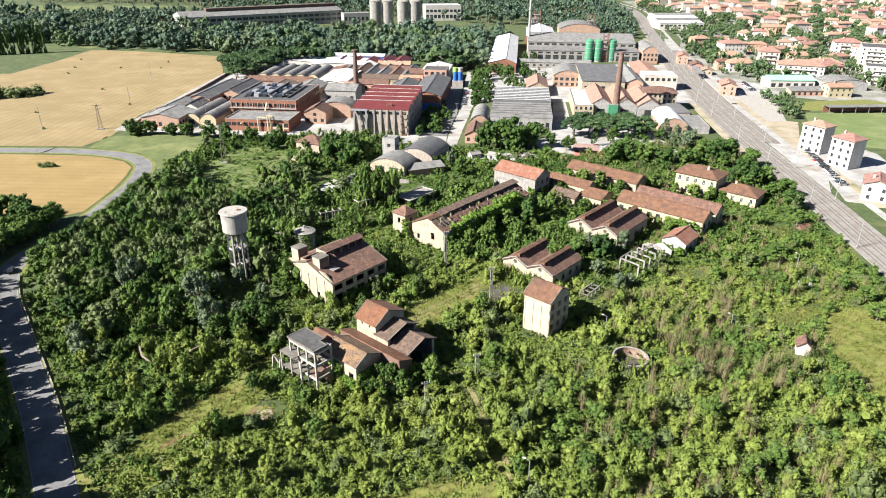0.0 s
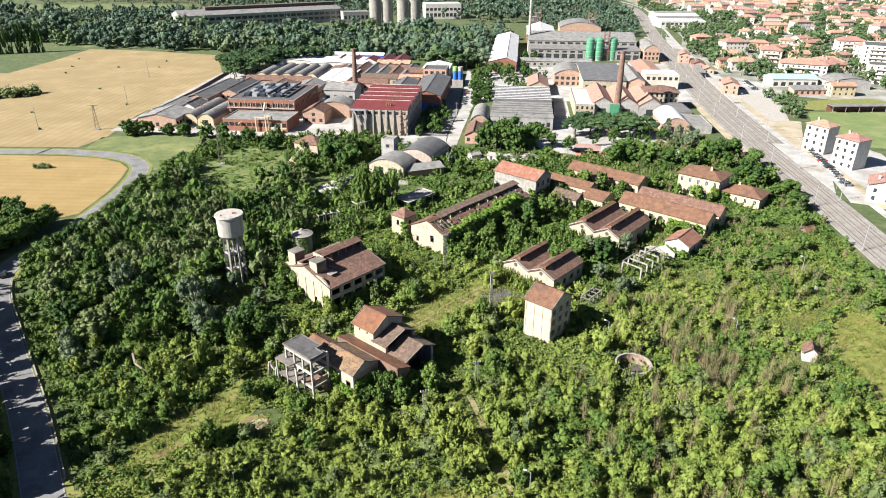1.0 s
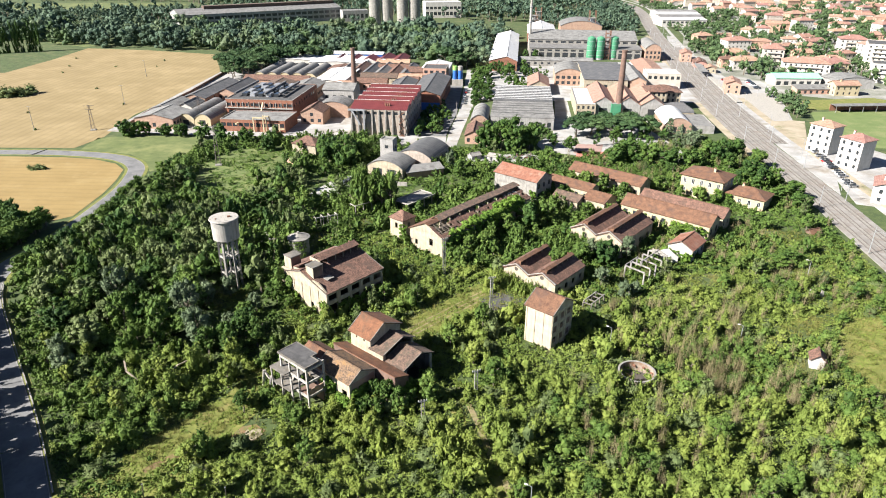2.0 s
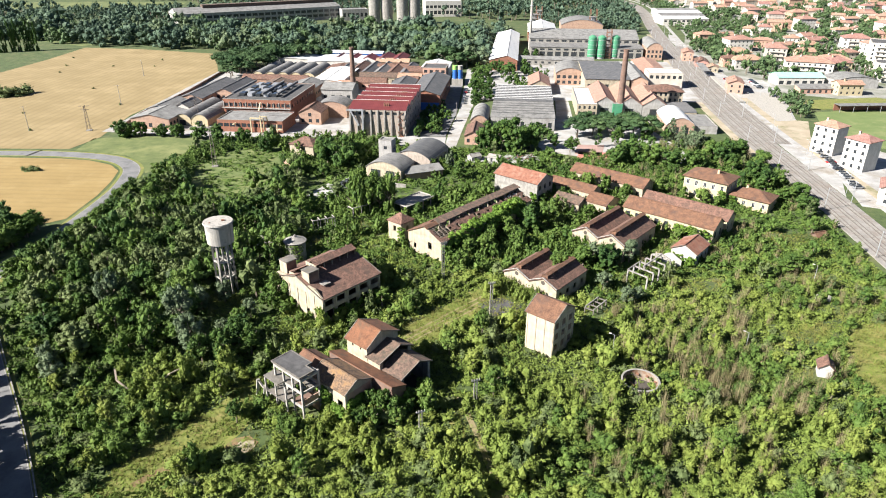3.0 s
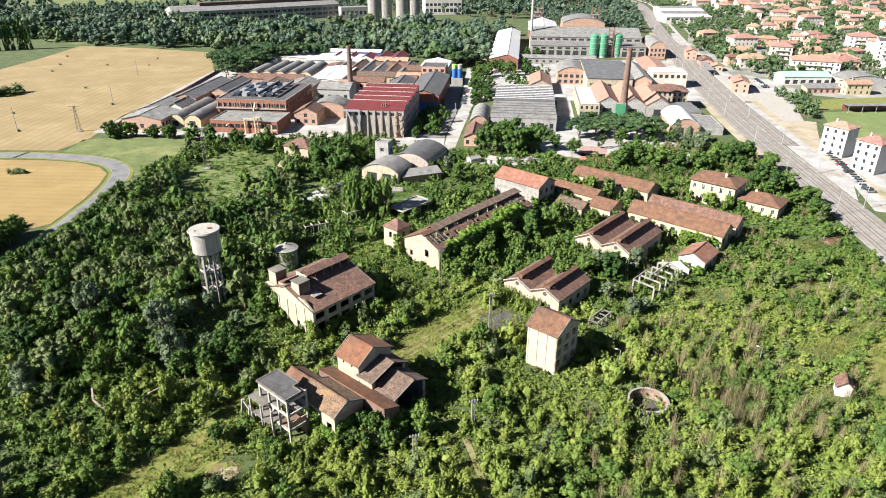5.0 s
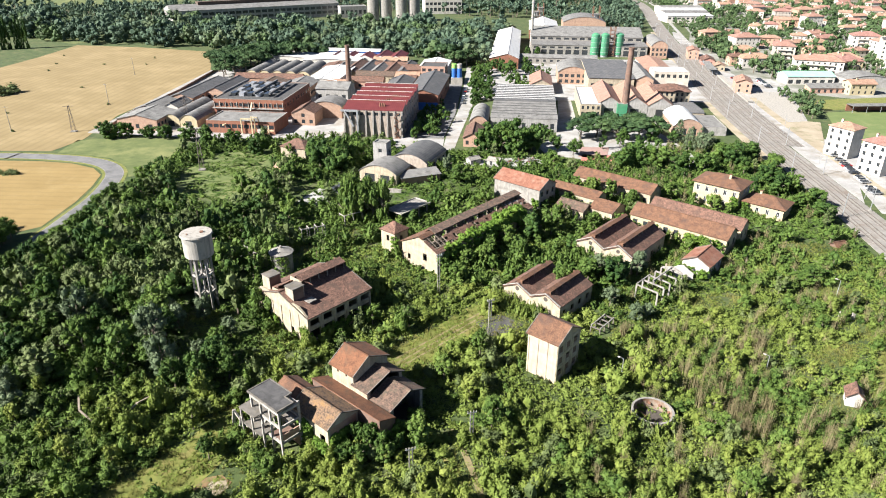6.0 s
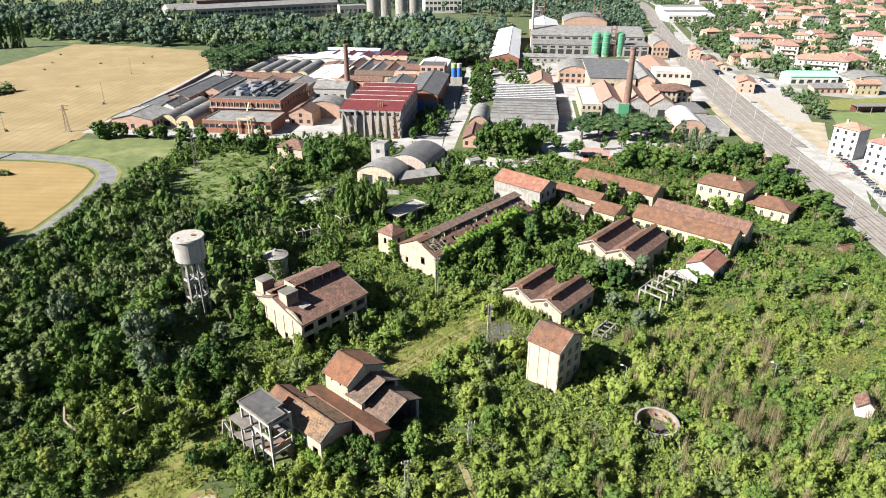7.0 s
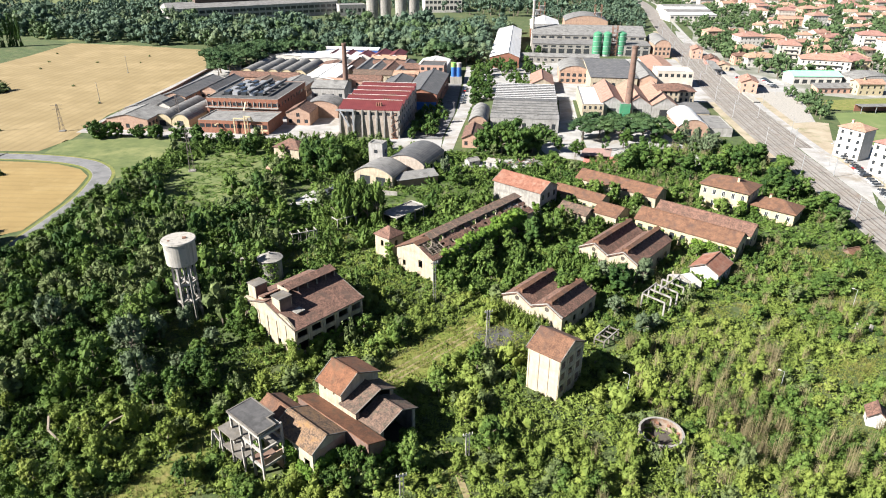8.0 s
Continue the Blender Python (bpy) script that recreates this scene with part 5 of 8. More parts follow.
part("duct", Geo().beam((-1.0, -1.4, 12.2), (6.8, -1.4, 12.2), 0.8), STEEL, rm)
part("duct", Geo().beam((6.8, -1.5, 12.2), (6.8, -1.5, 0), 0.8), STEEL, rm)
part("duct", Geo().beam((1.0, -1.6, 11.9), (5.0, -1.8, 5.0), 0.7), STEEL, rm)
st = part("fire_stair", Geo().box(23.6, 26.6, -2.2, -1.2, 0, 0.3), RUST, rm, "rusty steel fire stair")
for i in range(6):
    part("stair_flight", Geo().beam((23.8 if i % 2 else 26.4, -1.7, 0.2 + 1.9 * i), (26.4 if i % 2 else 23.8, -1.7, 2.1 + 1.9 * i), 0.9, 0.18), RUST, st)
for i in range(5):
    for j in range(3):
        part("roof_vent", Geo().cyl(18.5 + i * 1.4 - j, 4 + i * 9.2, 12.9, 14.9, 0.45, 0.35, 10), RUST, rm)

bm = house("brick_works", -130, 349, FX, 36.5, 44, 10, 10, BRICK, BITUMEN, "orange brick factory with flat grey roof and rooftop machines", "factory", form="flat",
           holes={"front": evenly(36.5, 14, 2.0, 6.3, 8.0, 0.6) + evenly(36.5, 8, 2.4, 1.5, 4.0), "right": evenly(44, 10, 1.6, 5.8, 7.6)})
part("canopy_ledge", Geo().box(-0.2, 36.7, -1.6, -0.02, 5.5, 5.8), CONCRETE, bm)
for i in range(13):
    part("fin", Geo().box(0.2 + i * 2.98, 0.5 + i * 2.98, -0.3, 0, 5.9, 8.6), CONCRETE_PALE, bm)
for i in range(5):
    for j in range(4):
        part("roof_unit", Geo().box(6 + i * 4.4, 8.6 + i * 4.4, 8 + j * 8.2, 13.4 + j * 8.2, 9.76, 11.4), STEEL if (i + j) % 2 else DARK_GLASS, bm, "rooftop cooling unit")
for xx in (3.2, 19.5, 27.5):
    part("duct", Geo().beam((xx, 6, 11.8), (xx, 40, 11.8), 1.0), ROOF_DARK, bm)
part("pipe", Geo().beam((20.5, -0.7, 8.6), (20.5, -5.0, 4.0), 0.6), PIPE_CREAM, bm)
part("pipe", Geo().beam((20.5, -5.0, 4.4), (36, -5.0, 4.4), 0.6), PIPE_CREAM, bm)
part("pipe", Geo().beam((20.5, -5.0, 4.4), (17, -29, 4.4), 0.6), PIPE_CREAM, bm)
bl = house("brick_annex", -124, 322, FX, 33, 19, 6, 6, BRICK, ROOF_GREY, "low orange brick annex with ribbon windows", "factory", form="flat",
           holes={"front": evenly(33, 11, 2.5, 2.6, 4.4, 0.4)})
for xx in (17.5, 24.0):
    part("pipe", Geo().beam((xx, -1.0, 0), (xx, -1.0, 7.5), 0.5), PIPE_CREAM, bl)
part("pipe", Geo().beam((17.5, -1.0, 7.4), (24.0, -1.0, 7.4), 0.5), PIPE_CREAM, bl)
for px0, px1 in (((23.0, -2.2, 0), (23.0, -2.2, 9.0)), ((23.0, -2.2, 8.6), (26.0, -2.2, 8.6)), ((26.0, -2.4, 0.4), (31.5, -2.4, 0.4)), ((26.0, -2.4, 2.6), (33.5, -2.4, 2.6)), ((31.0, -2.4, 0), (31.0, -2.4, 5.0)), ((26.0, -2.2, 8.6), (26.0, -0.6, 6.2))):
    part("pipe", Geo().beam(px0, px1, 0.5), PIPE_CREAM, bl, "cream painted process pipe")
part("tank", Geo().cyl(27.5, -3, 0, 3.2, 1.6), CONCRETE_PALE, bl)

# barrel-vaulted sheds
for i in range(5):
    house("vaulted_shed", -145 + 8.5 * i, 444 - 0.57 * i, FX, 8.3, 40, 4.2, 7.0, PLASTER_YELLOW, ROOF_GREY, "barrel-vaulted shed with grey roof and pale end wall", "factory", "vaulted sheds", "arch", axis="y",
          holes={"front": [(2.6, 5.4, 0.3, 3.4)]})
house("tiled_range", -146.5, 428.5, FX, 42, 10, 5.0, 7.0, BRICK_PALE, TILE_OLD, "long low factory range with faded brown tiles", "factory", holes={"front": evenly(42, 9, 2.0, 1.4, 3.4)})
house("gabled_shop", -87.5, 337.5, FX, 11.5, 14, 6.2, 9.0, BRICK_PALE, TILE_OLD, "brick workshop with rust-brown tiled gable", "factory", axis="y", holes={"front": evenly(11.5, 3, 1.7, 1.2, 3.0) + [(4.9, 6.6, 4.2, 6.0)]})
house("vaulted_shop", -82, 352.5, FX, 16.5, 14, 6, 8.6, BRICK_PALE, ROOF_GREY, "brick workshop with curved grey roof", "factory", form="arch", axis="y")
house("grey_shop", -86, 385, FX, 18, 16, 8, 10.5, PLASTER_GREY, ROOF_GREY, "grey workshop with sheet gable roof", "factory", holes={"front": evenly(18, 4, 2, 3, 5)})
for (x, y, L, D, h, rm_, wm) in ((-164, 372, 14, 50, 5.0, ROOF_DARK, BRICK_PALE), (-149, 388, 10, 36, 5.0, ROOF_DARK, BRICK_PALE), (-171, 347, 14, 22, 4.5, ROOF_GREY, PLASTER_WHITE), (-158, 352, 8, 16, 4.5, ROOF_GREY, PLASTER_WHITE),
                                (-168, 324, 20, 20, 5.4, ROOF_GREY, BRICK_PALE), (-128, 396, 18, 22, 6.0, TILE_DARK, BRICK_PALE), (-108, 398, 16, 20, 6.5, ROOF_GREY, BRICK_PALE)):
    house("long_shed", x, y, FX, L, D, h, h + 2.2, wm, rm_, "long low factory shed with sheet gable roof", "factory", "long sheds", axis="y", holes={"front": evenly(L, 3, 1.8, 1.2, 3.2), "right": evenly(D, 6, 2.0, 2.2, 3.8)})
for i in range(2):
    house("vaulted_shed", -149.3 + 8.8 * i, 331.5 - 0.7 * i, FX, 8.5, 38, 3.4, 6.2, PLASTER_YELLOW, ROOF_GREY, "small barrel-vaulted shed with cream end wall", "factory", "vaulted sheds", "arch", axis="y", holes={"front": [(2.6, 5.8, 0.3, 3.0)]})
for k, (x, y, L, D, h) in enumerate(((-99, 416, 19, 46, 6.5), (-118, 488, 40, 30, 6.0), (-150, 498, 34, 22, 6.0), (-100, 466, 16, 18, 5.0))):
    house("white_shed", x, y, FX, L, D, h, h + 1.2, PLASTER_WHITE, (ROOF_WHITE, ROOF_WHITE, ROOF_WHITE, TILE_OLD)[k], "flat-pitched factory hall with pale sheet roof", "factory", "white sheds", axis="y", holes={"front": evenly(L, 4, 2.4, 1.5, 4.0)})
house("blue_banded_shed", -108, 520, FX, 40, 10, 7.5, 8.5, BLUE_PAINT, ROOF_WHITE, "long shed with blue wall and white roof", "factory", axis="x")
for i in range(5):
    house("red_gabled_shed", -104 + 11.0 * i, 502 - 0.7 * i, FX, 10.8, 26, 5.5, 7.7, PLASTER_WHITE, TILE_RED, "white gabled shed with deep red sheet roof", "factory", "red-gabled sheds", axis="y", over=0.2, holes={"front": [(3.5, 7, 0.3, 4)]})
for i in range(6):
    house("striped_shed", -92 + 8.6 * i, 452 - 0.6 * i, FX, 8.4, 38, 5.0, 7.0, PLASTER_CREAM, (ROOF_GREY, TILE_OLD, ROOF_DARK)[i % 3], "narrow factory bay with rusted sheet roof", "factory", "factory bays", axis="y", holes={"front": [(3, 5.4, 0.3, 3)]})
for (x, y, L, D, h, wm, rm_) in ((-73, 440, 24, 9, 5, PLASTER_CREAM, TILE_DARK), (-48, 437, 15, 12, 5, PLASTER_CREAM, TILE_ORANGE), (-70, 497, 24, 8, 5, PLASTER_CREAM, TILE_ORANGE), (-66, 474, 22, 9, 5, PLASTER_CREAM, TILE_OLD),
                                (-86, 410, 14, 14, 5, PLASTER_YELLOW, TILE_ORANGE), (-74, 424, 20, 10, 4.6, PLASTER_PINK, TILE_OLD), (-44, 420, 10, 14, 6, PLASTER_CREAM, TILE_OLD), (-45, 455, 14, 16, 6, BRICK_PALE, TILE_OLD)):
    house("tiled_shop", x, y, FX, L, D, h, h + 2.0, wm, rm_, "low workshop with weathered tiled gable roof", "factory", "tiled workshops", holes={"front": evenly(L, max(2, int(L / 4)), 1.6, 1.4, 3.2)})
house("dark_hall", -50, 382, FX, 14, 38, 7.5, 9.8, PLASTER_GREY, ROOF_DARK, "dark-roofed factory hall beside the red mill", "factory", axis="y", holes={"front": evenly(14, 3, 2, 3, 5)})
dh = house("dark_hall", -34.5, 372, FX, 17, 56, 8.5, 11.0, BRICK, ROOF_DARK, "brick hall with dark sheet roof and skylight band", "factory", axis="y", holes={"front": [(2, 7, 0.2, 4.2), (9, 14, 0.2, 4.2)], "right": evenly(56, 9, 2.6, 3, 5.5)})
part("blue_front", Geo().box(0.3, 16.7, -0.09, -0.01, 0.2, 4.4), BLUE_PAINT, dh, "blue painted lower front")
part("skylight_band", roof_slab((9.6, 2, 10.75), (9.6, 54, 10.75), (12.4, 54, 9.95), (12.4, 2, 9.95), 0.06), DARK_GLASS, dh)
house("pink_block", -32, 441, FX, 15, 16, 11, 11, PLASTER_PINK, BITUMEN, "pink three-storey factory block with flat roof", "factory", form="flat", holes={"front": [h for z0 in (1.5, 4.6, 7.8) for h in evenly(15, 4, 2.2, z0, z0 + 1.8)], "right": [h for z0 in (1.5, 4.6, 7.8) for h in evenly(16, 4, 2.2, z0, z0 + 1.8)]})
house("glazed_shed", -34, 460, FX, 18, 22, 8, 10, PLASTER_WHITE, ROOF_WHITE, "white shed with glazed roof strips", "factory", axis="y")


def brick_chimney(x, y, h, r0, r1, label):
    ob = thing("factory_chimney", x, y, 0, label, "chimney", "factory chimneys")
    block(x, y, 0, -3, 3, -3, 3, 0)
    part("plinth", Geo().cyl(0, 0, 0, 3.5, r0 * 1.25, r0 * 1.2, 16), BRICK_PALE, ob)
    g, n = Geo(), 9
    for i in range(n):
        z0, z1 = 3.5 + (h - 4.5) * i / n, 3.5 + (h - 4.5) * (i + 1) / n
        g.cyl(0, 0, z0, z1, r0 + (r1 - r0) * i / n, r0 + (r1 - r0) * (i + 1) / n, 20)
    sh = part("shaft", g, BRICK_OLD, ob)
    for z in (0.35, 0.6, 0.85):
        zz = 3.5 + (h - 4.5) * z
        part("iron_band", Geo().tube(0, 0, zz, zz + 0.18, r0 + (r1 - r0) * z + 0.07, 0.09, 20), RUST, sh)
    part("crown", Geo().tube(0, 0, h - 1.0, h, r1 + 0.22, 0.4, 20), BRICK_OLD, ob)
    return ob


for i in range(5):
    part("ridge_flashing", Geo().box(-0.2, 27.6, 9.8 * i + 9.4, 9.8 * i + 9.72, 14.86, 14.95), ROOF_WHITE, rm)
brick_chimney(-71, 405, 28.5, 1.75, 1.15, "tall round tapering brick factory chimney")
brick_chimney(79.4, 366, 34.5, 1.9, 1.3, "very tall round brick factory chimney with banding")
ms = thing("steel_stack", 48, 590, 0, "slender pale steel exhaust stack", "chimney")
part("shaft", Geo().cyl(0, 0, 0, 47, 1.3, 0.9, 16), CONCRETE_PALE, ms)
for z in (12, 24, 36):
    part("ring", Geo().tube(0, 0, z, z + 0.5, 1.5, 0.3, 16), STEEL, ms)

# the barrel hall by the ruins with its small white block
house("barrel_hall", -41.4, 258.6, -20, 15.4, 12, 4.2, 7.2, PLASTER_CREAM, ROOF_GREY, "cream-fronted barrel-vaulted hall with grey roof", "factory", form="arch", axis="y", holes={"front": [(2.2, 6.4, 0.2, 3.6), (8.8, 12.6, 0.2, 3.6)]})
house("barrel_hall", -31.5, 271.0, -19, 16.0, 20, 4.6, 8.0, MILL_WALL, ROOF_DARK, "long barrel-vaulted hall with grey curved roof", "factory", form="arch", axis="y", holes={"right": evenly(20, 4, 1.8, 1.6, 3.4)})
house("white_block", -37.9, 271.6, -14, 5.6, 5.0, 11.4, 11.4, PLASTER_GREY, ROOF_GREY, "small white rendered tower block", "building", form="flat", holes={"right": [(2.4, 4.0, 7.0, 8.8)], "front": [(2.2, 3.6, 7.6, 9.0)]})
house("side_annex", -25.0, 254.4, 25, 15.5, 5, 2.6, 3.8, BRICK_PALE, ROOF_GREY, "low annex with pale grey lean-to roof", "building", form="shed")
house("red_cottage", -79, 286, -20, 12, 9, 5.0, 7.4, PLASTER_CREAM, TILE_OLD, "cottage with hipped red-brown tiles among trees", "house", form="hip")
house("red_cottage", -75.5, 262.5, -25, 5, 5, 3, 4.4, PLASTER_CREAM, TILE_ORANGE, "tiny hut roof in the trees", "hut")

# sawtooth sheds, gate lodges, northern works
ss = sawtooth("sawtooth_shed", 9.5, 334, FX, 31.5, 32, 6.2, 1.0, 6, PLASTER_GREY, ROOF_GREY, ROOF_DARK, "grey sawtooth weaving shed with sheet roofs", {"front": evenly(31.5, 7, 1.8, 1.5, 4.0), "right": evenly(32, 6, 1.8, 1.5, 4.0)})
ss = sawtooth("sawtooth_shed", 12.0, 366.4, FX, 31.5, 39, 6.4, 1.3, 9, PLASTER_GREY, ROOF_DARK, ROOF_WHITE, "sawtooth shed with white glazed bands between dark slopes", {"right": evenly(39, 6, 1.8, 1.5, 4.0)})
house("vaulted_lodge", -0.5, 330, FX, 8.4, 26, 5, 8, BRICK_PALE, ROOF_GREY, "vaulted brick lodge with grey roof", "building", form="arch", axis="y", holes={"front": [(2.8, 5.6, 0.2, 3.2)]})
house("gate_house", -3, 306, -4, 7.5, 20, 4.2, 6.0, PLASTER_PINK, TILE_OLD, "small pink gate house with old tiles", "building", axis="y", holes={"front": [(1, 2.4, 1, 2.8), (4.6, 6, 1, 2.8)], "right": evenly(20, 5, 1.2, 1.2, 2.8)})
house("white_hall", 12, 496, FX, 20, 150, 7.5, 10.6, BRICK, ROOF_WHITE, "very long hall with bright white gable roof", "factory", axis="y", ridge_at=0.62, holes={"front": evenly(20, 4, 2.4, 2, 4.5)})
house("white_hall", 50, 640, FX, 26, 70, 9, 13, BRICK, ROOF_WHITE, "white-roofed hall behind the grey works", "factory", axis="y")
house("grey_works", 46, 557, FX, 88, 20, 8, 8.6, CONCRETE, ROOF_GREY, "huge grey works hall with stepped concrete front", "factory", form="shed", holes={"front": evenly(88, 14, 4.4, 0.6, 4.6) + evenly(88, 14, 3.6, 5.6, 7.0)})
house("grey_works", 46.5, 577.5, FX, 88, 46, 12, 17, CONCRETE, ROOF_GREY, "huge grey works hall with pitched sheet roof", "factory", axis="x", holes={"front": evenly(88, 14, 4.0, 9.4, 11.0)})
house("grey_shop", 30, 520, FX, 60, 10, 4.5, 6, CONCRETE, ROOF_GREY, "low grey range along the works", "factory", holes={"front": evenly(60, 12, 2, 1.5, 3)})
house("arched_gable_shop", 136, 548, FX, 12, 40, 9, 13, BRICK_PALE, ROOF_GREY, "tall pale brick end hall with arched roof", "factory", form="arch", axis="y", holes={"front": [h for z0 in (2, 5.5) for h in evenly(12, 4, 1.6, z0, z0 + 2)], "right": evenly(40, 8, 1.8, 3, 5)})
gs = thing("green_silo", 94, 553, 0, "tall green painted steel silo", "silo", "green silos")
part("drum", Geo().cyl(0, 0, 1.5, 16.5, 3.3, 3.3, 24), GREEN_PAINT, gs)
part("cone", Geo().cyl(0, 0, 16.5, 17.8, 3.3, 1.0, 24), GREEN_PAINT, gs)
part("skirt", Geo().cyl(0, 0, 0, 1.5, 3.0, 3.0, 24), STEEL, gs)
for i in range(4):
    part("band", Geo().tube(0, 0, 3.5 + i * 3.6, 3.7 + i * 3.6, 3.38, 0.1, 24), STEEL, gs)
for x, y in ((101.2, 553), (112.5, 555)):
    copy_thing(gs, pose(x, y, 0))
lt = thing("lattice_tower", 106.8, 554, 0, "dark steel lattice elevator tower", "tower")
for cx in (-1.8, 1.8):
    for cy in (-1.8, 1.8):
        part("leg", Geo().box(cx - 0.2, cx + 0.2, cy - 0.2, cy + 0.2, 0, 22), RUST, lt)
for i in range(7):
    z = 1 + 3.1 * i
    part("deck", Geo().box(-1.9, 1.9, -1.9, 1.9, z, z + 0.2), RUST, lt)
    part("brace", Geo().beam((-1.8, -1.9, z), (1.8, -1.9, z + 3), 0.22), RUST, lt)
bs = thing("blue_silo", -11.2, 441, 0, "blue and lime painted twin-drum silo on a pale base", "silo")
part("base", Geo().box(-2.0, 5.2, -1.9, 1.9, 0, 4.4), CONCRETE_PALE, bs)
for k in (0, 3.3):
    part("drum", Geo().cyl(k, 0, 4.4, 10, 1.55, 1.55, 20), BLUE_PAINT, bs)
    part("top_band", Geo().cyl(k, 0, 10, 12.6, 1.55, 1.55, 20), LIME_PAINT if k == 0 else CONCRETE_PALE, bs)
house("arched_gable_shop", 54, 446, FX, 18, 30, 7.5, 11, BRICK_PALE, ROOF_GREY, "pale brick workshop with low arched gable", "factory", form="arch", axis="y", holes={"front": evenly(18, 5, 2, 1, 3) + evenly(18, 5, 2.2, 4.4, 6.4)})
house("orange_gable_shop", 34, 415, FX, 13, 30, 5.6, 8.8, PLASTER_CREAM, TILE_ORANGE, "cream workshop with orange tiled gables", "factory", axis="y", holes={"front": evenly(13, 3, 1.8, 1.5, 3.5)})
house("dark_top_block", 68, 415, FX, 26, 55, 10, 11.4, PLASTER_CREAM, ROOF_DARK, "pink block with broad dark corrugated roof", "factory", form="shed", holes={"front": evenly(26, 5, 2, 5, 7)})
house("grey_shop", 95, 414, FX, 10, 55, 9.6, 12, PLASTER_PINK, ROOF_GREY, "hall with pale sheet gable roof", "factory", axis="y")
for i, x in enumerate((65, 78, 91)):
    house("orange_hall", x, 366 - 0.8 * i, FX, 12.8, 44, 6.0, 10.0, PLASTER_GREY, TILE_ORANGE, "tall hall under orange tiled gable roof", "factory", "orange halls", axis="y", over=0.3, holes={"front": [(4, 8.5, 0.3, 4.0)]})
house("white_top_block", 56, 362, FX, 10.5, 44, 6.8, 6.8, PLASTER_CREAM, ROOF_WHITE, "cream block with patched white flat roof", "factory", form="flat", holes={"front": [h for z0 in (1.2, 4.2) for h in evenly(10.5, 4, 1.2, z0, z0 + 1.7)]})
wl2 = thing("white_boundary_wall", 58, 352.5, FX, "long white rendered boundary wall under the pines", "wall", kind="structure")
part("wall_run", Geo().box(0, 38, 0, 0.35, 0, 2.6), PLASTER_WHITE, wl2)
house("cooling_tower", 75, 362.5, FX, 5, 3.2, 7, 7, GREEN_PAINT, STEEL, "green louvred cooling tower", "machine", form="flat")
house("platform_house", 98, 382, FX, 18.5, 15, 10, 12.2, PLASTER_CREAM, TILE_OLD, "two-storey cream station house with hipped tile roof", "building", form="hip", over=0.8, frames=False, holes={"front": [h for z0 in (1.4, 4.4, 7.4) for h in evenly(18.5, 7, 1.2, z0, z0 + 1.8)], "right": [h for z0 in (1.4, 4.4, 7.4) for h in evenly(15, 5, 1.2, z0, z0 + 1.8)]})
for i in range(6):
    house("dark_bay", 99, 360 + 3.4 * i, FX, 19, 3.1, 3.6, 4.6, PLASTER_CREAM, ROOF_DARK, "narrow shed bay with dark lean-to roof", "building", "shed bays", form="shed", over=0.15)
house("white_barrel", 95, 330, FX, 13, 27, 4.4, 8.0, BRICK_PALE, ROOF_WHITE, "brick shed with bright white barrel roof", "factory", form="arch", axis="y", holes={"front": [(3, 6, 0.2, 3.4), (7.5, 10.5, 0.2, 3.4)]})
house("flat_shed", 108.6, 331, FX, 11, 24, 3.8, 3.8, PLASTER_GREY, ROOF_GREY, "low flat grey shed beside the railway", "factory", form="flat")
house("white_works", 112, 440, FX, 21, 18, 9.5, 9.5, PLASTER_TOWN, ROOF_WHITE, "white flat-roofed works block", "factory", form="flat", holes={"front": evenly(21, 6, 2, 6, 8), "right": evenly(18, 4, 2, 6, 8)})
house("red_long_shed", 113, 459, FX, 17, 56, 5.5, 7.5, PLASTER_WHITE, TILE_ORANGE, "long shed with orange-red sheet roof", "factory", axis="y")

# far plants at the top of the view
ff = house("long_steel_works", -305, 714, 36, 184, 40, 14, 18.5, PLASTER_GREY, ROOF_GREY, "enormously long grey works hall with window bands", "factory", holes={"front": evenly(184, 26, 5.6, 3.6, 6.4, 1) + evenly(184, 26, 5.6, 8.6, 11.4, 1), "left": evenly(40, 6, 3, 5, 9)})
part("roof_monitor", Geo().box(30, 182, 15, 25, 17.5, 20.8), TILE_DARK, ff, "dark red raised roof strip")
fs = thing("grain_silo", -109.4, 775, 0, "tall pale grey concrete silo drum", "silo", "grain silos")
part("drum", Geo().cyl(0, 0, 0, 28, 6.4, 6.4, 28), CONCRETE, fs)
part("lid", Geo().cyl(0, 0, 28, 29, 6.7, 5.4, 28), CONCRETE, fs)
for x, y in ((-96.0, 777), (-78.5, 775), (-65.2, 777)):
    copy_thing(fs, pose(x, y, 0))
house("far_block", -58, 848, 12, 44, 26, 18, 18, PLASTER_WHITE, ROOF_WHITE, "white flat-roofed plant block in the distance", "factory", form="flat", holes={"front": evenly(44, 9, 3.6, 3, 7) + evenly(44, 9, 3.6, 10, 13)})
house("far_block", -150, 800, 20, 30, 20, 12, 12, PLASTER_GREY, ROOF_GREY, "grey plant block in the distance", "factory", form="flat", holes={"front": evenly(30, 6, 3, 4, 8)})
house("far_gabled_works", 86, 690, FX, 40, 40, 10, 15, BRICK_PALE, ROOF_GREY, "far hall with arched grey roof", "factory", form="arch", axis="y", holes={"front": evenly(40, 6, 3, 3, 6)})
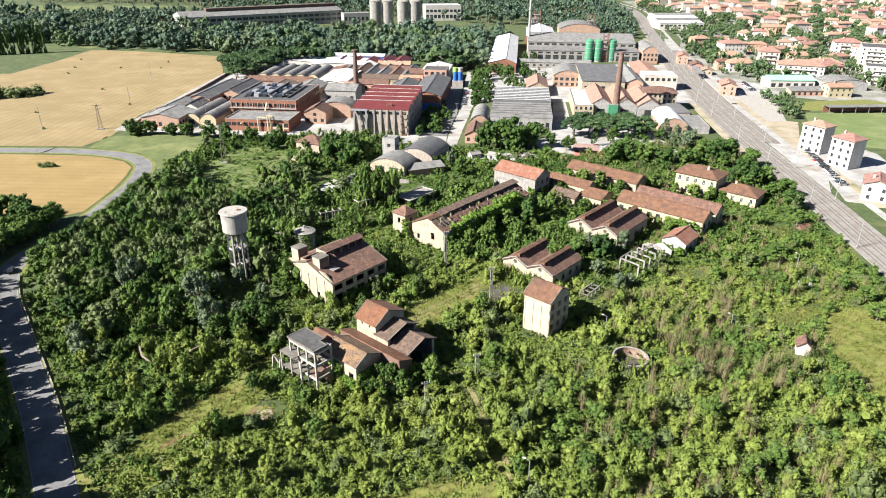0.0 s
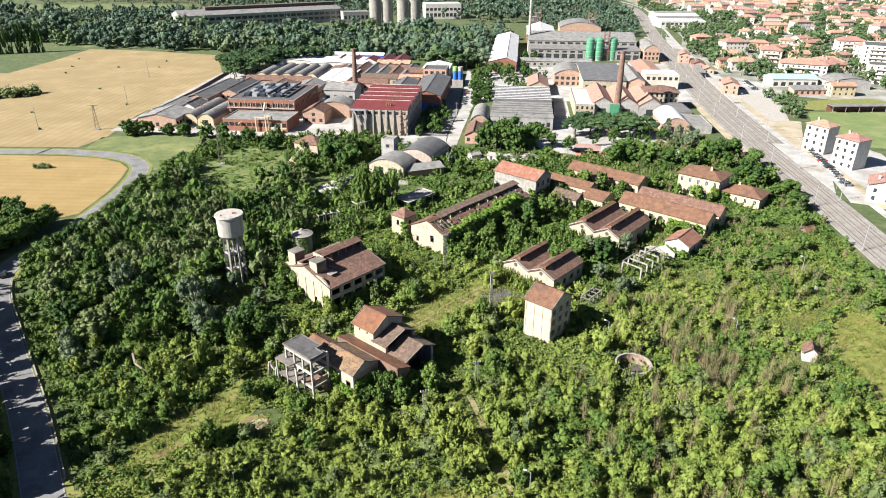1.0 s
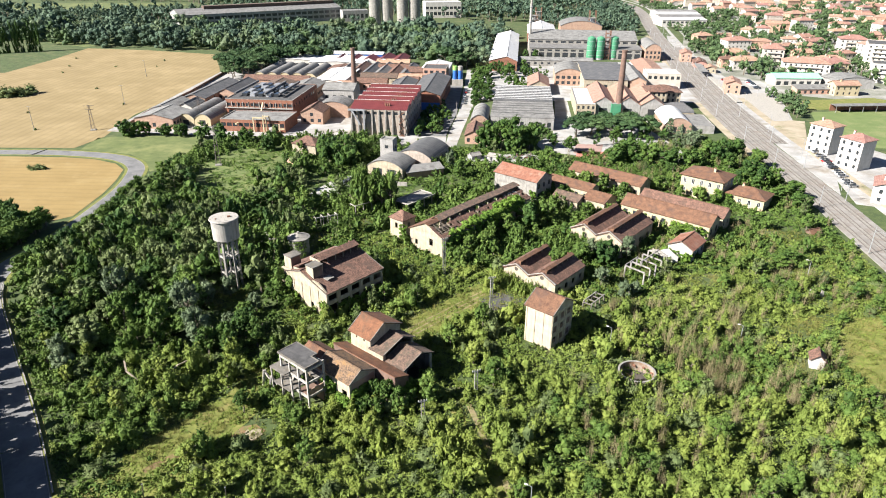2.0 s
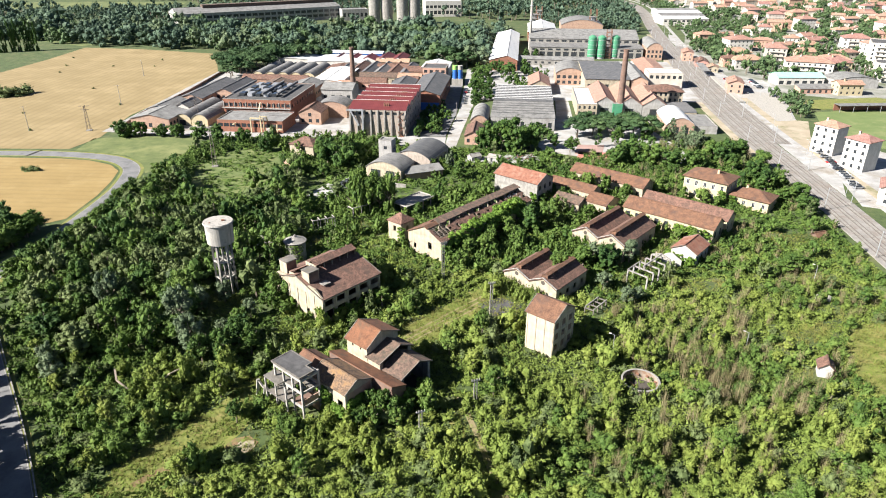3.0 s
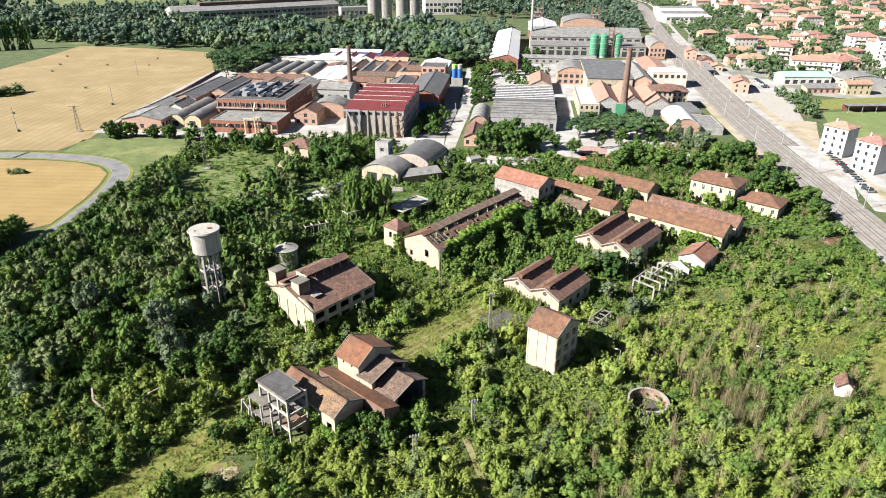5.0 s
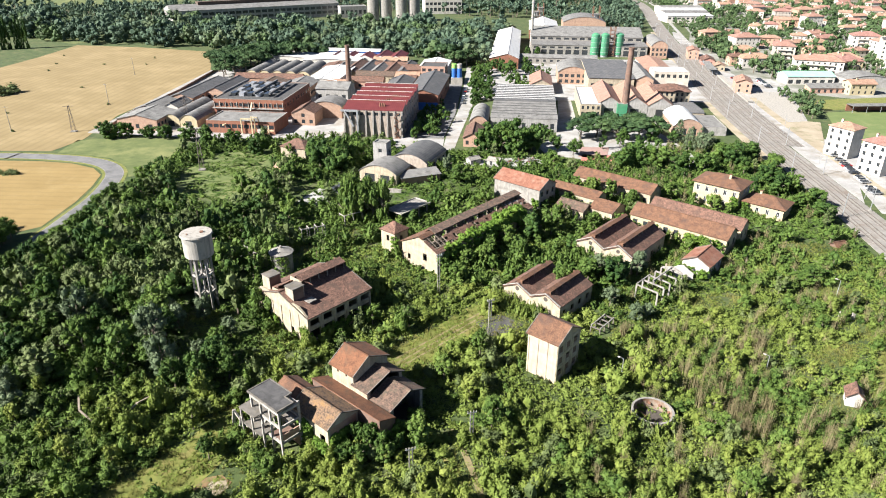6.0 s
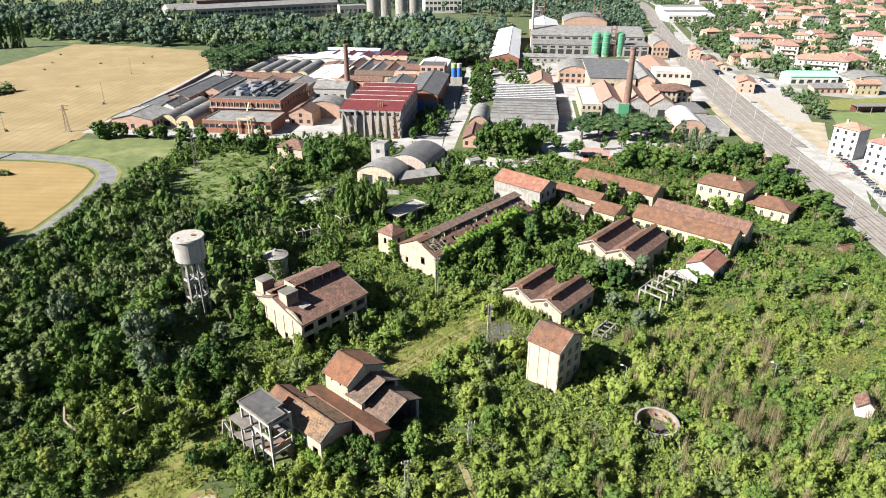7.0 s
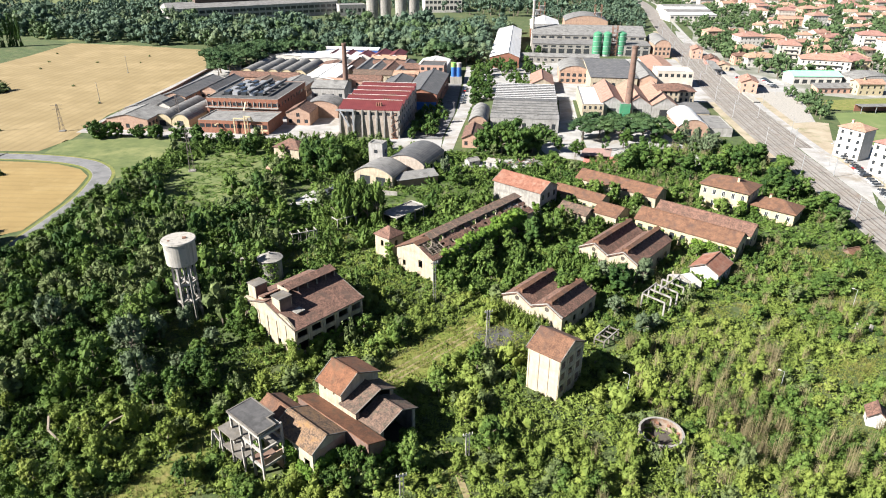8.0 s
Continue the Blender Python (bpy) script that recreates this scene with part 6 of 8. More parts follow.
for i, (x, y) in enumerate(((62, 720), (70, 760), (118, 700))):
    g = thing("process_tower", x, y, 0, "grey steel process tower with open decks", "tower", "process towers")
    for cx in (-3, 3):
        for cy in (-3, 3):
            part("leg", Geo().box(cx - 0.3, cx + 0.3, cy - 0.3, cy + 0.3, 0, 18 + 3 * i), RUST, g)
    for k in range(4):
        part("deck", Geo().box(-3.4, 3.4, -3.4, 3.4, 4 + 4.2 * k, 4.4 + 4.2 * k), CONCRETE, g)
    part("hopper", Geo().cyl(0, 0, 9, 16, 1.2, 2.6, 14), STEEL, g)


# ---- the town across the railway ----
def dwelling(x, y, ang, L, D, storeys, wallm, roofm, label, name="town_house", form="hip", balconies=0, group="town houses", panes=True):
    h = 3.0 * storeys + 0.6
    rows = [(0.9 + 3.0 * k, 2.4 + 3.0 * k) for k in range(storeys)]
    nf, nr = max(2, int(L / 3.2)), max(2, int(D / 3.6))
    rise = 0 if form == "flat" else min(L, D) * 0.2
    ob = house(name, x, y, ang, L, D, h, h + rise, wallm, roofm, label, "apartment building" if name == "apartment_building" else "house", group, form, over=0.6,
               holes={"front": [q for a, b in rows for q in evenly(L, nf, 1.1, a, b)], "left": [q for a, b in rows for q in evenly(D, nr, 1.1, a, b)]}, axis="x" if L >= D else "y", glass=panes, chimney=None if form == "flat" else (L * 0.3, D * 0.4))
    for k in range(1, balconies + 1):
        bl = part("balcony", Geo().box(L * 0.2, L * 0.8, -1.3, -0.02, 3.0 * k + 0.4, 3.0 * k + 0.58), CONCRETE_PALE, ob)
        part("balcony_rail", Geo().box(L * 0.2, L * 0.8, -1.3, -1.22, 3.0 * k + 0.58, 3.0 * k + 1.45), PLASTER_TOWN, bl)
    return ob


APT = "pale four-storey apartment building with orange tiled roof"
dwelling(152.4, 305.0, -56, 10.4, 8.4, 4, PLASTER_WHITE, TILE_ORANGE, APT, "apartment_building", "hip", 0, "railway apartments")
dwelling(154.6, 282.5, -60, 9.8, 8.8, 4, PLASTER_WHITE, TILE_ORANGE, APT, "apartment_building", "hip", 0, "railway apartments")
dwelling(146, 238, -30, 9, 12, 2, PLASTER_WHITE, TILE_ORANGE, "small white house by the railway", "town_house", "gable")
dwelling(157, 426, -14, 9, 16, 2, PLASTER_PINK, TILE_ORANGE, "red-brick goods shed with orange tiled roof", "goods_shed", "gable")
dwelling(217, 598, 8, 21, 14, 3, PLASTER_WHITE, TILE_ORANGE, "long white three-storey house with hipped orange roof")
dwelling(196, 548, 5, 22, 14, 2, PLASTER_TOWN, TILE_ORANGE, "two-storey house with orange tiled roof")
dwelling(192, 512, 5, 22, 13, 2, PLASTER_WHITE, TILE_ORANGE, "two-storey house with orange tiled roof")
dwelling(219, 492, -18, 30, 15, 3, PLASTER_WHITE, TILE_ORANGE, "large white three-storey house with orange roof", balconies=2)
dwelling(246, 486, 4, 16, 16, 3, PLASTER_YELLOW, TILE_ORANGE, "yellow three-storey house with orange roof", balconies=2)
dwelling(256, 520, -8, 22, 14, 2, PLASTER_TOWN, TILE_ORANGE, "two-storey house with orange tiled roof")
dwelling(290, 520, -25, 18, 26, 6, PLASTER_TOWN, BITUMEN, "tall cream apartment block with flat roof and balconies", "apartment_building", "flat", 5, "town apartments")
dwelling(268, 470, -25, 22, 16, 4, PLASTER_WHITE, BITUMEN, "white apartment block with flat roof", "apartment_building", "flat", 3, "town apartments")
dwelling(186, 520, 0, 12, 9, 2, PLASTER_PINK, TILE_OLD, "pink house of the rail workers")
dwelling(163, 545, -12, 8, 16, 2, PLASTER_PINK, TILE_ORANGE, "narrow red-brick station building", "town_house", "gable")
dwelling(166, 520, -12, 9, 16, 1, PLASTER_PINK, TILE_OLD, "low pink station annex building", "town_house", "gable")
dwelling(168, 498, -12, 7, 10, 1, PLASTER_CREAM, TILE_ORANGE, "low cream station store building", "town_house", "gable")
dwelling(223, 424, 4, 15, 9, 2, PLASTER_YELLOW, TILE_ORANGE, "bright yellow house with orange tiled roof", "town_house", "gable")
house("mint_roofed_market", 199, 454, 2, 30, 14, 5, 7.0, PLASTER_WHITE, MINT_PAINT, "white market hall with mint green roof", "hall", holes={"front": evenly(30, 6, 3, 0.5, 3)})
house("grey_market", 233, 446, 2, 26, 18, 5, 7.4, PLASTER_GREY, ROOF_GREY, "grey hall with curved roof beside the market", "hall", form="arch", axis="y")
house("red_low_house", 202, 428, 4, 22, 7, 3, 4.6, PLASTER_PINK, ROOF_GREY, "long low red-fronted building", "hall", form="shed", holes={"front": evenly(22, 6, 1.6, 0.4, 2.2)})
tb = thing("pitch_stand", 202, 379, 6, "low covered stand beside the pitch", "stand")
part("roof", Geo().box(0, 40, 0, 6, 3.6, 3.85), ROOF_GREY, tb)
part("back_wall", Geo().box(0, 40, 5.7, 6, 0, 3.6), BRICK, tb)
for i in range(6):
    part("post", Geo().box(0.2 + i * 7.8, 0.4 + i * 7.8, 0.2, 0.4, 0, 3.6), STEEL, tb)
for k in range(4):
    house("white_factory", 209 + 6 * k, 782 + 31 * k, 4, 50, 30, 7, 8.2, PLASTER_WHITE, (ROOF_WHITE, ROOF_GREY)[k % 2], "pale factory hall with low sheet roof beyond the railway", "hall", "pale factory halls", holes={"front": evenly(50, 10, 3, 3.5, 5.5)})

rng = random.Random(7)
placed = [(212, 598, 34), (196, 548, 26), (192, 512, 26), (219, 492, 32), (246, 486, 22), (256, 520, 24), (290, 520, 30), (234, 797, 60), (246, 850, 60), (252, 885, 50), (196, 452, 34), (240, 450, 28), (268, 470, 24)]
TOWN_LINE = [(195, 470), (186, 600), (198, 640), (262, 700), (262, 860), (255, 1180), (700, 1180), (700, 700), (430, 470), (300, 430)]
count = 0
for i in range(2600):
    x, y = rng.uniform(190, 640), rng.uniform(470, 1150)
    near = min(math.hypot(x - a, y - b) - c * 0.62 for a, b, c in placed)
    size = rng.uniform(11, 20)
    if not inside(TOWN_LINE, x, y) or near < size * 0.62 or count >= 190:
        continue
    count += 1
    placed.append((x, y, size))
    st_ = rng.choice((2, 2, 2, 3, 3, 4))
    wm = rng.choice((PLASTER_TOWN, PLASTER_TOWN, PLASTER_WHITE, PLASTER_PINK))
    ang = rng.choice((-20, -12, 5, 12)) + rng.uniform(-6, 6)
    if st_ == 4:
        dwelling(x, y, ang, size * 1.1, 14, 4, wm, TILE_ORANGE, "four-storey apartment house with tiled roof and balconies", "apartment_building", "hip", 3 if y < 640 else 0, "town apartments", y < 600)
    else:
        dwelling(x, y, ang, size, rng.uniform(9, 12), st_, wm, TILE_ORANGE, "pale plastered town house with orange tiled roof", "town_house", rng.choice(("hip", "gable")), panes=y < 600)
solo("town_ground", sheet([(176, 470), (186, 620), (210, 700), (250, 940), (250, 1200), (800, 1200), (800, 420), (300, 300), (250, 400), (190, 430)], 0.03), TOWN_GROUND, "grey streets, yards and gardens of the town", "ground", "structure")

# parked cars
def car_meshes(cache={}):
    if not cache:
        b = Geo()
        b.solid([(-2.1, -0.85, 0.35), (2.1, -0.85, 0.35), (2.1, 0.85, 0.35), (-2.1, 0.85, 0.35)], [(-2.05, -0.8, 0.9), (2.0, -0.8, 0.8), (2.0, 0.8, 0.8), (-2.05, 0.8, 0.9)])
        cache["body"] = b.mesh("body")
        c = Geo().solid([(-1.9, -0.76, 0.9), (1.1, -0.76, 0.86), (1.1, 0.76, 0.86), (-1.9, 0.76, 0.9)], [(-1.4, -0.62, 1.45), (0.3, -0.62, 1.45), (0.3, 0.62, 1.45), (-1.4, 0.62, 1.45)])
        cache["cabin"] = c.mesh("cabin")
        w = Geo()
        ring = [(0.32 * math.cos(k * 0.524), 0.32 * math.sin(k * 0.524)) for k in range(12)]
        w.solid([(x, -0.1, z) for x, z in ring], [(x, 0.1, z) for x, z in ring])
        cache["wheel"] = w.mesh("wheel")
        cache["cabin"].materials.append(DARK_GLASS)
        cache["wheel"].materials.append(RUBBER)
    return cache


def car(x, y, ang, paint, label, z=0.13):
    cm = car_meshes()
    ob = thing("parked_car", x, y, ang, label, "car", "parked cars", z)
    me = cm["body"].copy()
    me.materials.append(paint)
    part("body", me, paint, ob)
    part("cabin", cm["cabin"], DARK_GLASS, ob)
    for wx in (-1.3, 1.3):
        for wy in (-0.78, 0.78):
            part("wheel", cm["wheel"], RUBBER, ob, "", pose(wx, wy, 0.32))


rng = random.Random(11)
paints = ((CAR_WHITE, "white parked car"), (CAR_DARK, "dark parked car"), (CAR_RED, "red parked car"), (CAR_SILVER, "silver parked car"), (CAR_SILVER, "silver parked car"))
def lot(x, y, dx, dy, n, ang):
    for i in range(n):
        if rng.random() < 0.78:
            pm, lb = rng.choice(paints)
            car(x + dx * i, y + dy * i, ang + rng.uniform(-4, 4), pm, lb + " standing on pale asphalt", 0.16)


lot(155.2, 300, -0.42, -2.8, 13, 12)
lot(172, 470, 0.4, -2.9, 10, 6)
lot(186, 466, -0.3, -2.9, 9, 170)
lot(-3.5, 425, -0.25, -6.0, 7, 85)
lot(148.6, 260, -0.3, -2.8, 4, 12)
car(-131.5, 163.0, 120, CAR_DARK, "dark car standing at the roadside", 0.11)
lot(-50, 245, 1.5, 3.0, 3, 60)


# ---- poles and pylons ----
def lattice_pole(x, y, h, label):
    ob = thing("utility_pole", x, y, 20, label, "utility pole", "utility poles")
    for cx in (-0.28, 0.28):
        part("upright", Geo().box(cx - 0.09, cx + 0.09, -0.1, 0.1, 0, h), CONCRETE_PALE, ob)
    for i in range(int(h / 1.1)):
        part("rung", Geo().box(-0.19, 0.19, -0.06, 0.06, 0.6 + i * 1.1, 0.78 + i * 1.1), CONCRETE_PALE, ob)
    part("cross_arm", Geo().box(-0.9, 0.9, -0.08, 0.08, h - 0.5, h - 0.32), STEEL, ob)
    part("insulator", Geo().cyl(-0.8, 0, h - 0.32, h + 0.05, 0.09, 0.06, 8), PLASTER_WHITE, ob)
    part("insulator", Geo().cyl(0.8, 0, h - 0.32, h + 0.05, 0.09, 0.06, 8), PLASTER_WHITE, ob)
    return ob


for x, y, h in ((5.8, 152.7, 10.4), (-8.5, 109.6, 5.6), (1.9, 118.0, 7.0), (-7.0, 173.0, 11.5)):
    lattice_pole(x, y, h, "pale concrete lattice pole rising from the scrub")


def street_lamp(x, y, h, label, turn=0, z=0.0):
    ob = thing("street_lamp", x, y, turn, label, "street lamp", "street lamps", z)
    part("pole", Geo().cyl(0, 0, 0, h, 0.1, 0.06, 8), STEEL, ob)
    part("arm", Geo().beam((0, 0, h), (0.9, 0, h + 0.25), 0.07), STEEL, ob)
    part("lamp_head", Geo().box(0.7, 1.3, -0.13, 0.13, h + 0.18, h + 0.32), PLASTER_WHITE, ob)
    return ob


for x, y, h in ((10.9, 88.0, 5.6), (33.4, 138.8, 4.9), (65.0, 142.7, 4.0), (100.5, 128, 6.0), (103, 98, 6), (92.9, 171.4, 7.6)):
    street_lamp(x, y, h, "old steel lamp post standing in the scrub", 160)
for x, y, h in ((-39.5, 86.0, 5.0), (-54, 87, 4.0), (-49.5, 83, 4.0), (44, 92, 4)):
    ob = thing("old_post", x, y, 0, "thin leaning grey post in the grass", "post", "old posts")
    part("shaft", Geo().beam((0, 0, 0), (0.25, 0.1, h), 0.14), WOOD, ob)
    part("cap", Geo().beam((0.25, 0.1, h), (0.26, 0.1, h + 0.1), 0.18), STEEL, ob)
for x, y in ((141.5, 250), (144, 290), (148, 335), (154, 385), (163, 455), (172, 520), (175, 420), (188, 440)):
    street_lamp(x, y, 9.0, "tall grey steel lamp post in the station yard", 180)
street_lamp(-109, 122, 6, "slim roadside lamp post", 30)


def pylon(x, y, h, label):
    ob = thing("lattice_pylon", x, y, 15, label, "pylon", "lattice pylons")
    b = 0.9
    for sx in (-1, 1):
        for sy in (-1, 1):
            part("leg", Geo().beam((sx * b, sy * b, 0), (sx * 0.25, sy * 0.25, h), 0.1), RAIL_STEEL, ob)
    for i in range(7):
        z0, z1 = h * i / 7, h * (i + 1) / 7
        w0, w1 = b + (0.25 - b) * i / 7, b + (0.25 - b) * (i + 1) / 7
        for sy in (-1, 1):
            part("brace", Geo().beam((-w0, sy * w0, z0), (w1, sy * w1, z1), 0.06), RAIL_STEEL, ob)
            part("brace", Geo().beam((sy * w0, w0, z0), (sy * w1, -w1, z1), 0.06), RAIL_STEEL, ob)
    for z, w in ((h - 0.4, 2.4), (h - 2.2, 2.0)):
        part("cross_arm", Geo().beam((-w, 0, z), (w, 0, z), 0.16), RAIL_STEEL, ob)
    part("pylon_base", Geo().box(-1.3, 1.3, -1.3, 1.3, 0, 0.35), CONCRETE, ob)
    return ob


for x, y, h in ((-106, 268, 17), (-187.5, 319.8, 12.5), (-141, 340, 13)):
    pylon(x, y, h, "slender grey steel lattice pylon")
for x, y, h in ((-199.5, 376, 11), (-216.7, 318, 12), (-225, 459.5, 11), (-8, 352, 9)):
    ob = thing("field_pole", x, y, 10, "thin grey power pole with short crossarm", "utility pole", "field poles")
    part("pole", Geo().cyl(0, 0, 0, h, 0.17, 0.09, 8), CONCRETE, ob)
    part("cross_arm", Geo().beam((-0.9, 0, h - 0.4), (0.9, 0, h - 0.4), 0.1), STEEL, ob)
    part("pole_footing", Geo().cyl(0, 0, 0, 0.4, 0.5, 0.4, 8), CONCRETE, ob)
wl = thing("factory_wall", 0, 0, 0, "dark hedge-topped wall along the stubble field", "wall", kind="structure")
part("wall_run", ribbon([(-173, 320), (-176.5, 351), (-173.5, 407), (-175.5, 478), (-185, 504)], 0, 0.4, 0, 1.7), BRICK_OLD, wl)

# ---- plants ----
R = np.random.RandomState(5)


def unit(v):
    return v / np.maximum(np.linalg.norm(v, axis=-1, keepdims=True), 1e-9)


def leaves(centres, radii, per, size, up=0.35, flat=0.8, r=R):
    """Leaf blades on the outside of clumps: an array of three-cornered blades."""
    n = len(centres) * per
    c = np.repeat(centres, per, 0)
    d = unit(r.normal(size=(n, 3)) + (0, 0, up))
    d[:, 2] = np.where(d[:, 2] < -0.12, -d[:, 2], d[:, 2])
    p = c + d * np.repeat(radii, per)[:, None] * r.uniform(0.7, 1.2, (n, 1)) * (1, 1, flat)
    nrm = unit(d + r.normal(size=(n, 3)) * 0.42 + (0, 0, 0.1))
    a = unit(np.cross(nrm, r.normal(size=(n, 3))))
    b = np.cross(nrm, a)
    s = size * r.uniform(0.6, 1.35, (n, 1))
    wide, tip = np.full((n, 1), 0.42), a * s * 0.7
    k = n // 3
    wide[:k] = 0.34
    tip[:k] = unit(d[:k] + r.normal(size=(k, 3)) * 0.55 + (0, 0, 0.15)) * s[:k] * 1.5
    return np.stack([p - a * s * 0.4 - b * s * wide, p - a * s * 0.4 + b * s * wide, p + tip], 1)


def lumps(centres, radii, r, flat=0.85, fine=True):
    """The leafy body of each clump: a small uneven lump of twenty faces, or of eight."""
    g = (1 + 5 ** 0.5) / 2
    if fine:
        v, reach = unit(np.array([(-1, g, 0), (1, g, 0), (-1, -g, 0), (1, -g, 0), (0, -1, g), (0, 1, g), (0, -1, -g), (0, 1, -g), (g, 0, -1), (g, 0, 1), (-g, 0, -1), (-g, 0, 1)])), 0.4
    else:
        v, reach = np.array([(1, 0, 0), (-1, 0, 0), (0, 1, 0), (0, -1, 0), (0, 0, 1), (0, 0, -1)], float), -0.1
    k = len(v)
    close = v @ v.T > reach
    tri = [(i, j, m) for i in range(k) for j in range(i + 1, k) for m in range(j + 1, k) if close[i, j] and close[j, m] and close[i, m]]
    tri = np.array([(i, j, m) if np.dot(np.cross(v[j] - v[i], v[m] - v[i]), v[i]) > 0 else (i, m, j) for i, j, m in tri])
    out = []
    for c, q in zip(centres, radii):
        p = v * r.uniform(0.78, 1.12, (k, 1)) * q * (1, 1, flat) + c
        out.append(p[tri])
    return np.concatenate(out)


def lobed(c, rad, per, size, r, up=0.35, flat=0.85, fine=True):
    """Clumps with a body and loose leaf blades round it."""
    return np.concatenate([lumps(c, rad * (0.86 if fine else 1.0), r, flat, fine), leaves(c, rad * 1.05, per, size, up=up, flat=flat, r=r)])


def crown_broad(r, clumps, per, size, fine=True):
    """Unit crown, radius 1, from height 0.2 to 2, in billowing lobes."""
    d = unit(r.normal(size=(clumps, 3)) + (0, 0, 0.25))
    rad = r.uniform(0.24, 0.44, clumps)
    c = d * r.uniform(0.42, 0.78, (clumps, 1)) + (0, 0, 1.0)
    return lobed(c, rad, per, size, r, fine=fine)


def crown_oak(r, clumps, per, size, fine=True):
    """Unit crown of a large tree: a few big boughs, each built of many small leafy clumps."""
    boughs = unit(r.normal(size=(18, 3)) + (0, 0, 0.35)) * r.uniform(0.36, 0.66, (18, 1)) + (0, 0, 1.0)
    which = r.randint(0, 18, clumps)
    d = unit(r.normal(size=(clumps, 3)) + (0, 0, 0.3))
    c = boughs[which] + d * r.uniform(0.14, 0.38, (clumps, 1))
    return lobed(c, r.uniform(0.15, 0.25, clumps), per, size, r, fine=fine)


def crown_tall(r, clumps, per, size, fine=True):
    """Unit upright crown, radius 1, tapering upwards, in rising sprays."""
    z = r.uniform(0.2, 1.0, clumps) ** 0.85 * 1.85
    w = 0.62 * np.sin(np.clip(z / 2.15, 0.12, 1) * math.pi) ** 0.7 * r.uniform(0.5, 1.1, clumps)
    a = r.uniform(0, 6.283, clumps)
    c = np.stack([w * np.cos(a), w * np.sin(a), z], 1)
    return lobed(c, r.uniform(0.16, 0.3, clumps), per, size, r, 0.45, 0.9, fine)


def crown_shrub(r, clumps, per, size, fine=True):
    """Unit bush, radius 1, height about 1.5, to the ground: leafy lobes with ragged shoots."""
    d = unit(r.normal(size=(clumps, 3)) * (1, 1, 0.8) + (0, 0, 0.55))
    d[:, 2] = np.maximum(d[:, 2], -0.15)
    c = d * r.uniform(0.3, 0.74, (clumps, 1)) * (1, 1, 1.25) + (0, 0, 0.2)
    rad = r.uniform(0.22, 0.42, clumps)
    body = lobed(c, rad, per, size, r, 0.5, 0.95, fine)
    k = max(2, clumps // 3)
    top = c[np.argsort(-c[:, 2])[:k]]
    shoots = np.concatenate([top + (top * (0.4, 0.4, 0) + (0, 0, 0.36)) * q for q in (0.7, 1.05, 1.35)])
    return np.concatenate([body, leaves(shoots, np.full(3 * k, 0.1), 4, size * 0.9, up=0.5, r=r)])


def crown_mat(r, clumps, per, size):
    """Unit patch of low ground growth."""
    n = clumps * per
    a, q = r.uniform(0, 6.283, n), np.sqrt(r.uniform(0, 1, n))
    c = np.stack([q * np.cos(a), q * np.sin(a), r.uniform(0.05, 0.6, n) ** 1.5], 1)
    return leaves(c, np.full(n, 0.05), 1, size, r=r)


def crown_poplar(r, clumps, per, size):
    z = r.uniform(0.15, 2.0, clumps)
    w = 0.42 * np.sin(np.clip(z / 2.1, 0.05, 1) * math.pi) ** 0.6 + 0.05
    a = r.uniform(0, 6.283, clumps)
    c = np.stack([w * np.cos(a), w * np.sin(a), z], 1)
    return lobed(c, r.uniform(0.14, 0.26, clumps), per, size, r, 0.2, 1.4)


def crown_cone(r, clumps, per, size):
    z = r.uniform(0.1, 1.9, clumps)
    w, a = 0.85 * (1 - z / 2.1) ** 0.8, r.uniform(0, 6.283, clumps)
    return leaves(np.stack([w * np.cos(a), w * np.sin(a), z], 1), 0.1 + 0.2 * (1 - z / 2.0), per, size, up=0.1, flat=0.6, r=r)


def crown_dome(r, clumps, per, size):
    a, q = r.uniform(0, 6.283, clumps), np.sqrt(r.uniform(0, 1, clumps)) * 0.85
    c = np.stack([q * np.cos(a), q * np.sin(a), 1.0 + 0.75 * (1 - q ** 2) + r.uniform(-0.3, 0.06, clumps)], 1)
    return lobed(c, r.uniform(0.2, 0.34, clumps), per, size, r, 0.5, 0.7)


def crown_pine(r, clumps, per, size):
    a, q = r.uniform(0, 6.283, clumps), np.sqrt(r.uniform(0, 1, clumps)) * 0.85
    c = np.stack([q * np.cos(a), q * np.sin(a), 1.5 + 0.36 * (1 - q ** 2) + r.uniform(-0.12, 0.06, clumps)], 1)
    return lobed(c, r.uniform(0.2, 0.34, clumps), per, size, r, 0.7, 0.8)


def crown_dry(r, clumps, per, size):
    """Unit tuft of upright dry stems."""
    n = clumps * per
    a, q = r.uniform(0, 6.283, n), np.sqrt(r.uniform(0, 1, n)) * 0.7
    p = np.stack([q * np.cos(a), q * np.sin(a), np.zeros(n)], 1)
    tip = p * r.uniform(1.1, 1.7, (n, 1)) + np.stack([r.normal(0, 0.12, n), r.normal(0, 0.12, n), r.uniform(0.7, 1.5, n)], 1)
    side = np.stack([-np.sin(a), np.cos(a), np.zeros(n)], 1) * size
    return np.stack([p - side, p + side, tip], 1)


def bank(make, n, seed, *spec):
    return [make(np.random.RandomState(seed + i), *spec) for i in range(n)]


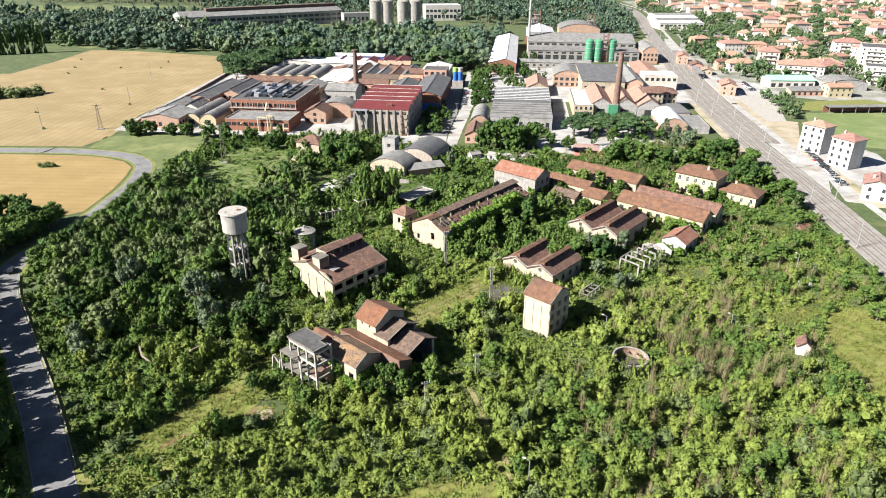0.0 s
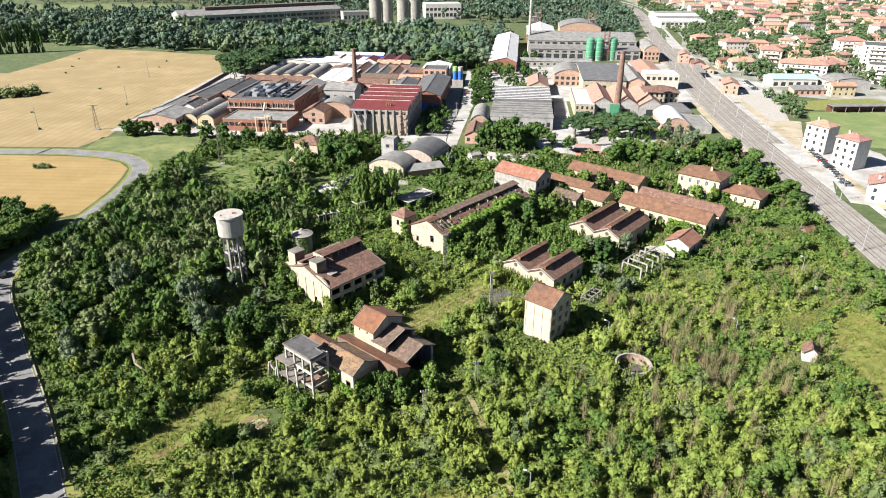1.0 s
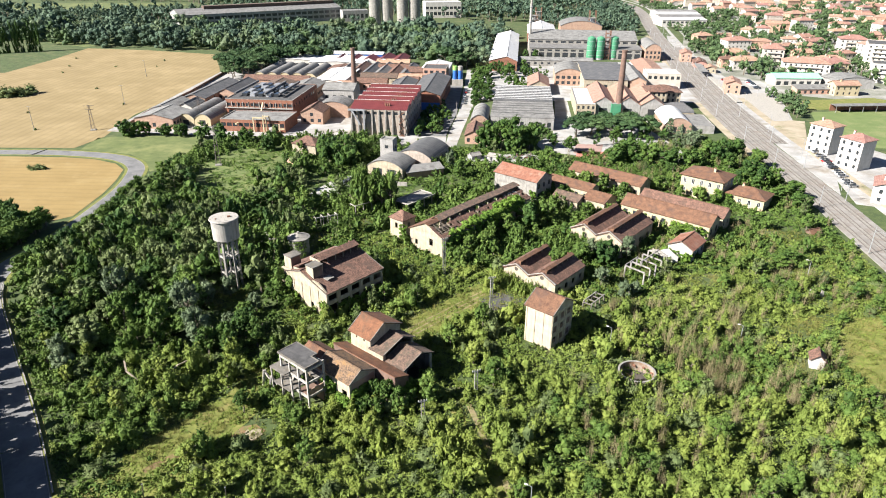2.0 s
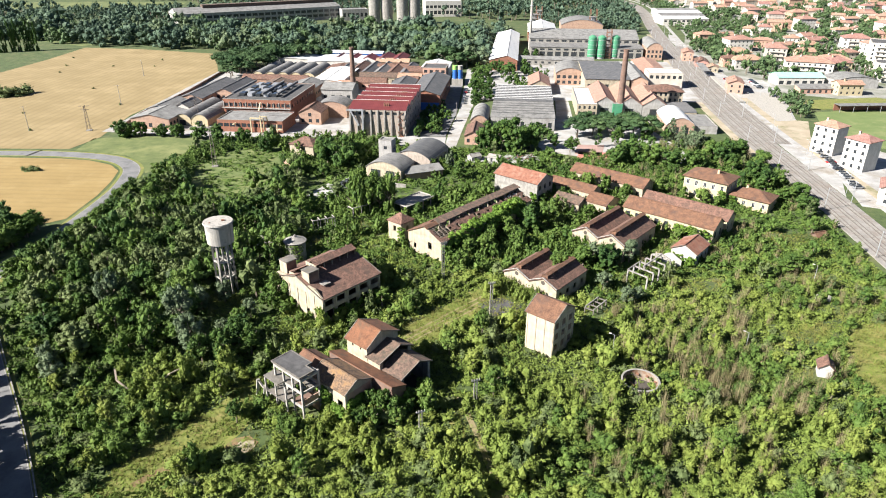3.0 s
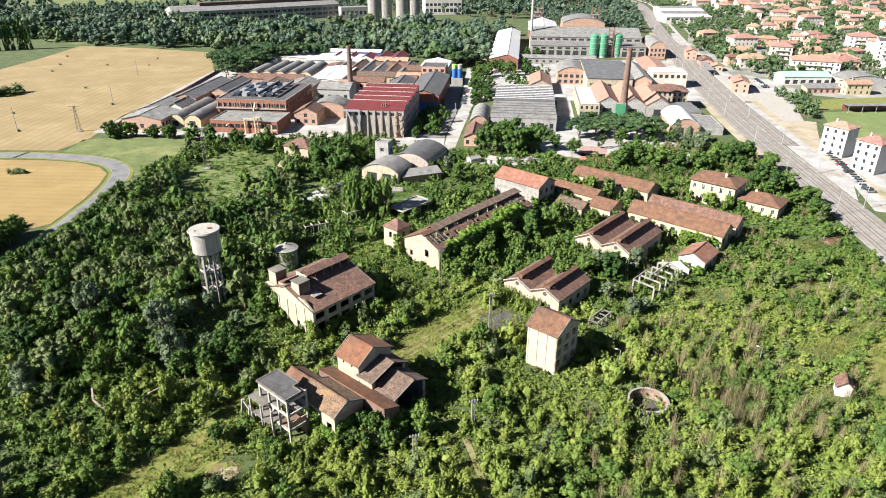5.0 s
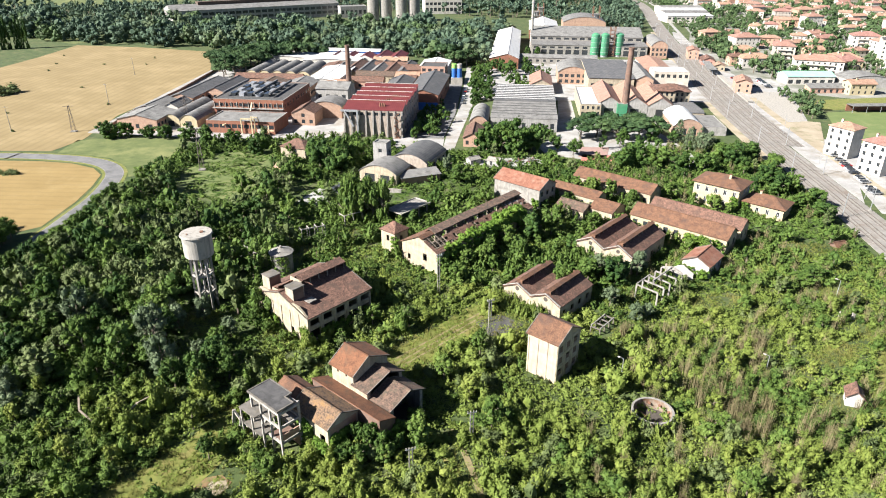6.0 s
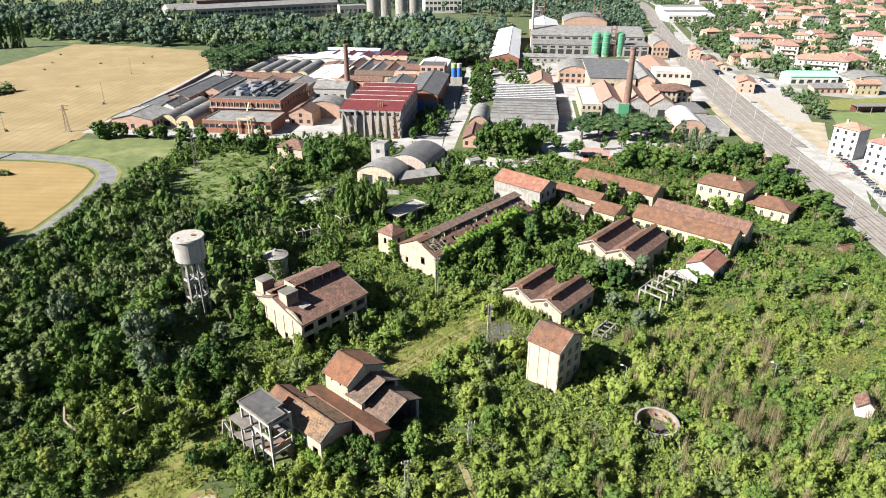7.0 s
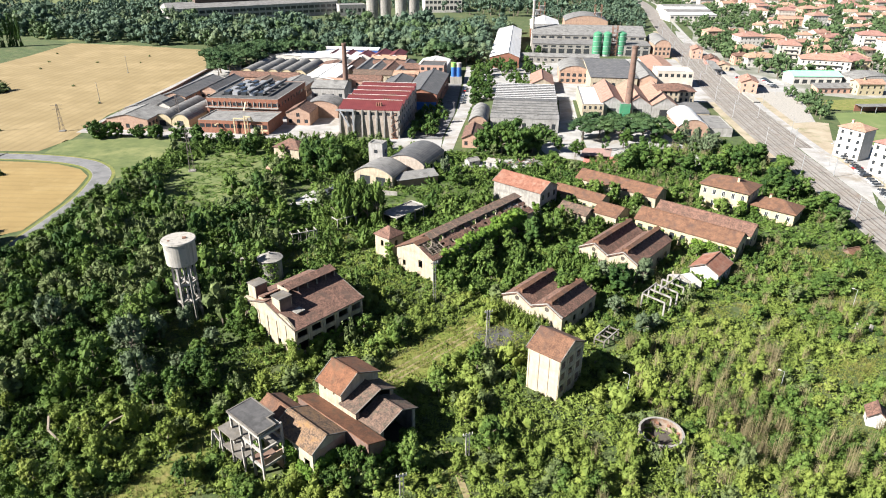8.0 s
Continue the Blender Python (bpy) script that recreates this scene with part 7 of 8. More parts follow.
def leaf_mesh(name, q, mat):
    n, k = q.shape[:2]
    me = bpy.data.meshes.new(name)
    me.vertices.add(n * k)
    me.vertices.foreach_set("co", q.reshape(-1).astype(np.float32))
    me.loops.add(n * k)
    me.loops.foreach_set("vertex_index", np.arange(n * k, dtype=np.int32))
    me.polygons.add(n)
    me.polygons.foreach_set("loop_start", np.arange(0, n * k, k, dtype=np.int32))
    me.polygons.foreach_set("loop_total", np.full(n, k, dtype=np.int32))
    me.materials.append(mat)
    me.update(calc_edges=True)
    return me


def scatter(spots, shapes, r):
    """Copies of unit shapes at (x, y, z, radius, height factor): one array."""
    out = []
    for i, (x, y, z, rad, hf) in enumerate(spots):
        q = shapes[i % len(shapes)]
        t = r.uniform(0, 6.283)
        c, s = math.cos(t), math.sin(t)
        m = np.array(((c * rad, s * rad, 0), (-s * rad, c * rad, 0), (0, 0, hf)))
        out.append(q @ m + (x, y, z))
    return np.concatenate(out) if out else np.zeros((0, 3, 3))


def trunks(spots, k=0.06):
    """Four-sided tapering stems for many trees: one array."""
    out = []
    for x, y, z, rad, hf in spots:
        a, b, h = max(0.12, rad * k), max(0.05, rad * k * 0.4), hf * 1.2
        lo = [(x - a, y - a, z), (x + a, y - a, z), (x + a, y + a, z), (x - a, y + a, z)]
        hi = [(x - b, y - b, z + h), (x + b, y - b, z + h), (x + b, y + b, z + h), (x - b, y + b, z + h)]
        out += [(lo[i], lo[(i + 1) % 4], hi[(i + 1) % 4], hi[i]) for i in range(4)]
    return np.array(out).reshape(-1, 4, 3)


def trunk_mesh(seed, limbs=6):
    """A bent tapering trunk with limbs, for a unit crown: height 1.6, radius 1."""
    r = random.Random(seed)
    g = Geo()
    pts = [(0, 0, 0), (r.uniform(-.05, .05), r.uniform(-.05, .05), 0.5), (r.uniform(-.1, .1), r.uniform(-.1, .1), 1.0), (r.uniform(-.1, .1), r.uniform(-.1, .1), 1.6)]
    for i in range(3):
        r0, r1 = 0.07 - 0.02 * i, 0.05 - 0.02 * i + 0.004
        a = [k * 1.047 for k in range(6)]
        g.solid([(pts[i][0] + r0 * math.cos(t), pts[i][1] + r0 * math.sin(t), pts[i][2]) for t in a],
                [(pts[i + 1][0] + r1 * math.cos(t), pts[i + 1][1] + r1 * math.sin(t), pts[i + 1][2]) for t in a])
    for k in range(limbs):
        t = k * 1.047 + r.uniform(-0.3, 0.3)
        z = r.uniform(0.5, 1.1)
        l = r.uniform(0.45, 0.75)
        g.beam((0, 0, z), (l * math.cos(t), l * math.sin(t), z + r.uniform(0.3, 0.55)), 0.035)
    return g.mesh("trunk")


# plan of what stays open
CLEAR = [(11, 282.5, 20, 6, 6), (-53.5, 104.5, 16, 5.2, 58), (-41, 122, 6, 3.5, 60), (-7, 150.5, 18, 5.6, 50), (102, 128, 17, 27, 0), (-3, 84, 9, 4.5, 10), (3.2, 103, 16, 1.9, 106), (-30, 138, 9, 3, 40), (102, 206, 9, 5, 0), (80, 148, 10, 3, 35),
         (64, 172, 9, 3.5, 20), (96, 178, 7, 4, 0), (33, 148, 5, 3, 0), (8, 158, 8, 6, 0), (-60, 246, 5, 14, 10), (43, 298, 12, 12, 0), (13, 230, 9, 7, -38), (-28, 243, 13, 8, -20), (-63, 156, 5, 6, 0), (0, 250, 16, 4, 10), (75.5, 131.5, 4, 3, 0), (33, 157, 5.5, 3.2, 51), (-42, 105, 6, 4, 0), (-46.5, 121.5, 5, 3, 50), (-75.5, 257, 4, 5, 0), (-52.4, 238, 1.8, 8, 0), (-36, 209, 4, 3.5, 0), (-47, 198.5, 4, 3, 0), (93, 161.5, 4, 3.2, 0), (88, 152, 10, 2.6, 40)]


# plan of what stays low, before walls that show
LOW = [(13, 133.5, 8, 6, -10), (10, 137.5, 4, 5, 0), (-60, 90, 12, 6, 58), (-61, 151, 7, 13, 0), (-46, 146, 13, 8, -38), (-40, 108, 5, 4, -38), (14, 159, 9, 7, -38), (64, 178, 9, 8, 0), (46, 163, 9, 8, 0), (86, 226, 14, 9, -38), (64, 206, 17, 8, -38), (-16, 181, 9, 8, -38), (-28, 240, 16, 11, -20),
       (13, 228, 12, 9, -38), (22, 131, 8, 8, 0), (-30, 192, 6, 8, 0), (38, 118, 7, 8, 0), (104, 222, 12, 8, -38), (-95, 232, 22, 9, 0), (40, 186, 10, 5, -38), (46, 240, 22, 8, -30), (-47, 176, 7, 7, 0), (0, 252, 24, 8, 0), (-7, 126, 8, 7, 30), (-53, 179, 5, 5, 0), (-40, 250, 12, 9, -20)]


def openness(x, y, plan=None):
    for cx, cy, a, b, t in (CLEAR if plan is None else plan):
        c, s = math.cos(radians(t)), math.sin(radians(t))
        u, v = (x - cx) * c + (y - cy) * s, (y - cy) * c - (x - cx) * s
        if (u / a) ** 2 + (v / b) ** 2 < 1:
            return True
    return False


ROAD_ARR = np.array([p for p in ROAD if p[0] > -240])
RAIL_ARR = np.array(RAIL)


def off_limits(x, y):
    if np.min(np.hypot(ROAD_ARR[:, 0] - x, ROAD_ARR[:, 1] - y)) < 5.2:
        return True
    xr = np.interp(y, RAIL_ARR[:, 1], RAIL_ARR[:, 0]) if y < 1060 else 1e9
    if xr - 5.5 < x < xr + 27 - (9 if y > 560 else 0):
        return True
    return inside(FIELD_1, x, y) or inside(FIELD_2, x, y) or inside(MEADOW_1, x, y) or blocked(x, y)


rng = random.Random(21)
SITE = [(-62, 62), (-84, 92), (-104, 117), (-128, 147), (-136, 164), (-136, 178), (-127, 190), (-126, 256), (-122, 300), (-100, 312), (-34, 318), (-34, 300), (52, 290), (95, 315), (122, 330), (122, 240), (118, 130), (112, 55), (60, 50)]
trees, shrubs, dries, greys = [], [], [], []


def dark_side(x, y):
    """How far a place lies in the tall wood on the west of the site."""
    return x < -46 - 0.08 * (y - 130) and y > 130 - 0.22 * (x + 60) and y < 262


TAKEN = np.zeros((0, 3))


def sow(n, r0, r1, crowd, keep):
    """Throws n seeds over the site; keeps those that crowd no earlier plant and that keep(x, y) lets grow. Returns (x, y, radius)."""
    global TAKEN
    out = []
    for i in range(n):
        x, y = rng.uniform(-140, 124), rng.uniform(60, 312)
        if not inside(SITE, x, y) or rng.random() > keep(x, y):
            continue
        q = rng.uniform(r0, r1)
        if bool(np.any(np.hypot(TAKEN[:, 0] - x, TAKEN[:, 1] - y) < crowd * (TAKEN[:, 2] + q))):
            continue
        if off_limits(x, y) or openness(x, y):
            continue
        TAKEN = np.concatenate([TAKEN, [(x, y, q)]])
        out.append((x, y, q))
    return out


def lane_of(x, y):
    return float(np.min(np.hypot(ROAD_ARR[:, 0] - x, ROAD_ARR[:, 1] - y)))


def wild(x, y):
    return noise.noise((x * 0.045, y * 0.045, 11.0)) + 0.5 * noise.noise((x * 0.13, y * 0.13, 3.0))


def low_part(x, y):
    """Where only low brambles grow, before walls that show."""
    return openness(x, y, LOW) or inside(MEADOW_2, x, y)


def east_scrub(x, y):
    return (x > 40 and y > 108 + 0.3 * (100 - x)) or ((x + 27) / 34) ** 2 + ((y - 86) / 15) ** 2 < 1


# the tall wood
for x, y, q in sow(5200, 2.3, 4.3, 0.55, lambda x, y: 1.0 if dark_side(x, y) and lane_of(x, y) > 9 and not openness(x, y, LOW) and not inside(MEADOW_2, x, y) else 0.0):
    trees.append((x, y, 0, q, q * rng.uniform(1.15, 1.6) * min(1.0, 0.5 + lane_of(x, y) / 45) * (0.8 if y > 205 else 1.0)))
# single trees in the scrub and round the sheds
for x, y, q in sow(1500, 1.5, 2.7, 1.7, lambda x, y: 0.0 if dark_side(x, y) or low_part(x, y) else 1.0 if x < -42 else 0.5 if y > 205 or x < 20 else 0.12):
    trees.append((x, y, 0, q, q * rng.uniform(1.1, 1.5)))
# big bushes, then smaller ones between them
for x, y, q in sow(12000, 2.0, 3.3, 0.47, lambda x, y: 0.0 if low_part(x, y) or east_scrub(x, y) or lane_of(x, y) < 9 or (dark_side(x, y) and y > 150) else 1.0 if wild(x, y) > -0.25 or y < 100 else 0.25):
    shrubs.append((x, y, 0, q, q * (rng.uniform(1.25, 1.7) if rng.random() < 0.35 else rng.uniform(0.6, 1.1)) * (0.7 if y > 205 else 1.0)))
for x, y, q in sow(8000, 1.5, 2.4, 0.5, lambda x, y: 0.8 if east_scrub(x, y) and not low_part(x, y) else 0.0):
    shrubs.append((x, y, 0, q, q * rng.uniform(0.6, 1.15)))
    if x > 0 and rng.random() < 0.42 + 0.6 * noise.noise((x * 0.05, y * 0.05, 21.0)):
        dries.append((x + rng.uniform(-1.5, 1.5), y + rng.uniform(-1.5, 1.5), 0, rng.uniform(0.9, 1.5), rng.uniform(2.2, 3.6)))
for x, y, q in sow(14000, 1.1, 1.8, 0.55, lambda x, y: 0.12 if inside(MEADOW_2, x, y) else 0.8):
    shrubs.append((x, y, 0, q, q * rng.uniform(0.6, 1.1) * (0.8 if low_part(x, y) else 1.0)))
for x, y, q in sow(7000, 0.6, 1.0, 0.66, lambda x, y: 0.1 if inside(MEADOW_2, x, y) or y > 200 else 0.8):
    shrubs.append((x, y, 0, q, q * rng.uniform(0.6, 1.2)))
for i in range(170):
    x, y = rng.uniform(22, 92), rng.uniform(70, 124)
    if not openness(x, y) and not off_limits(x, y) and wild(x, y) < 0.3:
        dries.append((x, y, 0, rng.uniform(0.7, 1.3), rng.uniform(2.8, 4.6)))
for i in range(900):
    x, y = rng.uniform(-70, 110), rng.uniform(70, 215)
    if openness(x, y) and not off_limits(x, y) and rng.random() < 0.25:
        shrubs.append((x, y, 0, rng.uniform(0.5, 1.2), rng.uniform(0.4, 0.9)))
# hand-placed trees that stand out
notable = [(*site(CO, u, v), 0, rr, h / 2.0) for u, v, h, rr in ((13.8, 2.6, 4.2, 1.7), (14.0, 5.2, 7.0, 2.0), (16.3, 5.8, 7.2, 2.1), (14.6, 0.4, 4.6, 2.0), (17.2, 2.6, 5.8, 2.0), (18.8, 6.6, 6.6, 2.2), (19.6, 9.6, 4.2, 1.8),
                                                                  (6.6, -8.0, 3.2, 1.6), (3.6, -8.4, 3.2, 1.6), (9.6, -7.4, 3.4, 1.7), (0.6, -8.8, 2.8, 1.5))]
notable += [(x, y, 0, 4.2, 4.8) for x, y in ((-152, 202), (-158, 203), (-149, 197), (-144, 194), (-166, 202), (-175, 200), (-160, 196))]
notable += [(7.5, 300, 0, 6.2, 7.6), (13.5, 298, 0, 6.8, 8.4), (20, 297, 0, 6.6, 8.4), (26.5, 300, 0, 6.0, 7.6), (17, 306, 0, 6, 8.6), (34, 292, 0, 2.4, 2.0), (44, 296, 0, 3.6, 4.2), (-52, 268, 0, 7, 8.2), (-60, 274, 0, 6.5, 7.6), (-46, 276, 0, 6, 7.2), (-90, 291, 0, 4.5, 5.4), (-118, 306, 0, 5, 5), (-128, 309, 0, 5, 4.6), (-140, 311, 0, 4.5, 4.2),
          (-158, 312, 0, 4.5, 4.8), (-165, 309, 0, 5, 5.2), (-148, 312, 0, 4, 4), (-105, 302, 0, 4.5, 4.5), (-92, 300, 0, 4, 4), (25, 176, 0, 3.6, 4.0), (40, 180, 0, 4.4, 4.6), (33, 182, 0, 4.0, 4.2), (-4, 257, 0, 3.4, 4.2),
          (6, 198, 0, 3.2, 3.3), (0, 188, 0, 3.0, 3.2), (12, 203, 0, 3.6, 3.8), (20, 208, 0, 4.2, 4.8), (26, 212, 0, 4.2, 4.8), (-2, 180, 0, 3.0, 3.2), (5, 190, 0, 3.2, 3.4), (15, 196, 0, 3.4, 3.6), (62, 281, 0, 6.0, 5.2), (69, 284, 0, 6.8, 6.2), (76, 281, 0, 6.4, 5.6), (82, 277, 0, 5.0, 4.6), (92.6, 276, 0, 5.0, 5.0),
          (103, 289, 0, 5.4, 5.4), (107, 284, 0, 6.0, 6.2), (115, 292, 0, 5.6, 5.6), (120, 276, 0, 4.8, 5.0), (113, 264, 0, 5.2, 5.2), (111, 250, 0, 4.8, 4.6), (117, 252, 0, 4.2, 4.2), (118.5, 240, 0, 4.6, 3.8), (117.5, 229, 0, 4.4, 3.4), (113, 238, 0, 4.2, 3.2)]
poplars = [(-40 + 3.1 * (i % 5) + rng.uniform(-0.8, 0.8), 218 + 3.4 * (i // 5) + rng.uniform(-0.8, 0.8), 0, rng.uniform(3.6, 4.8), rng.uniform(5.5, 7.0)) for i in range(13)]
greys = [(-88, 122, 0, 3.0, 3.9), (-92, 127, 0, 2.6, 3.4), (-67, 152, 0, 2.8, 3.6), (-63, 157, 0, 2.6, 3.2), (-72, 158, 0, 2.4, 3.0), (-54, 150, 0, 2.4, 2.8), (-58, 141, 0, 2.2, 2.6), (-78, 146, 0, 2.6, 3.2), (36, 186, 0, 3.4, 3.8), (100, 302, 0, 3.4, 4.4), (105, 309, 0, 3.2, 4.2), (-8.5, 267, 0, 2.6, 4.4), (47, 186, 0, 3, 3.6), (41.2, 161.8, 0, 2.6, 2.5), (36.5, 169, 0, 2.4, 2.9), (44.5, 164, 0, 2.0, 2.0)]

broad_near = bank(crown_oak, 5, 100, 62, 17, 0.095) + bank(crown_tall, 5, 150, 46, 20, 0.09)
broad_big = bank(crown_oak, 5, 120, 90, 16, 0.08)
broad_mid = bank(crown_broad, 5, 200, 16, 16, 0.145) + bank(crown_tall, 4, 250, 16, 16, 0.14)
broad_far = bank(crown_broad, 4, 300, 7, 8, 0.26, False) + bank(crown_tall, 2, 350, 7, 8, 0.26, False)
shrub_close = bank(crown_shrub, 12, 430, 15, 25, 0.125)
shrub_near = bank(crown_shrub, 12, 400, 12, 19, 0.14)
shrub_back = bank(crown_shrub, 7, 460, 9, 15, 0.18, False)
shrub_small = bank(crown_shrub, 8, 480, 6, 12, 0.25, False)
shrub_mid = bank(crown_shrub, 6, 500, 7, 12, 0.24, False)
poplar_near = bank(crown_poplar, 4, 600, 30, 22, 0.11)
pine_near = bank(crown_pine, 4, 700, 52, 24, 0.07)
dry_near = bank(crown_dry, 5, 800, 6, 9, 0.03)
mat_near = bank(crown_mat, 6, 850, 6, 8, 0.33)
mat_far = bank(crown_mat, 6, 870, 4, 7, 0.42)

# single trees
crowns = [leaf_mesh("crown", q, LEAF_MID) for q in broad_near]
crowns_light = [leaf_mesh("crown", q, LEAF_LIGHT) for q in broad_near]
crowns_dark = [leaf_mesh("crown", q, LEAF_DARK) for q in broad_near]
crowns_big = [leaf_mesh("crown", q, m) for m in (LEAF_DARK, LEAF_MID) for q in broad_big]
crowns_grey = [leaf_mesh("crown", q, LEAF_GREY) for q in broad_near]
crowns_poplar = [leaf_mesh("crown", q, LEAF_MID) for q in poplar_near]
crowns_blue = [leaf_mesh("crown", q, LEAF_GREY) for q in bank(crown_cone, 3, 760, 60, 16, 0.13)]
crowns_dome = [leaf_mesh("crown", q, LEAF_PINE) for q in bank(crown_dome, 4, 720, 34, 26, 0.085)]
crowns_pine = [leaf_mesh("crown", q, LEAF_PINE) for q in pine_near]
stems = [trunk_mesh(i) for i in range(6)] + [trunk_mesh(9, 0)]
for me in stems:
    me.materials.append(BARK)


def plant(spot, crown, i, name, label, group):
    x, y, z, rad, hf = spot
    if name == "broadleaf_tree" and ((x < -88 and y > 290) or (y > 255 and rad > 4)):
        z = -0.3 * hf
    ob = thing(name, x, y, rng.uniform(0, 360), label, "tree", group, z)
    ob.scale = (rad, rad, hf)
    part("trunk", stems[6] if name == "blue_conifer" else stems[i % 6], BARK, ob)
    part("crown", crown, LEAF_MID, ob)
    return ob


rng.shuffle(trees)
trees.sort(key=lambda s: s[1] - 0.15 * abs(s[0]))
single, rest = trees[:105], trees[105:]
for i, s in enumerate(single):
    dk = dark_side(s[0], s[1])
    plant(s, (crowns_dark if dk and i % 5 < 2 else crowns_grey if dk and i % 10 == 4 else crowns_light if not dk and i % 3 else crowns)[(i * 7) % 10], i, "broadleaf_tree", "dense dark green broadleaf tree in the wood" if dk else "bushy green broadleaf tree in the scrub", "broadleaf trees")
for i, s in enumerate(poplars):
    plant(s, crowns_poplar[i % 4], i, "poplar_tree", "slim upright dark green poplar tree", "poplars")
for i, s in enumerate(greys):
    plant(s, crowns_grey[(i * 3) % 10], i, "willow_tree", "silvery grey-green willow among dark trees", "willows")
PINES = [(-172, 472, 9), (-164, 462, 9), (-166, 482, 10), (-155, 476, 9), (-150, 490, 9), (-158, 496, 10), (-146, 502, 9), (-143, 512, 9), (-170, 492, 10), (-152, 513, 9), (-134, 519, 8), (-140, 529, 9), (-161, 470, 8), (-146, 484, 8.5), (-138, 503, 9), (-128, 510, 9), (-164, 505, 9), (-174, 482, 8), (-122, 520, 8), (-154, 462, 7.5), (-162, 452, 7), (-148, 472, 8), (-112, 522, 7),
         (50.6, 321, 7), (58.5, 325, 7), (67, 321, 7), (77, 321, 8), (84, 324, 7.5), (78, 336, 7), (57, 337, 6.5), (67, 336, 6.5), (-12, 500, 8), (-4, 506, 8), (-20, 508, 9)]
for i, (x, y, rad) in enumerate(PINES):
    full = y < 400
    plant((x, y, 0, rad * (1.05 if full else 0.95), rad * (0.72 if full else 0.8)), (crowns_dome if full or i % 3 else crowns_pine)[i % 4], i, "umbrella_pine", "umbrella pine with broad domed dark crown", "umbrella pines")
for i, (x, y) in enumerate(((94.0, 318), (95.8, 307), (99.0, 303))):
    plant((x, y, 0, 3.4, 5.4), crowns_blue[i], i, "blue_conifer", "conical blue-grey conifer beside the yard", "blue conifers")

# broad old trees of the west wood
crowns_olive = [leaf_mesh("crown", q, m) for m in (LEAF_OLIVE, LEAF_DARK) for q in broad_big]
GROVE = [(-122, 176), (-118, 200), (-104, 214), (-84, 206), (-64, 188), (-62, 166), (-76, 150), (-88, 128), (-100, 138), (-112, 154)]
old_trees = []
for i in range(900):
    x, y = rng.uniform(-122, -60), rng.uniform(126, 214)
    if len(old_trees) < 30 and inside(GROVE, x, y) and not off_limits(x, y) and all(math.hypot(x - q[0], y - q[1]) > 8.5 for q in old_trees):
        old_trees.append((x, y, 0, rng.uniform(3.4, 4.6), rng.uniform(3.9, 5.0)))
for i, q in enumerate(old_trees):
    plant(q, crowns_olive[(i * 3) % 5 + (5 if i % 3 == 1 else 0)], i, "broadleaf_tree", "broad grey-green old tree rising from the wood", "broadleaf trees")

# bushes that crowd round the ruins and the road
shrubs += [(36.5 + 4.9 * math.cos(t), 125.4 + 4.7 * math.sin(t), 0, rng.uniform(1.0, 1.5), rng.uniform(1.1, 1.7)) for t in (3.3, 3.8, 4.2, 4.6, 5.0, 5.4, 5.8)]
shrubs += [(35.4, 124.2, 0.1, 0.9, 1.6), (34.6, 126.2, 0.1, 0.7, 0.9), (12.4, 141.2, 0, 1.5, 1.6), (15.5, 137.6, 0, 1.2, 1.0)]
for i in range(46):
    u, v = rng.uniform(-9, 13), rng.uniform(-9.6, -6.2)
    shrubs.append((*site(CO, u, v), 0, rng.uniform(0.8, 1.6), rng.uniform(0.9, 2.2)))
for i in range(26):
    u, v = rng.uniform(-9.5, -5.6), rng.uniform(-6.5, 7)
    shrubs.append((*site(CO, u, v), 0, rng.uniform(0.9, 1.7), rng.uniform(1.0, 2.4)))
for q in (5.2, 6.8):
    for x, y in offset_line(ROAD, q):
        if 62 < y < 162 and x < -50:
            shrubs.append((x + rng.uniform(-1, 1), y + rng.uniform(-1, 1), 0, rng.uniform(1.4, 2.2), rng.uniform(1.4, 3.0)))

# bushes inside the portal frame and along the pit
for i in range(14):
    u, v = rng.uniform(0, 15), rng.uniform(-8, -0.5)
    c, s = math.cos(radians(49.5)), math.sin(radians(49.5))
    shrubs.append((43.2 + u * c - v * s, 172.4 + u * s + v * c, 0, rng.uniform(1.0, 1.8), rng.uniform(1.2, 2.6)))
shrubs += [(36.5 + 4.8 * math.cos(t), 125.4 + 4.8 * math.sin(t), 0, 1.6, 2.7) for t in (3.5, 3.9, 4.3, 4.7, 5.1, 5.5, 5.9)]
# bushes against the fronts of the ranges and sheds
for o, u0, u1, tall in (((38.8, 256.0), 0, 30, 2.8), ((26.0, 247.0), 4, 22, 2.6), ((39.9, 225.3), 0, 8, 2.6), ((29.5, 229.0), 0, 10, 2.8), ((51.5, 218.4), 0, 18, 3.0), ((9.7, 170.2), -1, 16.6, 3.0), ((31.6, 196.6), -1, 17, 3.2), ((9.7, 170.2), 0, 15, 2.6), ((92.1, 234.9), 0, 13, 1.8)):
    for i in range(int((u1 - u0) / 1.3)):
        shrubs.append((*site(o, u0 + 1.3 * i + rng.uniform(-0.4, 0.4), rng.uniform(-3.2, -1.3)), 0, rng.uniform(1.1, 1.7), tall * rng.uniform(0.65, 1.1)))
notable += [(*site(BO, u, v), 0, rr, h / 2.0) for u, v, h, rr in ((1.5, -3.6, 6.0, 2.3), (5.2, -4.2, 6.6, 2.4), (9.0, -3.4, 4.6, 1.9), (-2.4, -1.0, 7.0, 2.4), (14.5, -3.0, 3.4, 1.5))]
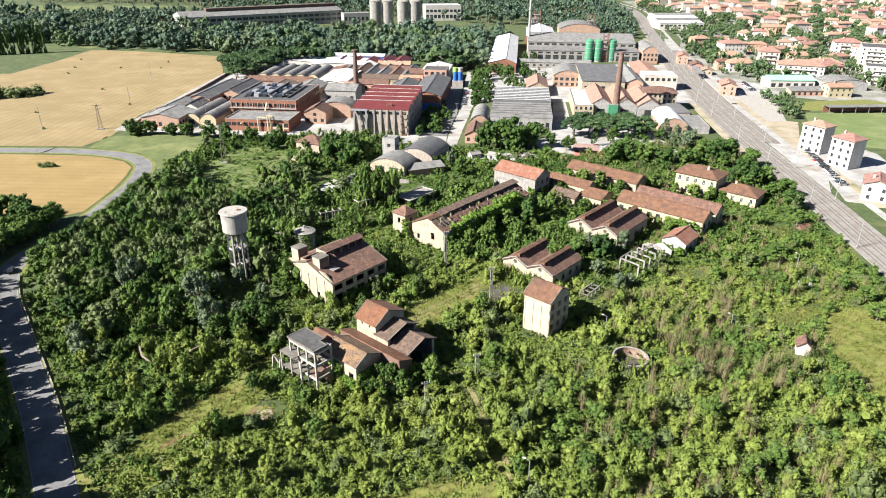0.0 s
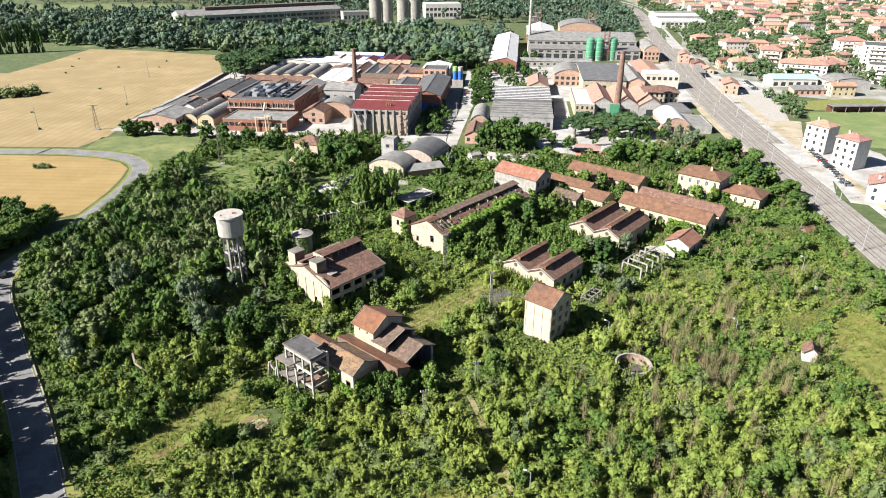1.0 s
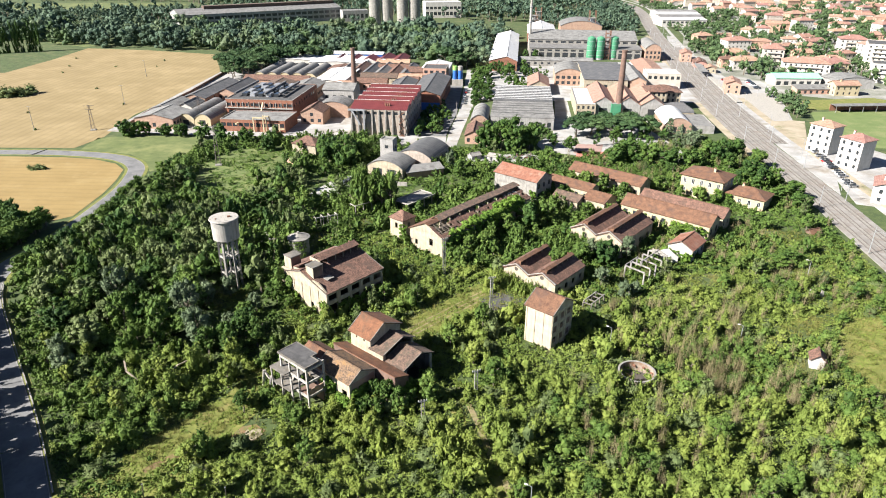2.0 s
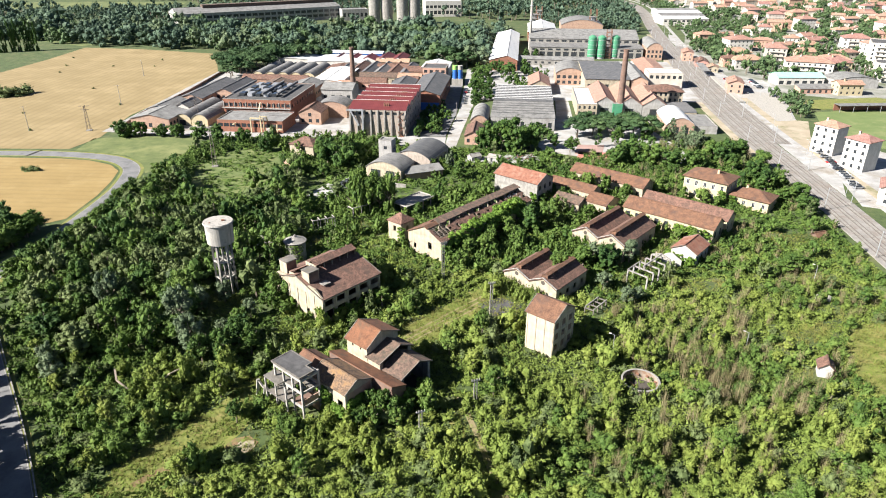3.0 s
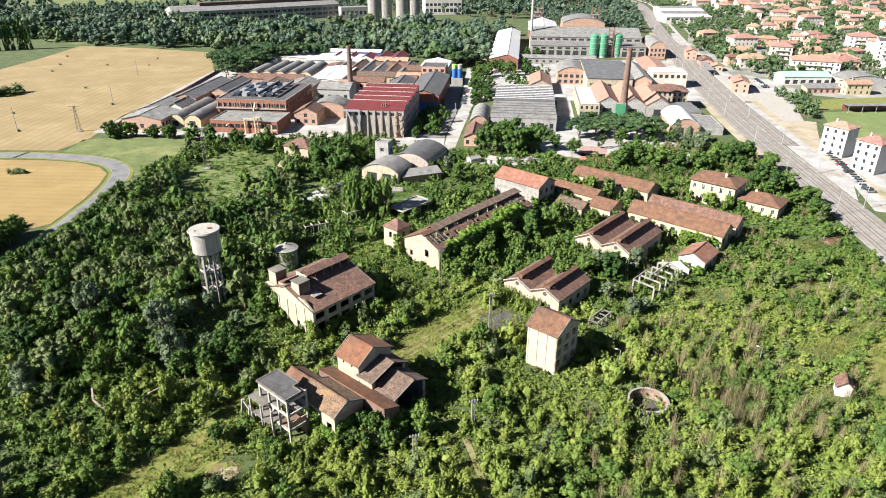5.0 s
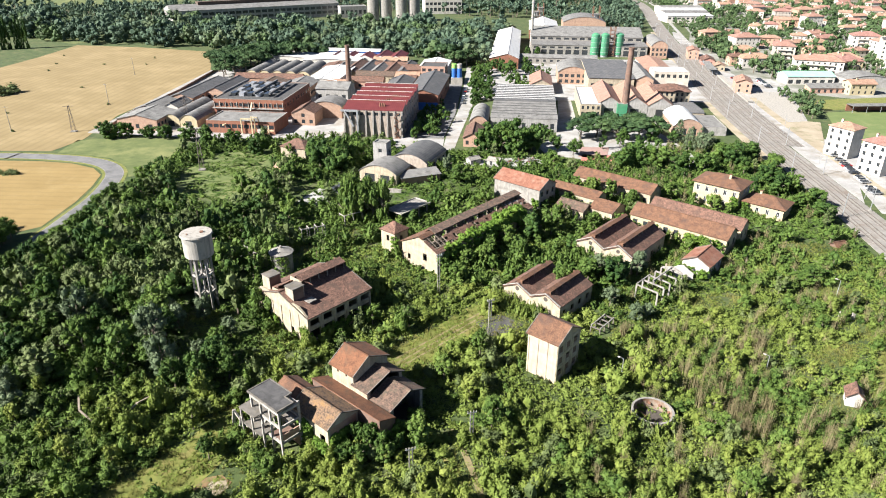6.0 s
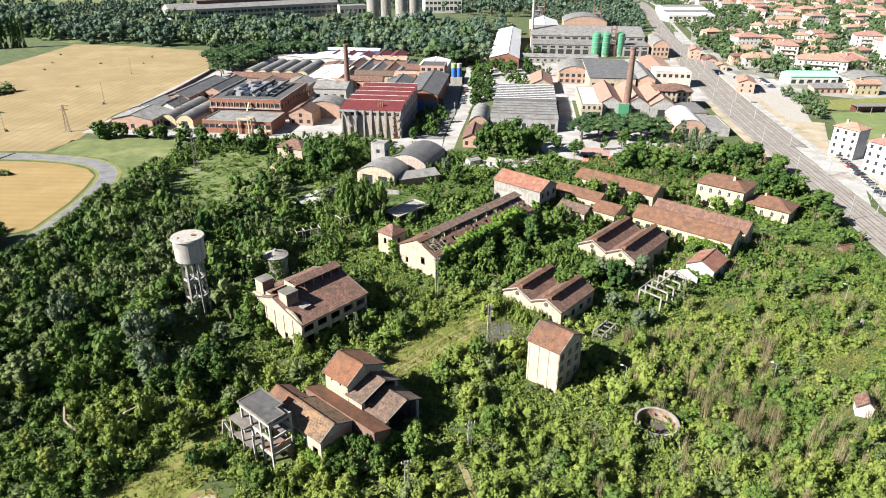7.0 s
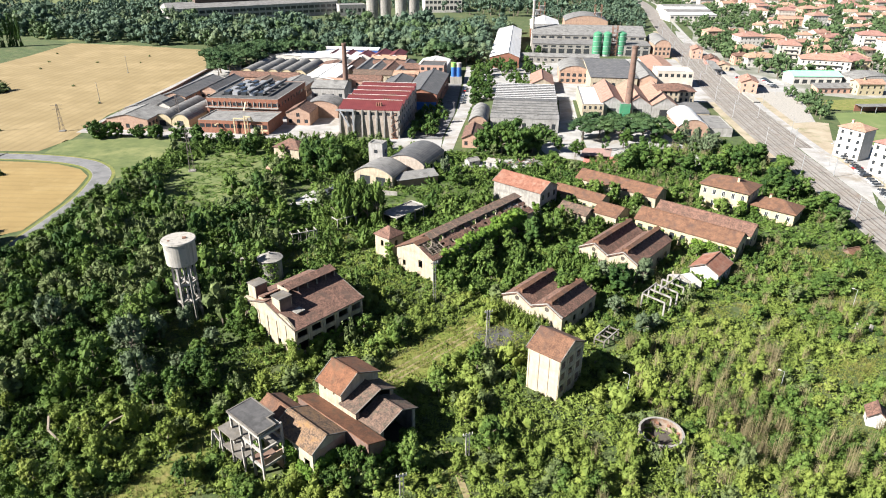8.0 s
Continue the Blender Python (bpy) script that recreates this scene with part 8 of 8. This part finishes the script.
notable += [(59, 245.4, 0, 3.2, 3.8), (71, 244, 0, 3.4, 3.8), (43, 247.7, 0, 2.8, 3.2), (40, 217.3, 0, 3.0, 3.2), (29.5, 223.2, 0, 3.0, 3.6), (37.7, 259.9, 0, 3.2, 4.0), (32.7, 235, 0, 2.6, 3.0)]
# trees before the walls of the rear ranges
for o, spots in (((51.5, 218.4), ((-2, -3.5, 2.6), (3.5, -4.2, 2.2), (9, -3.4, 2.5), (21, -3.2, 1.9), (26, -3.6, 2.1))), ((38.8, 256.0), ((3, -4, 2.8), (10, -3.6, 3.0), (17, -4.4, 3.3), (25, -3.6, 2.8))), ((77.9, 243.6), ((2.5, -3.4, 2.0), (10.5, -3.6, 2.2), (14.5, -3.0, 1.8))), ((26.0, 247.0), ((8, -3.4, 2.2), (15, -3.2, 2.0)))):
    notable += [(*site(o, u, v), 0, q, q * rng.uniform(1.15, 1.4)) for u, v, q in spots]
# larger young trees rising from the scrub
notable += [(50.9, 91.5, 0, 3.4, 2.9), (56, 95, 0, 2.8, 2.6), (76.1, 112, 0, 2.8, 2.3), (83, 120, 0, 2.4, 2.0), (45.6, 121, 0, 2.4, 2.2), (48.6, 123, 0, 2.6, 2.4), (32.3, 97, 0, 2.8, 2.6), (106, 158.5, 0, 3.0, 2.5), (67, 104, 0, 2.4, 2.2), (22, 92, 0, 2.4, 2.4)]
for o, u0, u1, tall in (((9.7, 170.2), -0.5, 6.5, 3.6), ((9.7, 170.2), 6.5, 15.5, 2.9), ((31.6, 196.6), 1, 17, 3.6)):
    for i in range(int((u1 - u0) / 1.2)):
        shrubs.append((*site(o, u0 + 1.2 * i + rng.uniform(-0.3, 0.3), rng.uniform(-1.3, -0.8)), 0, rng.uniform(1.0, 1.35), tall * rng.uniform(0.75, 1.05)))
notable += [(90, 183, 0, 3.8, 2.2), (95.5, 187, 0, 3.4, 2.0), (84, 178.5, 0, 3.0, 1.8), (77.5, 181, 0, 2.8, 1.6), (99, 192, 0, 3.0, 1.8), (71, 186, 0, 2.4, 1.6), (88, 169.5, 0, 2.4, 1.4)]
notable += [(-53.5, 140.4, 0, 3.2, 2.9), (-50, 135, 0, 2.8, 2.5), (-56, 146, 0, 3.0, 2.8), (-51.5, 129.5, 0, 2.6, 2.2), (-11.7, 117.9, 0, 2.6, 2.5), (-8.5, 121.5, 0, 2.4, 2.2), (-13.2, 112, 0, 2.5, 2.2), (-7, 115.5, 0, 2.2, 1.9)]
notable += [(103.5, 148.5, 0, 3.4, 2.4), (107, 151, 0, 2.8, 2.2), (75, 106.4, 0, 2.6, 1.9), (82, 112.6, 0, 2.6, 1.9), (78, 101, 0, 2.8, 2.0), (70, 101, 0, 2.4, 1.8), (86, 105, 0, 2.6, 1.9)]
# trees along the works street
notable += [(1.6 + rng.uniform(-1, 1), y, 0, rng.uniform(2.6, 3.4), rng.uniform(2.4, 3.6)) for y in (352, 361, 380, 392, 408, 424, 441, 458, 476)]
notable += [(-16.2, y, 0, 2.8, 2.6) for y in (322, 334, 352, 366)]
# dark trees on the outer side of the bend
for x, y in offset_line(ROAD, 9.5) + offset_line(ROAD, 15.0):
    if x < -136 and 158 < y < 202:
        notable.append((x + rng.uniform(-1.2, 1.2), y + rng.uniform(-1.2, 1.2), 0, rng.uniform(3.2, 4.2), rng.uniform(3.2, 4.2)))
# growth on the ground before the wood
for i in range(200):
    shrubs.append((rng.uniform(-36, 105), rng.uniform(-20, 64), 0, rng.uniform(1.2, 2.4), rng.uniform(1.0, 2.6)))
LANE = np.concatenate([np.linspace(p, q, 12) for p, q in zip(ROAD, ROAD[1:]) if q[1] < 80])
shrubs = [s for s in shrubs if s[1] > 66 or not (off_limits(s[0], s[1]) or np.min(np.hypot(LANE[:, 0] - s[0], LANE[:, 1] - s[1])) < 6.5)]
# trees that stand before the bend
for x, y in offset_line(ROAD, -8.0):
    if x < -115 and 163 < y < 238:
        notable.append((x + rng.uniform(-1, 1), y + rng.uniform(-1, 1), 0, rng.uniform(2.6, 3.4), rng.uniform(2.8, 3.6)))
# The first seven get dark crowns in place of the workshop's shadow.
for i, s in enumerate(notable):
    plant(s, crowns_big[(i * 3) % 5 + (5 if s[1] < 292 and i % 3 == 0 else 0)] if s[3] > 4 else (crowns_dark if s[1] > 255 or i < 7 else crowns)[i % 5], i, "broadleaf_tree", "large full green broadleaf tree" if s[4] > 3 else "bushy young tree crowding the ruined workshop", "broadleaf trees")

# the thicket
r = np.random.RandomState(9)
near = [s for s in shrubs if 64 < s[1] < 176]
far = [s for s in shrubs if s[1] >= 176 or s[1] <= 64]
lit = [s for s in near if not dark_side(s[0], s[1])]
# Bushes under the wood all take a darker leaf: shade put into colour.
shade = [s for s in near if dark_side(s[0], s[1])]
tone = [1.1 * noise.noise((s[0] * 0.035, s[1] * 0.035, 2.0)) + 0.34 * math.sin(i * 1.7) + max(-0.7, min(0.1, 0.02 * (s[0] + 50))) - (0.38 if s[0] > 28 and s[1] > 128 else 0.2 if s[0] > 55 else -0.22 if s[0] > -46 and s[1] < 108 else 0) for i, s in enumerate(lit)]
grey = {i for i, s in enumerate(lit) if (i * 37) % 100 < (20 if s[0] > 30 and s[1] < 125 else 9)}
a = [s for i, (s, k) in enumerate(zip(lit, tone)) if k > 0.22 and i not in grey]
b = [s for i, (s, k) in enumerate(zip(lit, tone)) if -0.3 < k <= 0.22 and i not in grey]
c = [s for i, (s, k) in enumerate(zip(lit, tone)) if k <= -0.3 and i not in grey]
e = [s for i, s in enumerate(lit) if i in grey]
for spots, mat, label in ((a, LEAF_LIGHT, "fresh light green"), (b, LEAF_SCRUB, "dense mid green"), (c, LEAF_MID, "darker green"), (e, LEAF_OLIVE, "grey-green")):
    big = [s for s in spots if s[3] > 1.85]
    small = [s for s in spots if s[3] <= 1.85]
    mat_small = LEAF_SCRUB if mat is LEAF_LIGHT else mat
    for group_, shapes, what in (([s for s in big if s[1] < 128], shrub_close, "bushes and saplings"), ([s for s in big if s[1] >= 128], shrub_near, "bushes round the ruins"),
                                 ([s for s in small if s[3] > 1.05], shrub_back, "brambles and bushes"), ([s for s in small if s[3] <= 1.05], shrub_small, "low bushes")):
        if group_:
            solo("thicket", leaf_mesh("thicket", scatter(group_, shapes, r), mat_small if shapes in (shrub_back, shrub_small) else mat), None, label + " " + what + " covering the old site", "bushes", "stuff")
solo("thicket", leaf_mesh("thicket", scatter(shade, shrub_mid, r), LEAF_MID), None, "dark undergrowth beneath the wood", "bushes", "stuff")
solo("thicket", leaf_mesh("thicket", scatter(far, shrub_mid, r), LEAF_MID), None, "green scrub between the ruined sheds", "bushes", "stuff")
for i in range(170):
    x, y = rng.uniform(36, 68), rng.uniform(121, 158)
    if noise.noise((x * 0.11, y * 0.11, 6.0)) > -0.05 and not off_limits(x, y):
        dries.append((x, y, 0, rng.uniform(0.8, 1.5), rng.uniform(2.6, 4.2)))
for dx, dy in ((0, 0), (1.5, 0.8), (-1.6, 0.6), (0.4, 1.9), (-2.8, -0.5)):
    dries.append((87.2 + dx, 172.5 + dy, 0, 1.3, 3.4))
solo("dry_growth", leaf_mesh("dry_growth", scatter(dries, dry_near, r), LEAF_DRY), None, "upright dry straw-coloured stems in the scrub", "dry plants", "stuff")
for mat, k0, label in ((LEAF_DARK, (0, 3, 6), "dark green"), (LEAF_OLIVE, (1, 5, 8), "grey-green"), (LEAF_MID, (2, 4, 7, 9), "fresh green")):
    solo("woodland", leaf_mesh("woodland", scatter([q for i, q in enumerate(rest) if i % 10 in k0], broad_mid, r), mat), None, label + " trees of the wood between the ruins and factories", "trees", "stuff")
stem_spots = list(rest)

# low growth over the open ground
weeds, mats_light, mats_mid, mats_far = [], [], [], []
for y0, y1, step, reach in ((64, 205, 1.9, 1.0), (205, 304, 3.2, 1.7)):
    yy = y0
    while yy < y1:
        xx = -135.0
        while xx < 122:
            x, y = xx + rng.uniform(-0.5, 0.5) * step, yy + rng.uniform(-0.5, 0.5) * step
            xx += step
            if not inside(SITE, x, y) or off_limits(x, y):
                continue
            clear = openness(x, y) or inside(MEADOW_2, x, y)
            if rng.random() > (0.5 if clear else 0.45 if dark_side(x, y) else 0.9):
                continue
            s = (x, y, 0, rng.uniform(1.2, 1.9) * reach, rng.uniform(0.7, 1.8) * (0.4 if clear else 1))
            if y0 > 200:
                mats_far.append(s)
            elif clear:
                weeds.append(s)
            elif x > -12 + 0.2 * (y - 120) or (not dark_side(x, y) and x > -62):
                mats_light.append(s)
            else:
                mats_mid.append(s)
        yy += step
solo("undergrowth", leaf_mesh("undergrowth", scatter(weeds, mat_near, r), LEAF_LIGHT), None, "fresh weeds in the grass clearings", "weeds", "stuff")
solo("undergrowth", leaf_mesh("undergrowth", scatter(mats_light, mat_near, r), LEAF_SCRUB), None, "low green brambles and saplings", "weeds", "stuff")
# Ground growth below the wood is darker too, its shade in the leaves.
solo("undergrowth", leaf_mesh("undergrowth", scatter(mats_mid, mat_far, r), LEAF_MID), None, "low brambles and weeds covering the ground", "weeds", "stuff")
solo("undergrowth", leaf_mesh("undergrowth", scatter(mats_far, mat_far, r), LEAF_MID), None, "rough green growth round the rear sheds", "weeds", "stuff")

# grass in the clearings
tuft = bank(crown_dry, 4, 900, 1, 9, 0.05)
g_spots = []
RUT_ARR = np.array([q for off in RUTS for q in offset_line(WAY, off)])


def on_rut(x, y, reach):
    return np.min(np.hypot(RUT_ARR[:, 0] - x, RUT_ARR[:, 1] - y)) < reach


for cx, cy, a, b, tilt in CLEAR :
    if cy > 215:
        continue
    for i in range(int(a * b * 8)):
        q, t = math.sqrt(rng.random()) * 1.05, rng.uniform(0, 6.283)
        u, v = a * q * math.cos(t), b * q * math.sin(t)
        x, y = cx + u * math.cos(radians(tilt)) - v * math.sin(radians(tilt)), cy + u * math.sin(radians(tilt)) + v * math.cos(radians(tilt))
        if not off_limits(x, y) and noise.noise((x * 0.25, y * 0.25, 4.0)) > -0.25 and not on_rut(x, y, 0.45):
            g_spots.append((x, y, 0.03, rng.uniform(0.3, 0.65), rng.uniform(0.3, 0.95)))
solo("grass", leaf_mesh("grass", scatter(g_spots, tuft, r), GRASS_BLADES), None, "tufts of yellow-green grass in the clearings", "grass", "stuff")

# belts of trees further out
def fill(poly, step, h0, h1, chance=1.0, lim=True):
    xs, ys = [p[0] for p in poly], [p[1] for p in poly]
    out = []
    y = min(ys)
    while y < max(ys) and y < 1260:
        x = min(xs)
        while x < max(xs):
            px, py = x + rng.uniform(-0.45, 0.45) * step, y + rng.uniform(-0.45, 0.45) * step
            x += step
            if rng.random() > chance or (py > 800 and abs(px) > 0.72 * py) or not inside(poly, px, py) or (lim and off_limits(px, py)):
                continue
            h = rng.uniform(h0, h1) * (1 + 0.5 * noise.noise((px * 0.03, py * 0.03, 1.0)))
            out.append((px, py, 0, h * rng.uniform(0.36, 0.5), h / 2.0))
        y += step
    return out


belt = fill([(-640, 600), (-400, 612), (-334, 588), (-270, 580), (-212, 562), (-150, 545), (-100, 536), (-40, 520), (10, 505), (10, 640), (40, 660), (30, 690), (-40, 702), (-160, 700), (-320, 690), (-640, 720)], 12.5, 12, 20)
belt_near = list(belt)
belt = []
belt += fill([(-700, 720), (-320, 700), (-330, 760), (-260, 860), (-420, 845), (-700, 815)], 13, 12, 19, 0.9)
belt += fill([(-700, 1045), (-430, 1035), (-300, 900), (-100, 870), (60, 800), (200, 960), (230, 1180), (-700, 1250)], 15, 12, 19, 0.92)
belt += fill([(60, 800), (140, 700), (165, 690), (205, 900), (190, 960)], 9, 9, 15, 0.8)
hedge = [(-268 - 3.2 * i + rng.uniform(-2, 2), 400 - 2.4 * i + rng.uniform(-3, 3), 0, rng.uniform(5, 7.5), rng.uniform(3.2, 5)) for i in range(15)]
hedge += [(x, y, 0, 1.1, 0.9) for x, y in ((-241, 352), (-289, 468), (-299, 494), (-313, 528), (-237, 416), (-264, 494), (-234, 496), (-240, 523), (-199, 374), (-216, 318))]
hedge += [(-178.6 + 0.62 * dx, 258.6 + dy, -0.2, q, 1.5) for dx, dy, q in ((-5, 0.3, 1.6), (-3, -0.6, 2.0), (-1, 0.6, 2.2), (1.2, -0.3, 2.1), (3.2, 0.5, 1.8), (5, 0, 1.4), (0, 1.6, 1.7))]
solo("field_hedge", leaf_mesh("field_hedge", scatter(hedge, shrub_near, r), LEAF_OLIVE), None, "dark overgrown hedge and tufts in the stubble field", "hedge", "stuff")
town = [s for s in fill([(182, 480), (190, 640), (262, 690), (262, 900), (700, 1180), (700, 640), (420, 470), (300, 420)], 10.5, 7, 13.5, 0.7)]
town += fill([(186, 520), (192, 580), (206, 650), (222, 700), (244, 700), (226, 600), (206, 530)], 6, 5, 11, 0.8)
town += fill([(170, 352), (186, 380), (192, 418), (180, 420), (174, 385)], 5, 5, 8, 0.8, False)
town += fill([(186, 585), (214, 585), (222, 640), (236, 700), (212, 705), (196, 640)], 6.5, 8, 13, 0.85)
town += fill([(196, 515), (218, 512), (214, 545), (192, 545)], 7, 7, 11, 0.6)
town += fill([(190, 790), (204, 780), (214, 850), (200, 850)], 7, 9, 14, 0.8) + fill([(212, 740), (262, 740), (262, 772), (214, 772)], 8, 7, 10, 0.75)
town += fill([(205, 850), (222, 1000), (290, 1180), (260, 800), (240, 760)], 9, 8, 14, 0.7)
wood = fill([(-62, 50), (-72, 72), (-86, 90), (-106, 114), (-122, 136), (-142, 162), (-160, 175), (-125, 80), (-100, 50)], 5.0, 11, 14.5, 0.68)
wood = [(x, y, z, 0.72 * rad, hf) for x, y, z, rad, hf in wood]
wood += fill([(-153, 174), (-153, 194), (-166, 204), (-205, 200), (-186, 180)], 5, 7, 10, 0.9)
mids = fill([(-34, 318), (-12, 320), (-12, 350), (-28, 345)], 5, 4, 7, 0.5) + fill([(2, 300), (40, 300), (40, 332), (2, 328)], 5, 4, 8, 0.6)
mids += fill([(0, 395), (12, 395), (14, 490), (3, 500)], 5.5, 4.5, 8, 0.85) + fill([(14, 500), (44, 500), (44, 415), (26, 412)], 7, 5, 9, 0.5) + fill([(36, 470), (52, 470), (52, 560), (36, 550)], 6, 5, 10, 0.5)
mids += fill([(-30, 316), (-14, 316), (-12, 385), (-20, 385)], 6, 4, 7, 0.6) + fill([(58, 330), (90, 330), (94, 300), (52, 300)], 8, 5, 8, 0.4)
def rooted(spots, wide):
    """Crowns that reach the ground, broader than they were drawn."""
    return [(x, y, -0.3 * hf, rad * wide, hf * 1.1) for x, y, z, rad, hf in spots]


belt_fine = bank(crown_broad, 6, 380, 15, 10, 0.14) + bank(crown_tall, 3, 390, 15, 10, 0.14)
town_crown = bank(crown_broad, 5, 395, 9, 7, 0.2, False) + bank(crown_tall, 2, 398, 9, 7, 0.2, False)
belt_near = rooted(belt_near, 1.22)
rng.shuffle(belt_near)
cut = len(belt_near) // 5
solo("woodland", leaf_mesh("woodland", scatter(belt_near[:3 * cut], belt_fine, r), LEAF_HAZED), None, "belt of rounded green trees behind the field", "trees", "stuff")
solo("woodland", leaf_mesh("woodland", scatter(belt_near[3 * cut:4 * cut], belt_fine, r), LEAF_GREY), None, "grey-green willows and poplars in the belt", "trees", "stuff")
solo("woodland", leaf_mesh("woodland", scatter(belt_near[4 * cut:], belt_fine, r), LEAF_TOWN), None, "fresh green trees in the belt", "trees", "stuff")
solo("woodland", leaf_mesh("woodland", scatter(belt, broad_far, r), LEAF_HAZED), None, "wide belt of dark green woods in the distance", "trees", "stuff")
town = [q for q in town if not (198 < q[0] < 248 and 560 < q[1] < 600)]
solo("town_trees", leaf_mesh("town_trees", scatter(rooted(town, 1.1), town_crown, r), LEAF_TOWN), None, "garden and street trees among the town houses", "trees", "stuff")
edge = [s for s in wood if np.min(np.hypot(ROAD_ARR[:, 0] - s[0], ROAD_ARR[:, 1] - s[1])) < 12]
deep = [s for s in wood if s not in edge]
solo("roadside_wood", leaf_mesh("roadside_wood", scatter(deep, broad_far, r), LEAF_DARK), None, "dense wood beyond the road", "trees", "stuff")
solo("roadside_wood", leaf_mesh("roadside_wood", scatter(edge, broad_mid, r), LEAF_DARK), None, "dense trees along the far side of the road", "trees", "stuff")
solo("yard_trees", leaf_mesh("yard_trees", scatter(mids, broad_mid, r), LEAF_DARK), None, "rows of trees between the factory halls", "trees", "stuff")
pop_far = [(-406 + 2.9 * i + rng.uniform(-0.5, 0.5), 541 + 1.5 * i + rng.uniform(-1.5, 1.5), -4.0, rng.uniform(2.6, 3.3), rng.uniform(10.5, 13.5)) for i in range(16)]
solo("poplar_row", leaf_mesh("poplar_row", scatter(pop_far, poplar_near, r), LEAF_DARK), None, "row of tall dark poplars beyond the field", "trees", "stuff")
solo("tree_stems", leaf_mesh("tree_stems", trunks(stem_spots + belt + town + wood + mids + pop_far), BARK), None, "grey-brown trunks of the woods", "trunks", "stuff")


# bleached fallen trunks lying over the scrub
for pts in (((-75.5, 124.4, 2.2), (-72.5, 119.5, 2.9), (-69, 117.2, 2.4), (-66.5, 115, 1.2)), ((-64.1, 120.6, 1.6), (-62.6, 122.6, 2.6), (-60.7, 125.5, 2.4))):
    fl = thing("fallen_tree", pts[0][0], pts[0][1], 0, "bleached dead tree lying across the bushes", "dead tree", "dead trees")
    for k, (p, q) in enumerate(zip(pts, pts[1:])):
        o = Vector((pts[0][0], pts[0][1], 0))
        part("stem", Geo().beam(tuple(Vector(p) - o), tuple(Vector(q) - o), 0.36 - 0.08 * k, 0.36 - 0.08 * k), WOOD, fl)
    part("root_stump", Geo().cyl(0, 0, 0, pts[0][2] + 0.1, 0.24, 0.18, 8), WOOD, fl)

# ivy on the ruins
def ivy(o, u0, u1, v0, v1, z0, z1, n, body=0.55):
    """Leaf clumps hung over a box of the ruins' plan."""
    c = []
    for i in range(n):
        p = site(o, rng.uniform(u0, u1), rng.uniform(v0, v1))
        c.append((*p, rng.uniform(z0, z1)))
    return lobed(np.array(c), np.full(n, body) * r.uniform(0.7, 1.3, n), 12, 0.32, r)


climb = [ivy(LO, 12.6, 14.2, 3, 42, 5.6, 7.4, 120, 0.9), ivy(LO, 11.0, 14.0, 12, 30, 6.4, 7.6, 80, 0.9), ivy(LO, 10.6, 14.0, 28, 41, 5.0, 8.6, 130, 1.0), ivy(LO, 13.5, 14.6, 0, 42, 0.5, 6.0, 150, 0.9), ivy((8.7, 241.4), 16.5, 19.2, -0.6, 0.2, 0.3, 4.5, 30), ivy((77.9, 243.6), 13.5, 16.2, -0.6, 0.2, 0.3, 5.5, 50), ivy((92.1, 234.9), 0.5, 3.5, -0.7, 0.2, 0.3, 3.6, 40), ivy((-25.8, 199.6), 4.6, 6.6, -0.5, 1.5, 0.5, 5.5, 40),
         ivy(CO, 11.9, 12.3, 0.6, 5.6, 0.3, 5.0, 80), ivy(CO, 11.9, 12.5, 0.4, 6.8, 0.3, 3.0, 60), ivy(CO, 7.4, 11.6, -0.5, 0.1, 0.3, 3.2, 60), ivy(CO, 4.0, 7.6, -0.6, 0.1, 0.3, 5.6, 80), ivy(CO, 12.2, 17.6, 6.6, 7.2, 0.3, 4.6, 60), ivy(CO, 17.5, 18.1, 7.6, 11.0, 0.3, 4.2, 50), ivy(BO, 19.0, 21.2, -1.4, 0.2, 0.3, 4.6, 60), ivy(BO, 0.0, 9.0, -1.0, -0.1, 0.2, 3.5, 60),
         ivy(BO, 20.3, 21.2, 3, 19, 0.3, 3.0, 70), ivy((51.5, 218.4), 18, 30, -0.8, 0.1, 0.3, 4.2, 90), ivy((31.6, 196.6), -0.8, 6.0, -0.8, 0.1, 0.3, 4.0, 60), ivy((59.4, 188.8), -1.0, 8.4, -1.6, 0.0, 0.4, 2.8, 60)]
solo("ivy", leaf_mesh("ivy", np.concatenate(climb), IVY), None, "bright green ivy climbing over ruined walls", "ivy", "stuff")
solo("ivy", leaf_mesh("ivy", leaves(np.stack([-51.0 + 3.1 * np.cos(np.linspace(3.6, 5.6, 60)), 184.0 + 3.1 * np.sin(np.linspace(3.6, 5.6, 60)), R.uniform(0.5, 5.2, 60)], 1), np.full(60, 0.5), 14, 0.34, r=r), IVY), None,
     "green ivy hanging on the round cistern", "ivy", "stuff")
